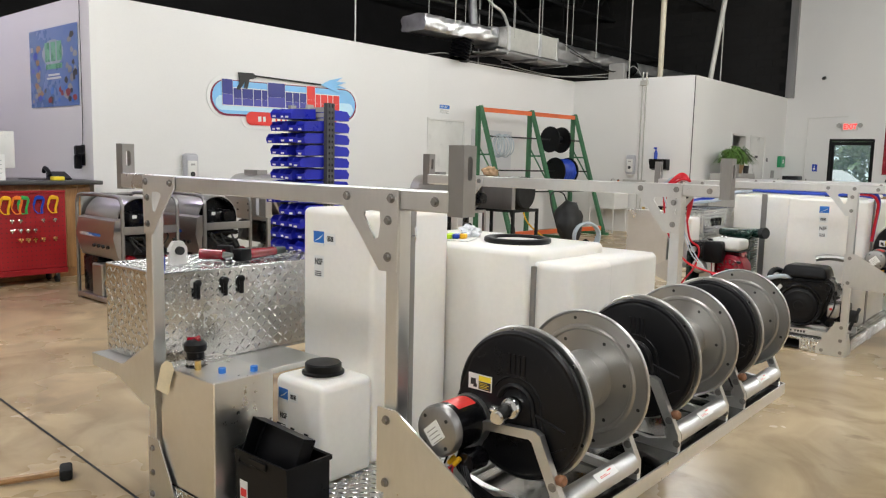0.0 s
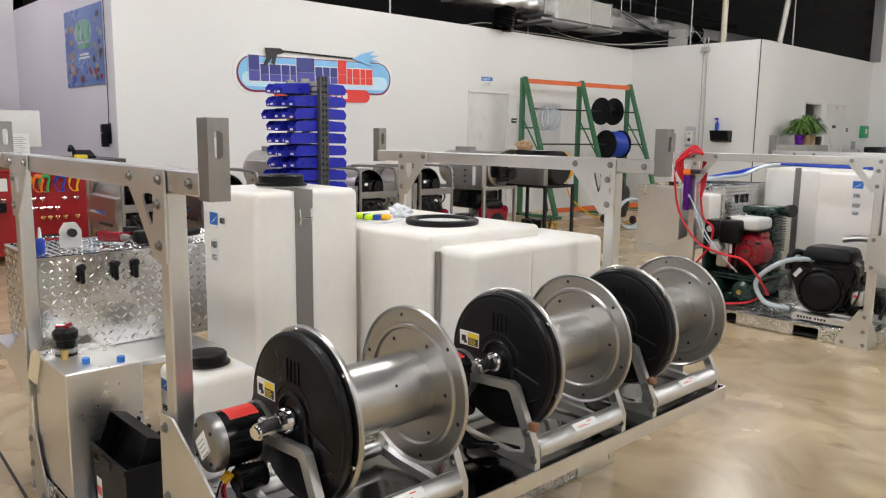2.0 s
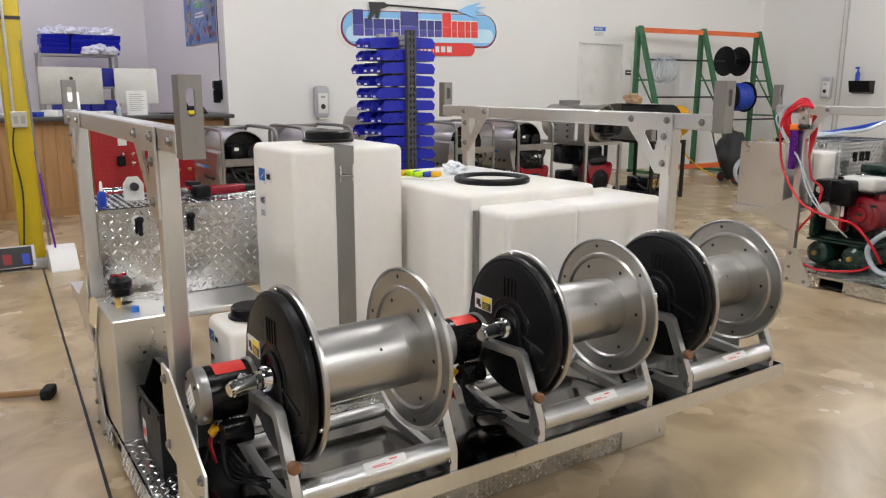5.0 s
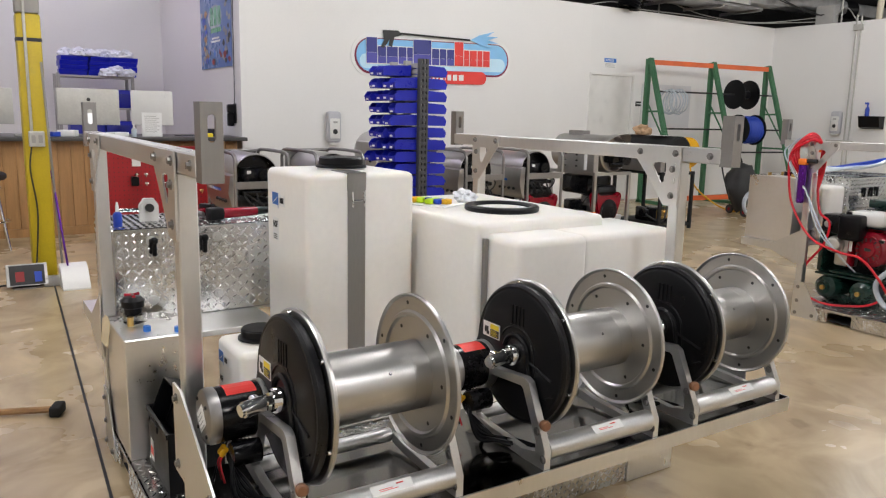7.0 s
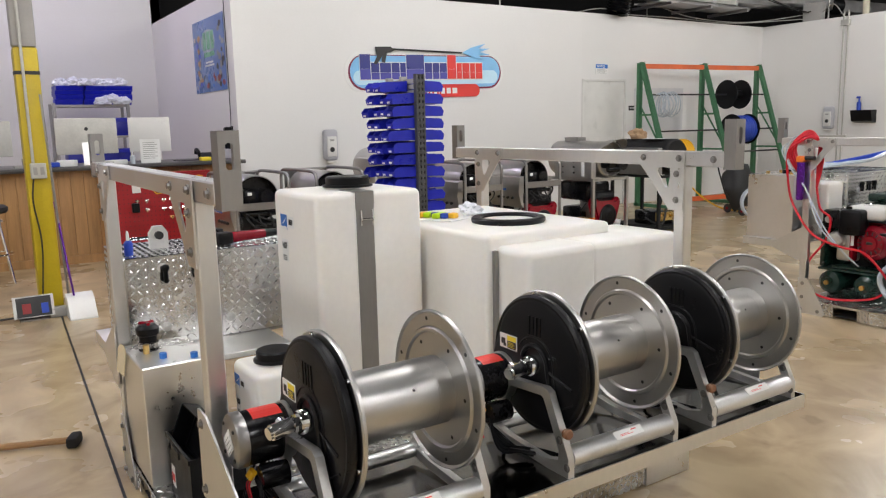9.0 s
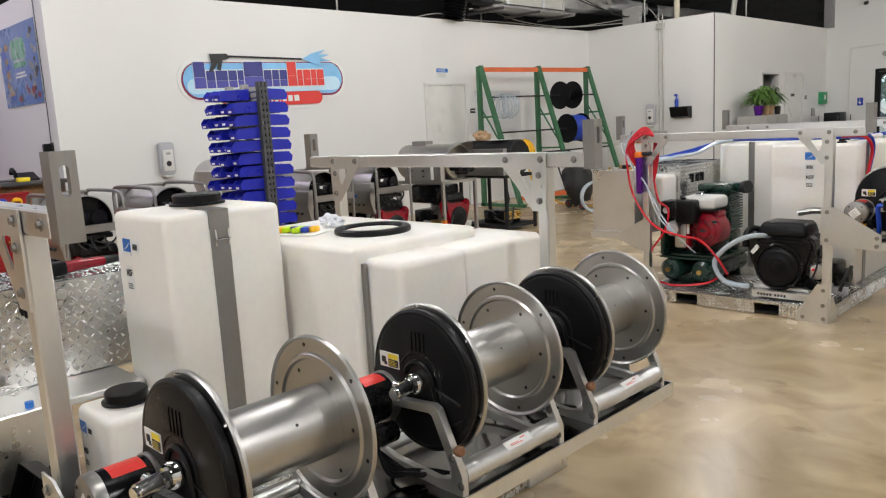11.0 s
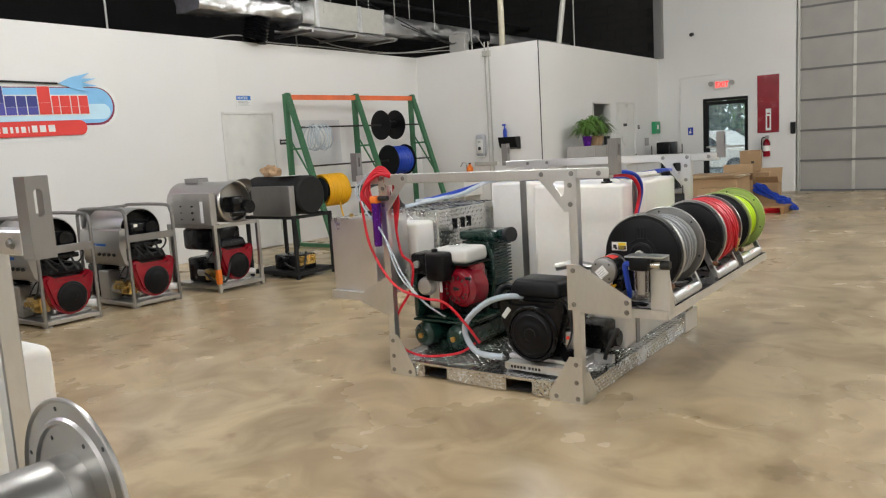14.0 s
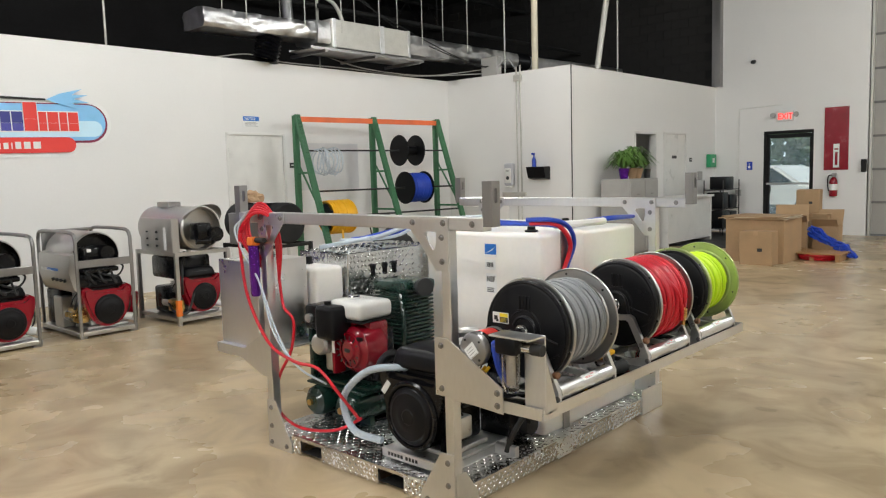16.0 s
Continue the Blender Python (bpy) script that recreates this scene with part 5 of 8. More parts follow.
part("elbow", rod(B(), (0.045, 0.02, 0.255), (0.095, 0.02, 0.255), 0.018, seg=14), CHROME, f)
part("side_plug", rod(B(), (0.095, 0.02, 0.255), (0.14, 0.02, 0.255), 0.022, seg=14), RUBBER, f)
hose("blue_hose", [(-0.95, 6.0, 0.8), (-0.985, 6.015, 0.79), (-0.985, 6.04, 0.7), (-1.0, 6.1, 0.62), (-1.06, 6.17, 0.575)], 0.014, HOSEBLUE, "blue suction hose curling down from the strainer")
v = thing("ball_valve", (-0.87, 6.7, 0.5455), "black ball valve with a yellow lever", "valve")
part("body", rod(B(), (0.0, -0.05, 0.03), (0.03, 0.06, 0.03), 0.028, seg=14), RUBBER, v)
part("lever", box(B(), -0.02, 0.01, -0.11, 0.02, 0.085, 0.11, 0.01, 2), HOSEYELLOW, v)
part("stem", rod(B(), (0.0, 0, 0.03), (0.0, 0, 0.09), 0.012, seg=10), RUBBER, v)
p = thing("pump_manifold", (-1.5, 6.85, 0.101), "dark pump and pipe fittings under the reel tray", "pump")
part("pump_body", box(B(), -0.1, 0.1, -0.2, 0.0, 0.02, 0.2, 0.02, 2), GLOSSBLACK, p)
part("flange", rod(B(), (0.1, -0.1, 0.1), (0.16, -0.1, 0.1), 0.05, seg=18), RUBBER, p)
part("outlet_hose", tube(B(), [(0.14, -0.1, 0.1), (0.19, -0.2, 0.18), (0.17, -0.28, 0.1), (0.15, -0.3, 0.02)], 0.013, 8), RUBBER, p)
part("base_angle", box(B(), -0.15, 0.2, -0.3, -0.27, 0.0, 0.05), ALU, p)

# ---- pressure washers along the sign wall ----


def washer(at, label):
    w = thing("pressure_washer", at, label, "pressure washer", "pressure washers")
    for y in (0.02, 0.54):
        g = tube(B(), [(0, y, 0.0), (0, y, 0.3), (0, y, 0.85), (-0.01, y, 0.94), (-0.07, y, 0.99), (-0.3, y, 1.0), (-0.55, y, 1.0), (-0.83, y, 0.99), (-0.89, y, 0.93), (-0.9, y, 0.85), (-0.9, y, 0.3), (-0.9, y, 0.0)], 0.017, 10, 4)
        part("roll_bar", g, STEELDARK, w, "bent steel tube roll bar")
    for x in (-0.0, -0.9):
        part("cross_bar", box(B(), x - 0.012, x + 0.012, 0.03, 0.53, 0.665, 0.735, 0.003), STEELDARK, w)
    part("top_rail", rod(B(), (-0.82, 0.02, 0.985), (-0.82, 0.54, 0.985), 0.014, seg=10), STEELDARK, w)
    part("base_pan", box(B(), -0.9, 0.01, 0.0, 0.56, 0.02, 0.06, 0.005), STEEL, w, "stainless base pan")
    for x in (-0.02, -0.86):
        for y in (0.03, 0.5):
            part("foot", box(B(), x - 0.04, x + 0.03, y - 0.02, y + 0.04, 0, 0.02), STEELDARK, w)
    g = lathe(B(), [(0.13, -0.84), (0.215, -0.83), (0.228, -0.8), (0.228, -0.17), (0.224, -0.16), (0.216, -0.16), (0.216, -0.3), (0.0, -0.3)], (0, 0.27, 0.76), (1, 0, 0), 40)
    part("heater_drum", g, STEEL, w, "polished stainless heater drum")
    part("drum_lining", lathe(B(), [(0.214, -0.155), (0.205, -0.165), (0.205, -0.27), (0.0, -0.27)], (0, 0.27, 0.76), (1, 0, 0), 36), GLOSSBLACK, w, "black drum lining")
    g = box(B(), -0.32, -0.1, 0.13, 0.3, 0.70, 0.85, 0.03, 2)
    rod(g, (-0.3, 0.34, 0.78), (-0.08, 0.35, 0.78), 0.07, seg=24)
    rod(g, (-0.25, 0.17, 0.70), (-0.08, 0.17, 0.70), 0.04, seg=16)
    part("burner", g, GLOSSBLACK, w, "black oil burner")
    part("burner_plate", box(B(), -0.0995, -0.096, 0.16, 0.2, 0.80, 0.83), WHITELABEL, w)
    g = prism(B(), [(0.06, 0.42), (0.02, 0.46), (-0.02, 0.62), (0.0, 0.78), (0.06, 0.80)], "x", -0.84, -0.10)
    c = part("control_panel", g, STEEL, w, "stainless control panel")
    part("blue_stripe", box(B(), -0.62, -0.34, -0.0235, -0.0215, 0.625, 0.65), BLUELABEL, c)
    for k in range(4):
        part("knob", rod(B(), (-0.5 + k * 0.09, 0.0, 0.54), (-0.5 + k * 0.09, -0.02, 0.535), 0.016, seg=12), RUBBER, c)
    g = B()
    for k in range(3):
        box(g, -0.75, -0.45 - 0.06 * k, -0.0245, -0.0236, 0.622 + k * 0.01, 0.627 + k * 0.01)
    part("printed_bars", g, WHITELABEL, c)
    engine("", (-0.16, 0.315, 0.062), 90, REDPAINT, "", 1.16, parent=w)
    g = box(B(), -0.4, -0.15, 0.06, 0.16, 0.12, 0.26, 0.015, 2)
    for k in range(3):
        rod(g, (-0.2 - k * 0.07, 0.06, 0.2), (-0.2 - k * 0.07, 0.02, 0.2), 0.025, seg=12)
    part("pump_head", g, BRASS, w, "brass plunger pump head")
    part("fuel_tank", box(B(), -0.88, -0.56, 0.05, 0.52, 0.062, 0.42, 0.03, 2), GLOSSBLACK, w, "black fuel tank")
    part("rear_panel", box(B(), -0.895, -0.885, 0.05, 0.52, 0.42, 0.98, 0.004), STEELDARK, w)
    part("belt_cover", box(B(), -0.54, -0.38, 0.16, 0.48, 0.062, 0.5, 0.03, 2), PLASTIC, w, "black belt cover")
    part("pump_guard", box(B(), -0.62, -0.42, 0.02, 0.14, 0.06, 0.36, 0.01), STEEL, w)
    g = B()
    tube(g, [(-0.2, 0.05, 0.26), (-0.1, 0.04, 0.35), (-0.15, 0.1, 0.5), (-0.25, 0.15, 0.58)], 0.011, 8)
    tube(g, [(-0.08, 0.25, 0.6), (-0.05, 0.4, 0.55), (-0.06, 0.48, 0.64), (-0.1, 0.4, 0.7)], 0.009, 8)
    tube(g, [(-0.05, 0.12, 0.63), (-0.04, 0.3, 0.52), (-0.05, 0.45, 0.58)], 0.007, 8)
    part("wiring", g, RUBBER, w)
    part("manifold", box(B(), -0.5, -0.06, 0.1, 0.44, 0.6, 0.645, 0.012, 2), GLOSSBLACK, w, "black manifold under the drum")
    part("coil_box", box(B(), -0.45, -0.09, 0.05, 0.2, 0.47, 0.6, 0.015, 2), GLOSSBLACK, w)
    for k in range(3):
        part("hose", tube(B(), [(-0.07, 0.12 + 0.12 * k, 0.62), (-0.02, 0.14 + 0.12 * k, 0.56 - 0.03 * k), (-0.04, 0.2 + 0.1 * k, 0.5), (-0.12, 0.22 + 0.1 * k, 0.52)], 0.010, 8), RUBBER, w)
    return w


w0 = washer((-6.4, 6.62, 0), "stainless hot water pressure washer with red engine in a tube cage")
for y in (5.74, 3.96, 3.15):
    copy_thing(w0, pose(-6.4, y, 0, 0, 0, random.uniform(-2, 2)))


def burner_unit(at, label, black=False):
    w = thing("burner_washer", at, label, "pressure washer", "burner pressure washers")
    fm = BLACKSTEEL if black else STEEL
    for x in (0, -0.8):
        for y in (0, 0.58):
            part("leg", box(B(), x - 0.02, x + 0.02, y - 0.02, y + 0.02, 0, 0.74, 0.004), fm, w)
    for z in (0.04, 0.70):
        for y in (0, 0.58):
            part("side_rail", box(B(), -0.78, -0.02, y - 0.016, y + 0.016, z, z + 0.035), fm, w)
        for x in (0, -0.8):
            part("cross_rail", box(B(), x - 0.016, x + 0.016, 0.02, 0.56, z, z + 0.035), fm, w)
    part("deck", box(B(), -0.78, -0.02, 0.0, 0.58, 0.076, 0.082), fm, w)
    dm = BLACKSTEEL if black else STEEL
    r = 0.225
    g = lathe(B(), [(0, -0.92), (r - 0.03, -0.92), (r, -0.9), (r, 0.0), (r - 0.02, 0.02), (0 if black else r - 0.02, 0.02 if black else -0.1), (0, -0.1)], (0, 0.29, 0.96), (1, 0, 0), 44)
    part("heater_drum", g, dm, w, "black heater drum" if black else "stainless heater drum")
    part("side_box", box(B(), -0.66, 0.0, -0.03, 0.05, 0.735, 1.08, 0.006), STEEL if not black else STEELDARK, w, "stainless control box")
    if not black:
        g = B()
        for k in range(12):
            a0, a1 = math.radians(20 + k * 140 / 12), math.radians(20 + (k + 1) * 140 / 12)
            ln0, ln1 = 0.2 * math.sin(math.radians((k) * 15)), 0.2 * math.sin(math.radians((k + 1) * 15))
            vs = [(0.0, 0.29 + 0.235 * math.cos(a0), 0.96 + 0.235 * math.sin(a0)), (0.0, 0.29 + 0.235 * math.cos(a1), 0.96 + 0.235 * math.sin(a1)), (ln1, 0.29 + 0.25 * math.cos(a1), 0.96 + 0.25 * math.sin(a1)), (ln0, 0.29 + 0.25 * math.cos(a0), 0.96 + 0.25 * math.sin(a0))]
            if k in (0, 11):
                vs = vs[:3] if k == 0 else vs[:2] + vs[3:]
            lo = [g.verts.new(v) for v in vs]
            hi = [g.verts.new((v[0], v[1], v[2] + 0.003)) for v in vs]
            g.faces.new(lo)
            g.faces.new(hi)
            for i in range(len(vs)):
                g.faces.new((lo[i], lo[(i + 1) % len(vs)], hi[(i + 1) % len(vs)], hi[i]))
        part("rain_hood", g, STEEL, w, "curved stainless rain hood")
        part("flue_box", box(B(), -0.75, -0.5, 0.22, 0.36, 1.17, 1.23, 0.004), STEELDARK, w)
        g = box(B(), -0.08, 0.09, 0.2, 0.36, 0.85, 1.02, 0.02, 2)
        rod(g, (0.0, 0.40, 0.90), (0.12, 0.40, 0.90), 0.075, seg=22)
        rod(g, (0.04, 0.2, 0.84), (0.1, 0.34, 0.84), 0.035, seg=14)
        part("burner", g, GLOSSBLACK, w, "black oil burner")
        part("burner_plate", box(B(), 0.081, 0.084, 0.25, 0.32, 0.94, 0.97), REDLABEL, w)
        for k in range(3):
            part("switch", rod(B(), (-0.3, -0.03, 0.80 + k * 0.07), (-0.3, -0.045, 0.80 + k * 0.07), 0.012, seg=10), RUBBER, w)
            part("switch", rod(B(), (-0.5, -0.03, 0.80 + k * 0.07), (-0.5, -0.045, 0.80 + k * 0.07), 0.008, seg=10), RUBBER, w)
        part("name_strip", box(B(), -0.17, -0.12, -0.0325, -0.0305, 0.76, 0.99), WHITELABEL, w)
        part("pump_block", box(B(), -0.62, -0.3, 0.06, 0.5, 0.083, 0.36, 0.03, 2), GLOSSBLACK, w, "black pump and gearbox")
        part("brass_head", box(B(), -0.3, -0.1, 0.04, 0.12, 0.12, 0.24, 0.012, 2), BRASS, w)
        part("fuel_can", box(B(), -0.7, -0.2, 0.08, 0.5, 0.44, 0.68, 0.04, 2), GLOSSBLACK, w)
        part("orange_tape", box(B(), -0.023, 0.023, -0.023, 0.023, 0.1, 0.26), ORANGE, w)
        engine("", (-0.17, 0.32, 0.083), 90, REDPAINT, "", 1.12, parent=w)
    else:
        g = box(B(), -0.5, -0.1, 0.1, 0.4, 0.083, 0.26, 0.02, 2)
        rod(g, (-0.3, 0.1, 0.2), (-0.3, 0.02, 0.2), 0.06, seg=16)
        part("pump", g, GLOSSBLACK, w)
        g = B()
        for k in range(3):
            rod(g, (-0.08, 0.12 + k * 0.1, 0.2), (-0.04, 0.12 + k * 0.1, 0.2), 0.025, seg=12)
        box(g, -0.12, -0.08, 0.08, 0.36, 0.14, 0.25)
        part("pump_head", g, BRASS, w)
    g = B()
    tube(g, [(-0.1, 0.1, 0.3), (0.0, 0.05, 0.42), (-0.1, 0.12, 0.6), (-0.2, 0.2, 0.72)], 0.012, 8)
    tube(g, [(-0.3, 0.05, 0.2), (-0.1, 0.0, 0.14), (-0.02, 0.1, 0.12), (-0.05, 0.2, 0.3)], 0.012, 8)
    part("wiring", g, RUBBER, w)
    return w


burner_unit((-6.2, 7.52, 0), "stainless burner washer with rain hood on an open frame")
burner_unit((-6.6, 4.86, 0), "stainless burner washer standing behind the bin rack")
burner_unit((-5.95, 8.42, 0), "black drum washer on a black steel stand", True)
g = bmesh.ops.create_icosphere(bm := B(), subdivisions=3, radius=0.11)
for v in bm.verts:
    v.co *= 1 + 0.5 * noise.noise(v.co * 14)
    v.co.z = max(v.co.z * 0.75, -0.05)
solo("paper_bag", bm, BROWNPAPER, "crumpled brown paper bag on the black drum", "bag", at=(-6.55, 8.68, 1.235), angle=15)
solo("paper_sheet", box(B(), -0.14, 0.14, -0.1, 0.1, 0, 0.002), WHITELABEL, "white paper sheet lying on the black drum", "paper", at=(-6.2, 8.62, 1.188), rz=10)
e = thing("fire_bucket", (-7.2, 7.45, 0), "red plastic bucket by the wall", "bucket")
part("bowl", lathe(B(), [(0, 0.0), (0.1, 0.0), (0.13, 0.26), (0.135, 0.26), (0.125, 0.25), (0.097, 0.01), (0, 0.01)], (0, 0, 0), (0, 0, 1), 28), REDPAINT, e)
part("handle", tube(B(), [(-0.13, 0, 0.25), (-0.08, 0.02, 0.34), (0.08, 0.02, 0.34), (0.13, 0, 0.25)], 0.005, 6), STEELDARK, e)

# ---- hose rack ----
RK = [(-8.38, 10.70), (-8.22, 12.08), (-8.08, 13.42)]
r = thing("hose_rack", (0, 0, 0), "green perforated steel rack with orange beams holding hose spools", "rack")


def perforated(p0, p1, w, d, across):
    """A rack upright with two rows of holes drawn as recessed slots."""
    p0, p1 = Vector(p0), Vector(p1)
    g = B()
    up = (p1 - p0).normalized()
    a = Vector(across).normalized()
    n = up.cross(a).normalized()
    L = (p1 - p0).length
    for s in (-1, 0, 1):
        c = p0 + a * s * w * 0.4
        hw = w * 0.1
        q = [c - a * hw - n * d, c + a * hw - n * d, c + a * hw + n * d, c - a * hw + n * d]
        lo = [g.verts.new(v) for v in q]
        hi = [g.verts.new(v + up * L) for v in q]
        for i in range(4):
            g.faces.new((lo[i], lo[(i + 1) % 4], hi[(i + 1) % 4], hi[i]))
        g.faces.new(lo)
        g.faces.new(hi)
    k = 0.0
    while k < L - 0.05:
        for s in (-0.5, 0.5):
            c = p0 + a * s * w * 0.4 + up * (k + 0.012)
            hw = w * 0.1
            q = [c - a * hw - n * d * 0.9, c + a * hw - n * d * 0.9, c + a * hw + n * d * 0.9, c - a * hw + n * d * 0.9]
            lo = [g.verts.new(v) for v in q]
            hi = [g.verts.new(v + up * 0.028) for v in q]
            for i in range(4):
                g.faces.new((lo[i], lo[(i + 1) % 4], hi[(i + 1) % 4], hi[i]))
            g.faces.new(lo)
            g.faces.new(hi)
        k += 0.05
    return g


for x, y in RK:
    part("upright", perforated((x, y, 0), (x, y, 2.36), 0.08, 0.03, (0, 1, 0)), RACKGREEN, r, "green perforated upright")
    part("leaning_leg", perforated((x + 0.82, y, 0), (x + 0.04, y, 2.37), 0.09, 0.025, (0, 1, 0)), RACKGREEN, r, "green perforated sloping leg")
    part("foot_rail", box(B(), x - 0.05, x + 0.9, y - 0.04, y + 0.04, 0, 0.05), RACKGREEN, r)
    for z in (0.9, 1.5):
        f = 0.82 - (0.78 * z / 2.37)
        part("cross_strut", box(B(), x, x + f, y - 0.015, y + 0.015, z, z + 0.03), RACKGREEN, r)
    part("brace", rod(B(), (x, y, 1.7), (x + 0.5, y, 0.95), 0.014, seg=8), RACKGREEN, r)
for (x0, y0), (x1, y1) in zip(RK, RK[1:]):
    for z, m, nm in ((2.27, RACKORANGE, "top_beam"), (0.1, RACKORANGE, "bottom_beam")):
        g = B()
        dx = 0.05 if z > 1 else 0.75
        d = Vector((x1 - x0, y1 - y0, 0)).normalized()
        n = Vector((-d.y, d.x, 0)) * 0.025
        q = [Vector((x0 + dx, y0 + 0.045, z)) - n, Vector((x1 + dx, y1 - 0.045, z)) - n, Vector((x1 + dx, y1 - 0.045, z)) + n, Vector((x0 + dx, y0 + 0.045, z)) + n]
        lo = [g.verts.new(v) for v in q]
        hi = [g.verts.new(v + Vector((0, 0, 0.075))) for v in q]
        for i in range(4):
            g.faces.new((lo[i], lo[(i + 1) % 4], hi[(i + 1) % 4], hi[i]))
        g.faces.new(lo)
        g.faces.new(hi)
        part(nm, g, m, r, "orange rack beam")
    for z in (0.86, 1.24, 1.84):
        f = 0.82 - 0.78 * z / 2.37 - 0.02
        part("spool_bar", rod(B(), (x0 + f, y0 + 0.05, z), (x1 + f, y1 - 0.05, z), 0.014, seg=10), RUBBER, r, "black spool bar")


def spool(at, ln, R, core, mat, label, wound=0.0):
    s = thing("hose_spool", at, label, "spool", "hose spools", rz=-6)
    for y in (-ln / 2, ln / 2):
        f = part("flange", lathe(B(), [(0.02, -0.008), (R - 0.01, -0.008), (R, 0), (R - 0.01, 0.008), (0.02, 0.008)], (0, y, 0), (0, 1, 0), 40, True), PLASTIC, s, "black spool flange")
    part("core", lathe(B(), [(core, -ln / 2 + 0.01), (core, ln / 2 - 0.01)], (0, 0, 0), (0, 1, 0), 24), PLASTIC, s)
    if wound:
        g = hose_wrap(B(), wound, -ln / 2 + 0.02, ln / 2 - 0.02, 0.013, 0, int(ln / 0.024), 0.006)
        lathe(g, [(wound - 0.008, -ln / 2 + 0.01), (wound - 0.008, ln / 2 - 0.01)], (0, 0, 0), (0, 1, 0), 30)
        part("wound_hose", g, mat, s, "wound hose")
    return s


def bar_at(i, f, z):
    (x0, y0), (x1, y1) = RK[i], RK[i + 1]
    return (x0 + (x1 - x0) * f + 0.80 - 0.78 * z / 2.37, y0 + (y1 - y0) * f, z)


spool(bar_at(1, 0.40, 1.84), 0.34, 0.25, 0.07, None, "empty black plastic spool on the rack")
spool(bar_at(1, 0.36, 1.24), 0.40, 0.26, 0.1, HOSEBLUE, "black spool wound with blue hose", 0.22)
spool(bar_at(0, 0.20, 0.86), 0.44, 0.20, 0.1, HOSEYELLOW, "spool wound with bright yellow hose", 0.235)
c = bar_at(0, 0.26, 1.84)
for k in range(9):
    a = k * 0.05
    pts = [(c[0] + (0.14 + 0.015 * (k % 3)) * math.sin(q), c[1] - 0.2 + a + 0.02 * math.sin(q * 2 + k), c[2] - 0.16 + (0.17 + 0.012 * (k % 4)) * math.cos(q)) for q in [i * math.tau / 16 for i in range(17)]]
    hose("clear_hose_coil", pts, 0.009, HOSECLEAR, "loop of clear hose hung on the rack bar", seg=6)
hose("yellow_hose", [(-7.35, 10.65, 0.7), (-7.2, 10.6, 0.4), (-7.0, 10.8, 0.15), (-6.8, 11.0, 0.03), (-6.4, 11.2, 0.02), (-6.3, 11.35, 0.02)], 0.013, HOSEYELLOW, "yellow hose trailing from the spool to the floor")
slab("wall_panel", WX, WX + 0.012, 10.95, 12.2, 1.25, 1.98, surface("dull_grey_sheet", (0.66, 0.66, 0.67), 0.4, var=0.05), "grey sheet fixed to the wall behind the rack")

# black folded cart beside the rack
c = thing("folding_cart", (-6.55, 10.9, 0), "black fabric covered folding hand cart with small wheels", "cart")
g = bmesh.ops.create_icosphere(bm := B(), subdivisions=3, radius=0.3)
for v in bm.verts:
    v.co = Vector((v.co.x * 0.7, v.co.y * 0.85, v.co.z * 1.15)) * (1 + 0.35 * noise.noise(v.co * 5))
    v.co.z += 0.42
part("cover", bm, RUBBER, c, "creased black cover", angle=60)
for x, y in ((0.2, -0.2), (0.2, 0.22), (-0.2, 0.0)):
    w = part("wheel", lathe(B(), [(0.02, -0.015), (0.06, -0.015), (0.07, 0), (0.06, 0.015), (0.02, 0.015)], (x, y, 0.07), (0, 1, 0), 24, True), RUBBER, c)
    part("hub", rod(B(), (x, y - 0.017, 0.07), (x, y + 0.017, 0.07), 0.022, seg=12), REDPAINT, w)
part("axle_bar", rod(B(), (0.2, -0.2, 0.07), (0.2, 0.22, 0.07), 0.01, seg=8), CHROME, c)
part("push_bar", tube(B(), [(-0.1, -0.2, 0.3), (-0.25, -0.22, 0.85), (-0.25, 0.22, 0.85), (-0.1, 0.2, 0.3)], 0.012, 8), RUBBER, c)
g = hose_wrap(B(), 0.22, -0.06, 0.06, 0.016, 0, 5, 0.01)
solo("clear_hose_roll", moved(g, pose(0, 0, 0.235, 0, 0, 0)), HOSECLEAR, "rolled clear hose standing on the floor", "hose", at=(-6.05, 10.6, 0), rz=60)

# ---- louvred rack with blue bins ----
r = thing("bin_rack", (-5.31, 4.37, 0), "dark grey perforated louvre rack holding blue parts bins", "rack")
g = B()
for k in range(3):
    x = -0.26 + k * 0.245
    box(g, x - 0.02, x + 0.02, -0.03, 0.03, 0.02, 1.845)
part("post_frame", g, GREYPAINT, r)
g = B()
for k in range(36):
    box(g, -0.24, 0.23, -0.012, 0.012, 0.1 + k * 0.048, 0.138 + k * 0.048)
part("louvre_panel", g, GREYPAINT, r, "dark grey louvred panel")
part("end_channel", perforated((0.25, 0, 0.02), (0.25, 0, 1.85), 0.085, 0.022, (0, 1, 0)), surface("dark_grey_steel", (0.07, 0.072, 0.075), 0.5, 0.3), r, "dark perforated end channel")
part("base", box(B(), -0.35, 0.35, -0.3, 0.3, 0.0, 0.03, 0.005), GREYPAINT, r)


def bin_mesh(d):
    g = B()
    w = 0.054
    for s in (-1, 1):
        prism(g, [(0, 0), (-d, 0), (-d - 0.012, 0.045), (-d + 0.02, 0.082), (0, 0.088)], "x", s * w - 0.0025, s * w + 0.0025)
    box(g, -w + 0.0026, w - 0.0026, -d, 0, 0, 0.004)
    box(g, -w + 0.0026, w - 0.0026, -0.004, 0, 0.004, 0.09)
    prism(g, [(-d, 0.004), (-d - 0.012, 0.045), (-d - 0.008, 0.045), (-d + 0.004, 0.004)], "x", -w + 0.0026, w - 0.0026)
    return g


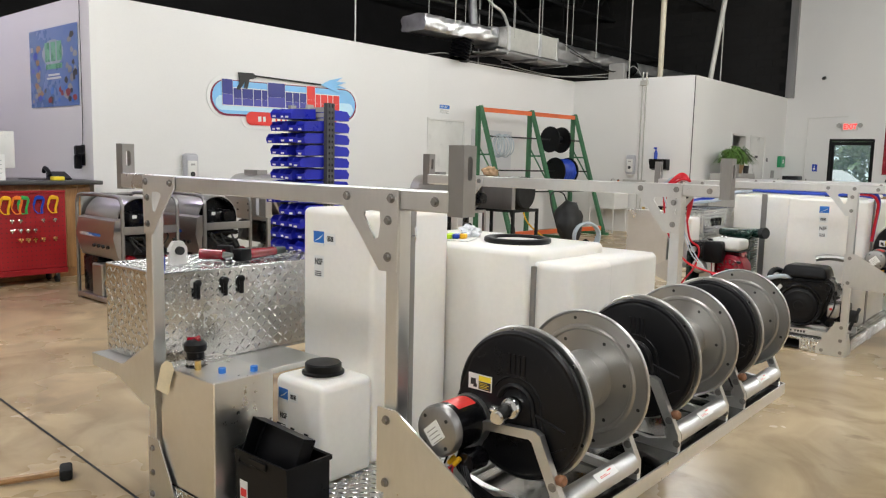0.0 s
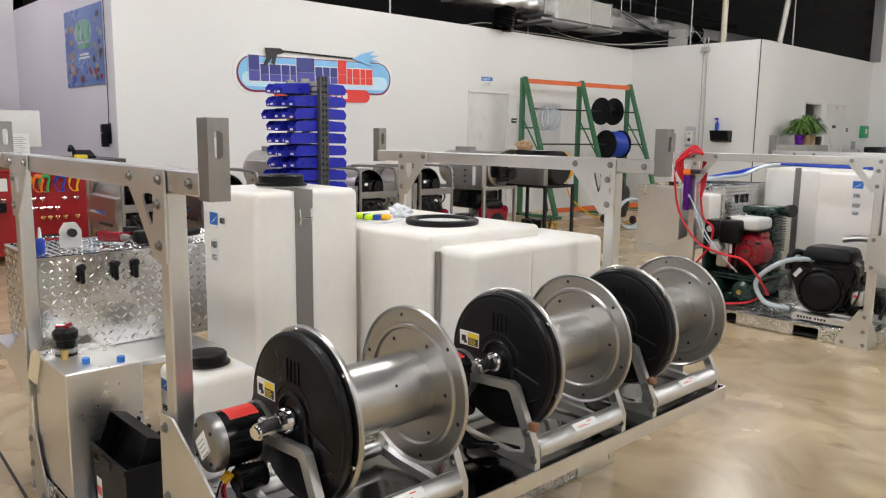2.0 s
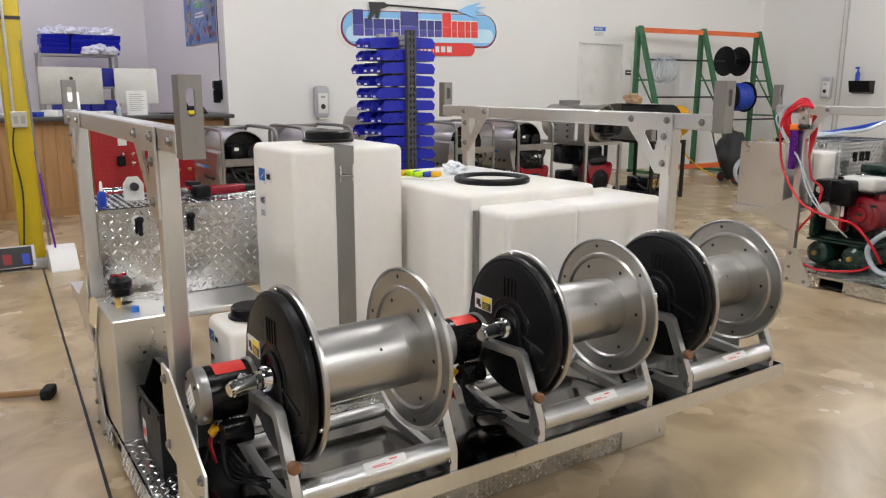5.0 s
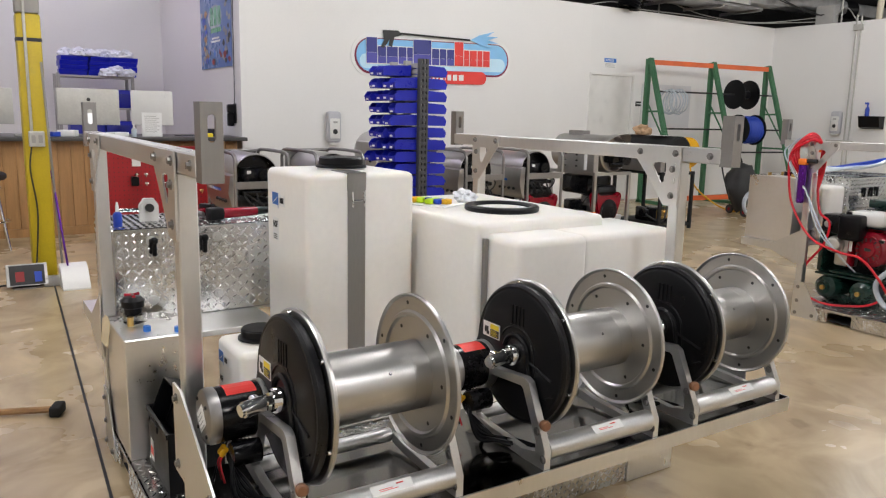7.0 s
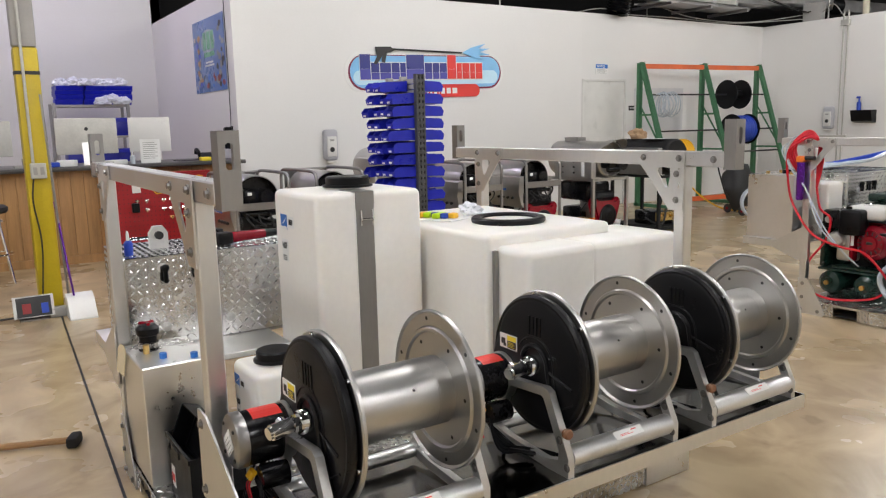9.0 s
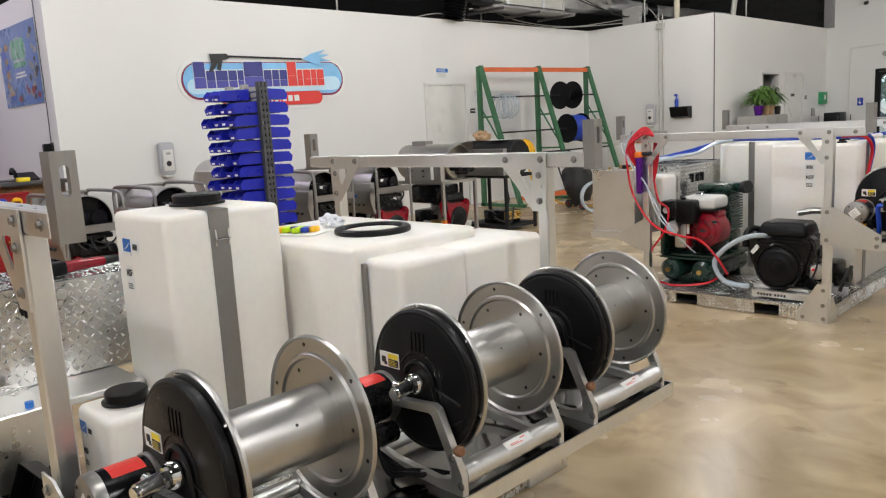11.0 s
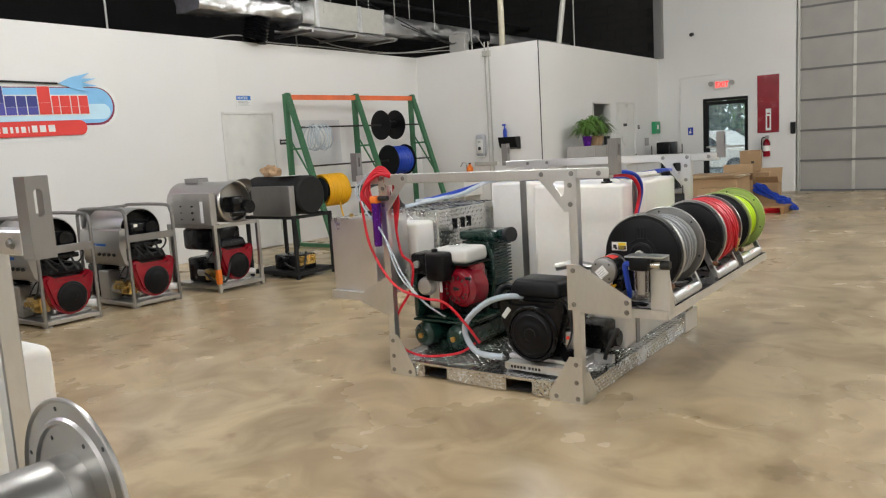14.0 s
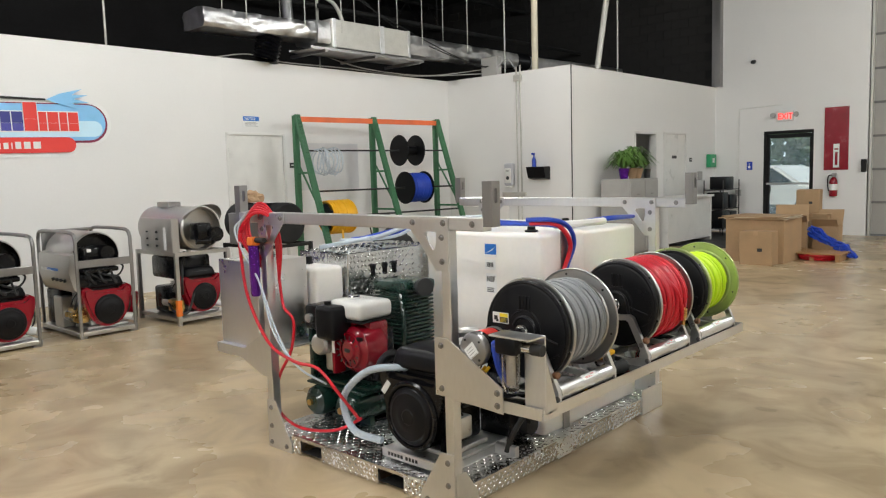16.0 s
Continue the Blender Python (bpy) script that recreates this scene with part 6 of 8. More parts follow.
def make_bin(d):
    b = thing("parts_bin", (0, 0, 0), "blue plastic parts bin hung on the louvre rack", "bin", "blue parts bins")
    part("tray", bin_mesh(d), BINBLUE, b)
    part("card_label", box(B(), -0.02, 0.02, -d - 0.0135, -d - 0.009, 0.008, 0.024), WHITELABEL, b)
    return b


short, long_ = make_bin(0.215), make_bin(0.26)
used = set()
for row in range(13):
    z = 0.47 + row * 0.1035
    for col in range(4):
        x = -5.495 + col * 0.118
        for side in (-1, 1):
            src = long_ if (row * 7 + col * 3) % 5 == 0 and side < 0 else short
            if side < 0 and (row, col) in ((12, 3), (4, 0), (9, 2)):
                continue
            m = pose(x, 4.37 + side * 0.032, z, random.uniform(-2, 2), 0, 0 if side < 0 else 180)
            if src in used:
                copy_thing(src, m)
            else:
                src.matrix_world = m
                used.add(src)

# ---- service counter corner ----
c = thing("service_counter", (0, 0, 0), "pine fronted service counter with a dark worktop", "counter")
part("carcass", box(B(), -9.5, -8.62, -3.0, 3.9, 0.02, 1.02), WOOD, c)
part("worktop", box(B(), -9.6, -8.46, -3.05, 3.98, 1.025, 1.07, 0.008, 2), COUNTER, c, "dark laminate worktop")
part("kick_board", box(B(), -8.615, -8.6, -3.0, 3.9, 0.0, 0.09), WOOD, c)
plank = bpy.data.meshes.new("plank")
g = box(B(), 0, 0.018, 0, 0.128, 0.092, 1.02, 0.003)
g.to_mesh(plank)
g.free()
plank.materials.append(WOOD)
for k in range(46):
    o = new("plank", plank)
    o.parent, o.location = c, (-8.617, -2.1 + k * 0.13, 0)

p = thing("pegboard_cart", (-8.28, 2.36, 0), "red pegboard tool cart on castors hung with spray parts", "tool cart")
part("board", box(B(), -0.03, 0.0, 0, 1.12, 0.16, 0.95, 0.004), REDBOARD, p)
part("frame", box(B(), -0.28, 0.02, 0, 1.12, 0.10, 0.158, 0.006), REDBOARD, p)
part("top_rail", box(B(), -0.04, 0.015, 0, 1.12, 0.951, 0.975, 0.004), REDBOARD, p)
g = B()
for i in range(24):
    for j in range(15):
        rod(g, (0.0004, 0.03 + i * 0.046, 0.2 + j * 0.05), (0.0008, 0.03 + i * 0.046, 0.2 + j * 0.05), 0.006, seg=5)
tagged(part("peg_holes", g, INK, p), kind="stuff")
for y in (0.08, 1.02):
    for x in (-0.24, -0.02):
        w = part("castor", rod(B(), (x, y - 0.014, 0.045), (x, y + 0.014, 0.045), 0.045, seg=20), RUBBER, p)
        part("fork", box(B(), x - 0.02, x + 0.02, y - 0.02, y + 0.02, 0.06, 0.10), CHROME, w)
for y, m in ((0.52, HOSEYELLOW), (0.63, ORANGE), (0.69, GREENENAMEL), (0.84, HOSEBLUE), (0.98, HOSEYELLOW)):
    mm = m if m is not GREENENAMEL else surface("green_plastic", (0.03, 0.35, 0.08), 0.4)
    g = tube(B(), [(0.02, y - 0.045, 0.83), (0.03, y - 0.02, 0.91), (0.03, y + 0.03, 0.91), (0.03, y + 0.05, 0.88), (0.025, y + 0.03, 0.79), (0.02, y + 0.035, 0.74)], 0.012, 8)
    box(g, 0.01, 0.045, y - 0.03, y + 0.05, 0.885, 0.92, 0.008)
    tube(g, [(0.02, y - 0.03, 0.88), (0.02, y - 0.045, 0.80), (0.02, y - 0.01, 0.745), (0.02, y + 0.03, 0.745)], 0.006, 6)
    solo("spray_gun", g, mm, "coloured plastic spray gun hung on the pegboard", "spray gun", group="spray guns", at=(-8.28, 2.36, 0))
k = 0
for y in (0.58, 0.66, 0.73, 0.80, 0.88, 1.0, 0.4, 0.3):
    for z in (0.68, 0.58, 0.48):
        k += 1
        if (k * 5) % 7 < 2:
            continue
        g = rod(B(), (0.001, y, z), (0.05, y, z), 0.009, seg=8)
        rod(g, (0.02, y - 0.02, z - 0.005), (0.02, y + 0.02, z - 0.005), 0.013, seg=8)
        rod(g, (0.03, y, z - 0.035), (0.03, y, z), 0.007, seg=8)
        solo("hose_fitting", g, CHROME if k % 3 else BRASS, "small metal hose fitting on a peg", "fitting", group="peg fittings", at=(-8.28, 2.36, 0))
g = box(B(), 0.001, 0.06, 0, 0.08, 0, 0.1, 0.008)
solo("parts_cup", g, PLASTIC, "black plastic cup on the pegboard", "cup", at=(-8.28, 2.60, 0.55))
g = box(B(), 0.001, 0.012, 0, 0.09, 0, 0.13, 0.004)
solo("gauge_card", g, WHITELABEL, "white framed card on the pegboard", "card", at=(-8.28, 2.62, 0.76))


def monitor(at, w, h, label, rz):
    m = thing("monitor", at, label, "monitor", "desk monitors", rz)
    part("back_shell", box(B(), 0, 0.025, -w / 2, w / 2, 0.12, 0.12 + h, 0.01, 2), SOILEDWHITE if w < 0.5 else GALV, m)
    g = prism(B(), [(0.026, -0.07), (0.026, 0.07), (0.10, 0.07), (0.10, -0.07)], "z", 0.0, 0.008)
    part("foot", g, ALU, m)
    part("stand", prism(B(), [(0.028, 0.25), (0.034, 0.25), (0.09, 0.008), (0.08, 0.008)], "y", -0.06, 0.06), ALU, m)
    part("screen", box(B(), -0.003, -0.001, -w / 2 + 0.015, w / 2 - 0.015, 0.14, 0.105 + h), INK, m)
    return m


m = monitor((-8.85, 2.3, 1.071), 0.64, 0.40, "large silver desktop monitor seen from behind", 0)
part("emblem", rod(B(), (0.0252, 0, 0.4), (0.0262, 0, 0.4), 0.02, seg=16), INK, m)
monitor((-8.95, 3.0, 1.071), 0.46, 0.40, "cream coloured monitor seen from behind", -14)
monitor((-8.9, 1.32, 1.071), 0.5, 0.38, "white monitor beside the yellow column", 10)
s = thing("notice_stand", (-8.66, 2.93, 1.071), "white paper notice in a clear stand on the counter", "notice")
part("sheet", box(B(), 0, 0.003, -0.11, 0.11, 0.0, 0.27), WHITELABEL, s)
g = B()
for k in range(9):
    box(g, 0.0032, 0.0038, -0.08, 0.05 + 0.03 * ((k * 3) % 2), 0.05 + k * 0.022, 0.056 + k * 0.022)
part("printed_bars", g, GREYPAINT, s)
s = thing("sanitiser_bottle", (-8.6, 2.72, 1.071), "small clear pump bottle on the counter", "bottle")
part("body", lathe(B(), [(0, 0), (0.028, 0), (0.03, 0.08), (0.012, 0.1), (0, 0.1)], (0, 0, 0), (0, 0, 1), 20), HOSECLEAR, s)
part("pump", rod(B(), (0, 0, 0.1), (0, 0, 0.14), 0.008, seg=10), WHITELABEL, s)
s = thing("desk_phone", (-8.75, 3.62, 1.071), "black desk telephone with coiled cord", "telephone")
part("base", prism(B(), [(0.09, 0), (-0.09, 0), (-0.09, 0.09), (0.09, 0.02)], "y", -0.1, 0.1), PLASTIC, s)
part("handset", tube(B(), [(-0.08, -0.13, 0.08), (-0.04, -0.13, 0.13), (0.04, -0.13, 0.10), (0.08, -0.13, 0.05)], 0.022, 8), PLASTIC, s)
part("cord", tube(B(), [(0.08, -0.12, 0.02), (0.14, -0.2, 0.012), (0.1, -0.32, 0.012), (0.0, -0.42, 0.012)], 0.006, 6), RUBBER, s)
solo("yellow_tape_roll", box(B(), -0.05, 0.05, -0.06, 0.06, 0, 0.045, 0.01, 2), YELLOWLABEL, "yellow box of tape on the counter", "box", at=(-8.55, 3.52, 1.071))
for k, (y, m, sx) in enumerate(((1.75, SOILEDWHITE, 0.05), (1.9, HOSEBLUE, 0.07), (2.05, WHITELABEL, 0.09), (1.6, GREYPAINT, 0.06), (2.55, WHITELABEL, 0.1))):
    g = box(B(), -sx, sx, -sx * 0.7, sx * 0.7, 0, 0.03 + 0.02 * (k % 3), 0.008, 2)
    solo("desk_item", g, m, "small packet lying on the counter", "packet", at=(-8.62, y, 1.071), rz=k * 31)
solo("mug", lathe(B(), [(0, 0), (0.04, 0), (0.042, 0.1), (0.037, 0.1), (0.035, 0.01), (0, 0.01)], (0, 0, 0), (0, 0, 1), 24), GREYPAINT, "grey mug on the counter", "mug", at=(-8.6, 1.66, 1.071))

s = thing("shelf_unit", (-11.5, 2.3, 0), "grey steel shelf unit stacked with blue bins", "shelf unit")
for x in (-0.45, 0.0):
    for y in (0, 0.98):
        part("post", box(B(), x - 0.02, x + 0.02, y - 0.02, y + 0.02, 0, 1.85), GREYPAINT, s)
for z in (0.4, 0.9, 1.35, 1.8):
    part("shelf", box(B(), -0.46, 0.01, 0.021, 0.959, z, z + 0.03), GREYPAINT, s)
big = thing("storage_bin", (-11.5, 2.42, 0.931), "large blue plastic storage bin on a steel shelf", "bin", "large blue bins")
g = box(B(), -0.35, 0, 0, 0.22, 0, 0.26, 0.012, 2)
part("tub", g, BINBLUE, big)
part("lip", box(B(), -0.002, 0.012, 0.02, 0.2, 0.2, 0.25, 0.004), BINBLUE, big)
for y in (2.66, 2.9, 3.06):
    copy_thing(big, pose(-11.5, y, 0.931))
for y in (2.66, 3.05):
    copy_thing(big, pose(-11.5, y, 1.381))
pk = thing("bin_stack", (-11.72, 2.33, 1.831), "stack of new blue bins wrapped in clear plastic", "bins", "wrapped bin stacks")
for k in range(4):
    g = prism(B(), [(-0.16, 0.0), (0.14, 0.0), (0.19, 0.075), (0.17, 0.08), (-0.18, 0.08)], "y", 0.0, 0.36)
    part("bin", moved(g, pose(0.01 * k, 0.012 * (k % 2), 0.062 * k, 0, 0, 2 * k - 3)), BINBLUE, pk)
for y, lift, turn in ((2.70, 0.0, 4), (3.0, 0.0, -5)):
    copy_thing(pk, pose(-11.7, y, 1.831, 0, 0, turn))
for k in range(9):
    bmesh.ops.create_icosphere(bm := B(), subdivisions=4, radius=0.09)
    for v in bm.verts:
        n3 = noise.noise(v.co * 30 + Vector((k * 3.1, 0, 0)))
        v.co = Vector((v.co.x * 0.9, v.co.y * 1.3, v.co.z * 0.85)) * (1 + 0.4 * noise.noise(v.co * 16 + Vector((k, 0, 0))) + 0.25 * n3)
        v.co.z = max(v.co.z, -0.03)
    top = k < 6
    solo("plastic_wrap", bm, BAG, "crumpled clear plastic wrap on the blue bins", "plastic wrap", group="plastic wraps", at=(-11.66 + 0.06 * (k % 3), 2.45 + 0.15 * k, 2.13) if top else (-11.5, 2.95 + 0.13 * (k - 6), 1.861 + 0.04 * (k % 2)), angle=12)

MAROON = surface("dark_red_print", (0.25, 0.02, 0.02), 0.5)
p = thing("wall_poster", (-9.7, 3.985, 2.4), "glossy blue poster of machines over a green title", "poster")
part("sheet", box(B(), -0.68, 0.68, 0.004, 0.008, -0.47, 0.47), surface("poster_sky", (0.045, 0.10, 0.28), 0.3, var=0.6, scale=1.4, fine=9, bump=0, tint=(0.12, 0.21, 0.42)), p)
POSTERGREEN = surface("poster_green", (0.10, 0.36, 0.20), 0.3, var=0.4, scale=6)
part("title_glow", prism(B(), [(0.3 * math.cos(i * math.tau / 24), 0.17 + 0.16 * math.sin(i * math.tau / 24)) for i in range(24)], "y", 0.003, 0.0036), HOSECLEAR, p)
for k in range(3):
    x = -0.15 + 0.17 * k
    part("title_letter", box(B(), x - 0.065, x + 0.065, 0.0018, 0.003, 0.07, 0.3), POSTERGREEN, p)
part("title_bar", box(B(), -0.2, 0.26, 0.0018, 0.003, -0.02, 0.04), POSTERGREEN, p)
for z, w in ((-0.09, 0.16), (-0.13, 0.2)):
    part("title_bar", box(B(), 0.02 - w, 0.02 + w, 0.0018, 0.003, z - 0.012, z + 0.012), WHITELABEL, p)
random.seed(77)
for k in range(46):
    side = k % 3
    if side == 0:
        x, z = random.uniform(-0.62, -0.38), random.uniform(-0.4, 0.4)
    elif side == 1:
        x, z = random.uniform(0.36, 0.62), random.uniform(-0.4, 0.4)
    else:
        x, z = random.uniform(-0.55, 0.6), random.uniform(-0.42, -0.24)
    s_ = random.uniform(0.03, 0.085)
    pts = [(x + s_ * random.uniform(0.6, 1.2) * math.cos(a), z + s_ * random.uniform(0.5, 0.9) * math.sin(a)) for a in [i * math.tau / 9 for i in range(9)]]
    pts = [(min(max(u, -0.67), 0.67), min(max(v, -0.46), 0.46)) for u, v in pts]
    m = (GREYPAINT, INK, BLUELABEL, BROWNPAPER, GREYPAINT, INK, HOSEBLUE, STEELDARK, MAROON)[k % 9]
    part("picture_shape", prism(B(), pts, "y", 0.003 - 0.00006 * k, 0.0034 - 0.00006 * k), m, p)
solo("poster_cord", tube(B(), [(-8.93, 3.98, 3.1), (-8.94, 3.985, 2.4), (-8.93, 3.98, 1.75), (-8.95, 3.98, 1.4)], 0.005, 6), RUBBER, "thin black cable hanging beside the poster", "cable")
s = thing("wall_bracket", (-8.97, 3.96, 1.35), "black clamp bracket screwed to the wall corner", "bracket")
part("plate", box(B(), -0.04, 0.04, 0.03, 0.04, -0.12, 0.12), PLASTIC, s)
part("clamp", box(B(), -0.07, -0.02, -0.05, 0.03, -0.16, -0.0, 0.01), PLASTIC, s)
part("arm", box(B(), -0.02, 0.06, -0.07, 0.03, 0.0, 0.11, 0.015), PLASTIC, s)

c = thing("yellow_column", (-6.25, 1.545, 0), "square steel column painted yellow below and grey above", "column")
part("yellow_shaft", box(B(), -0.085, 0.085, -0.085, 0.085, 0.0, 2.08, 0.02, 2), YELLOWPAINT, c)
part("grey_shaft", box(B(), -0.083, 0.083, -0.083, 0.083, 2.08, 6.19, 0.02, 2), GREYPAINT, c)
part("black_band", box(B(), -0.088, 0.088, -0.088, 0.088, 1.88, 1.893, 0.02, 2), INK, c)
part("conduit", rod(B(), (0.098, -0.03, 1.2), (0.098, -0.03, 5.5), 0.011, seg=10), GALV, c)
o = part("outlet_box", box(B(), 0.087, 0.135, -0.055, 0.055, 1.08, 1.2, 0.006), GALV, c, "grey metal outlet box")
for y in (-0.024, 0.024):
    part("socket", box(B(), 0.1352, 0.1372, y - 0.014, y + 0.014, 1.11, 1.17, 0.003), GREYPAINT, o)
part("cable", tube(B(), [(0.12, -0.04, 1.08), (0.125, -0.06, 0.9), (0.11, -0.03, 0.6), (0.12, -0.05, 0.3), (0.11, -0.08, 0.02)], 0.006, 6), RUBBER, c)
d = thing("scale_display", (-6.02, 1.42, 0), "small tilted digital display panel on the floor", "display")
part("case", prism(B(), [(-0.03, 0.01), (0.05, 0.03), (0.0, 0.19), (-0.06, 0.18)], "y", -0.16, 0.12), STEEL, d)
part("face", prism(B(), [(0.0512, 0.038), (0.0532, 0.038), (0.0062, 0.182), (0.0042, 0.182)], "y", -0.14, 0.1), INK, d)
part("red_bars", prism(B(), [(0.047, 0.062), (0.049, 0.062), (0.0235, 0.135), (0.0215, 0.135)], "y", -0.1, -0.04), MAROON, d)
part("blue_dots", prism(B(), [(0.0495, 0.055), (0.0515, 0.055), (0.026, 0.13), (0.024, 0.13)], "y", 0.03, 0.08), HOSEBLUE, d)
part("cable", tube(B(), [(-0.03, -0.1, 0.03), (-0.1, -0.25, 0.01), (-0.05, -0.5, 0.01), (0.1, -0.8, 0.01)], 0.008, 6), RUBBER, d)
part("stand", box(B(), -0.06, 0.04, -0.12, 0.08, 0.0, 0.012), STEELDARK, d)
b = thing("dustpan", (-5.9, 1.72, 0), "white long handled lobby dustpan leaning by the column", "dustpan")
b.scale = (0.75, 0.75, 0.9)
part("pan", prism(B(), [(-0.14, 0.0), (0.16, 0.0), (0.16, 0.012), (0.02, 0.16), (-0.12, 0.2)], "y", -0.13, 0.13), SOILEDWHITE, b)
part("handle", rod(B(), (-0.06, -0.05, 0.16), (-0.22, -0.13, 1.0), 0.01, seg=10), PURPLE, b, "slim violet handle")
b = thing("broom", (-6.02, 1.655, 0), "upright broom with a grey metal handle", "broom")
part("handle", rod(B(), (0, 0.0, 0.05), (-0.05, -0.05, 1.72), 0.0095, seg=10), STEELDARK, b)
part("head", box(B(), -0.04, 0.04, -0.15, 0.1, 0.0, 0.08, 0.015, 2), GREYPAINT, b)
s = thing("bar_stool", (-7.95, 1.22, 0), "chrome bar stool with a black padded seat", "stool")
part("seat", lathe(B(), [(0, 0.68), (0.17, 0.68), (0.19, 0.7), (0.19, 0.735), (0.16, 0.755), (0, 0.76)], (0, 0, 0), (0, 0, 1), 32), RUBBER, s, "black padded seat")
for a in range(4):
    q = math.radians(45 + 90 * a)
    part("leg", tube(B(), [(0.13 * math.cos(q), 0.13 * math.sin(q), 0.68), (0.15 * math.cos(q), 0.15 * math.sin(q), 0.5), (0.24 * math.cos(q), 0.24 * math.sin(q), 0.0)], 0.012, 8), CHROME, s)
for z, rr in ((0.28, 0.195), (0.6, 0.145)):
    part("ring", tube(B(), [(rr * math.cos(q), rr * math.sin(q), z) for q in [i * math.tau / 24 for i in range(25)]], 0.009, 8, 1), CHROME, s)
h = thing("hammer", (-3.2, 1.31, 0), "wooden handled sledge hammer lying on the floor", "hammer", rz=67)
g = box(B(), -0.025, 0.025, -0.05, 0.05, 0.0, 0.05, 0.012, 2)
part("head", g, BLACKSTEEL, h)
part("handle", tube(B(), [(-0.6, -0.02, 0.018), (-0.3, 0.0, 0.02), (0.0, 0.0, 0.025)], 0.016, 8), WOOD, h)

# ---- clutter on the empty skid ----
d = thing("cordless_drill", (-2.95, 2.0, 0.909), "red and black cordless drill lying on the tool box", "drill", rz=30)
d.matrix_world = pose(-3.0, 1.98, 0.94, 90, 0, 30) @ Matrix.Scale(0.72, 4)
part("battery", box(B(), -0.05, 0.05, -0.04, 0.04, 0, 0.05, 0.01, 2), PLASTIC, d)
part("grip", box(B(), -0.02, 0.02, -0.018, 0.018, 0.05, 0.16, 0.01, 2), REDPAINT, d)
part("body", rod(B(), (-0.08, 0, 0.19), (0.07, 0, 0.19), 0.035, 0.03, 16), REDPAINT, d)
part("chuck", rod(B(), (0.07, 0, 0.19), (0.13, 0, 0.19), 0.022, 0.014, 14), STEELDARK, d)
d = thing("impact_wrench", (-2.88, 2.08, 0.909), "red and black angle tool lying on the tool box", "power tool", rz=100)
d.scale = (0.7, 0.7, 0.7)
part("body", rod(B(), (-0.12, 0, 0.04), (0.12, 0, 0.04), 0.036, 0.03, 14), REDPAINT, d)
part("nose", rod(B(), (0.12, 0, 0.04), (0.22, 0, 0.04), 0.03, 0.022, 14), PLASTIC, d)
part("battery", box(B(), -0.22, -0.12, -0.04, 0.04, 0.001, 0.08, 0.012, 2), PLASTIC, d)
d = thing("spray_bottle", (-2.82, 1.55, 0.909), "small blue spray bottle on the tool box", "bottle")
part("body", lathe(B(), [(0, 0), (0.016, 0), (0.018, 0.003), (0.018, 0.05), (0.015, 0.058), (0.008, 0.064), (0, 0.064)], (0, 0, 0), (0, 0, 1), 20), HOSEBLUE, d)
part("nozzle", lathe(B(), [(0.007, 0.064), (0.006, 0.09), (0.003, 0.104), (0, 0.104)], (0, 0, 0), (0, 0, 1), 12), WHITELABEL, d)
d = thing("roller_bracket", (-2.95, 1.70, 0.909), "white metal roller bracket on the tool box", "bracket")
part("arch", prism(B(), [(-0.04, 0), (0.04, 0), (0.04, 0.07), (0.02, 0.1), (-0.02, 0.1), (-0.04, 0.07)], "x", -0.012, 0.012), SOILEDWHITE, d)
part("hub", rod(B(), (0.012, 0, 0.06), (0.03, 0, 0.06), 0.018, seg=14), INK, d)
part("shaft", rod(B(), (0.0, -0.12, 0.05), (0.0, -0.04, 0.05), 0.008, seg=8), CHROME, d)
d = thing("label_pad", (-2.35, 2.78, 1.001), "white card with bright yellow, green and blue clips", "clip set", rz=25)
part("card", box(B(), -0.13, 0.13, -0.09, 0.09, 0, 0.004), WHITELABEL, d)
for k, m in enumerate((HOSEYELLOW, HOSELIME, BINBLUE, HOSELIME, HOSEBLUE, HOSEYELLOW)):
    part("clip", box(B(), -0.09 + k * 0.03, -0.055 + k * 0.03, -0.05 + 0.02 * (k % 3), 0.02 + 0.015 * (k % 2), 0.005, 0.028, 0.006, 2), m, d)
bmesh.ops.create_icosphere(bm := B(), subdivisions=4, radius=0.042)
for v in bm.verts:
    v.co = Vector((v.co.x * 1.2, v.co.y, v.co.z * 0.7)) * (1 + 0.6 * noise.noise(v.co * 26) + 0.4 * noise.noise(v.co * 60))
    v.co.z = max(v.co.z, -0.03)
solo("plastic_bag", bm, BAG, "small crumpled clear plastic bag on the tank", "bag", at=(-2.36, 2.97, 1.026), angle=15)

# ---- doors and fittings of the far end ----


def flush_door(name, x, y0, y1, h, label):
    d = tagged(new(name), label, kind="structure")
    d.matrix_world = pose(x, y0, 0)
    w = y1 - y0
    part("leaf", box(B(), -0.05, -0.012, 0.04, w - 0.04, 0.01, h - 0.04, 0.002), SOILEDWHITE, d, "flush white door leaf")
    for a, b, z0, z1 in ((0, 0.038, 0, h), (w - 0.038, w, 0, h), (0.038, w - 0.038, h - 0.038, h)):
        part("frame", box(B(), -0.14, 0.012, a, b, z0, z1, 0.003), SOILEDWHITE, d)
    for z in (0.25, 1.05, 1.8):
        part("hinge", rod(B(), (-0.006, 0.039, z), (-0.006, 0.039, z + 0.1), 0.008, seg=8), CHROME, d)
    part("knob", lathe(B(), [(0.012, 0), (0.012, 0.03), (0.027, 0.04), (0.027, 0.06), (0, 0.066)], (-0.012, w - 0.1, 0.98), (1, 0, 0), 18), CHROME, d)
    return d


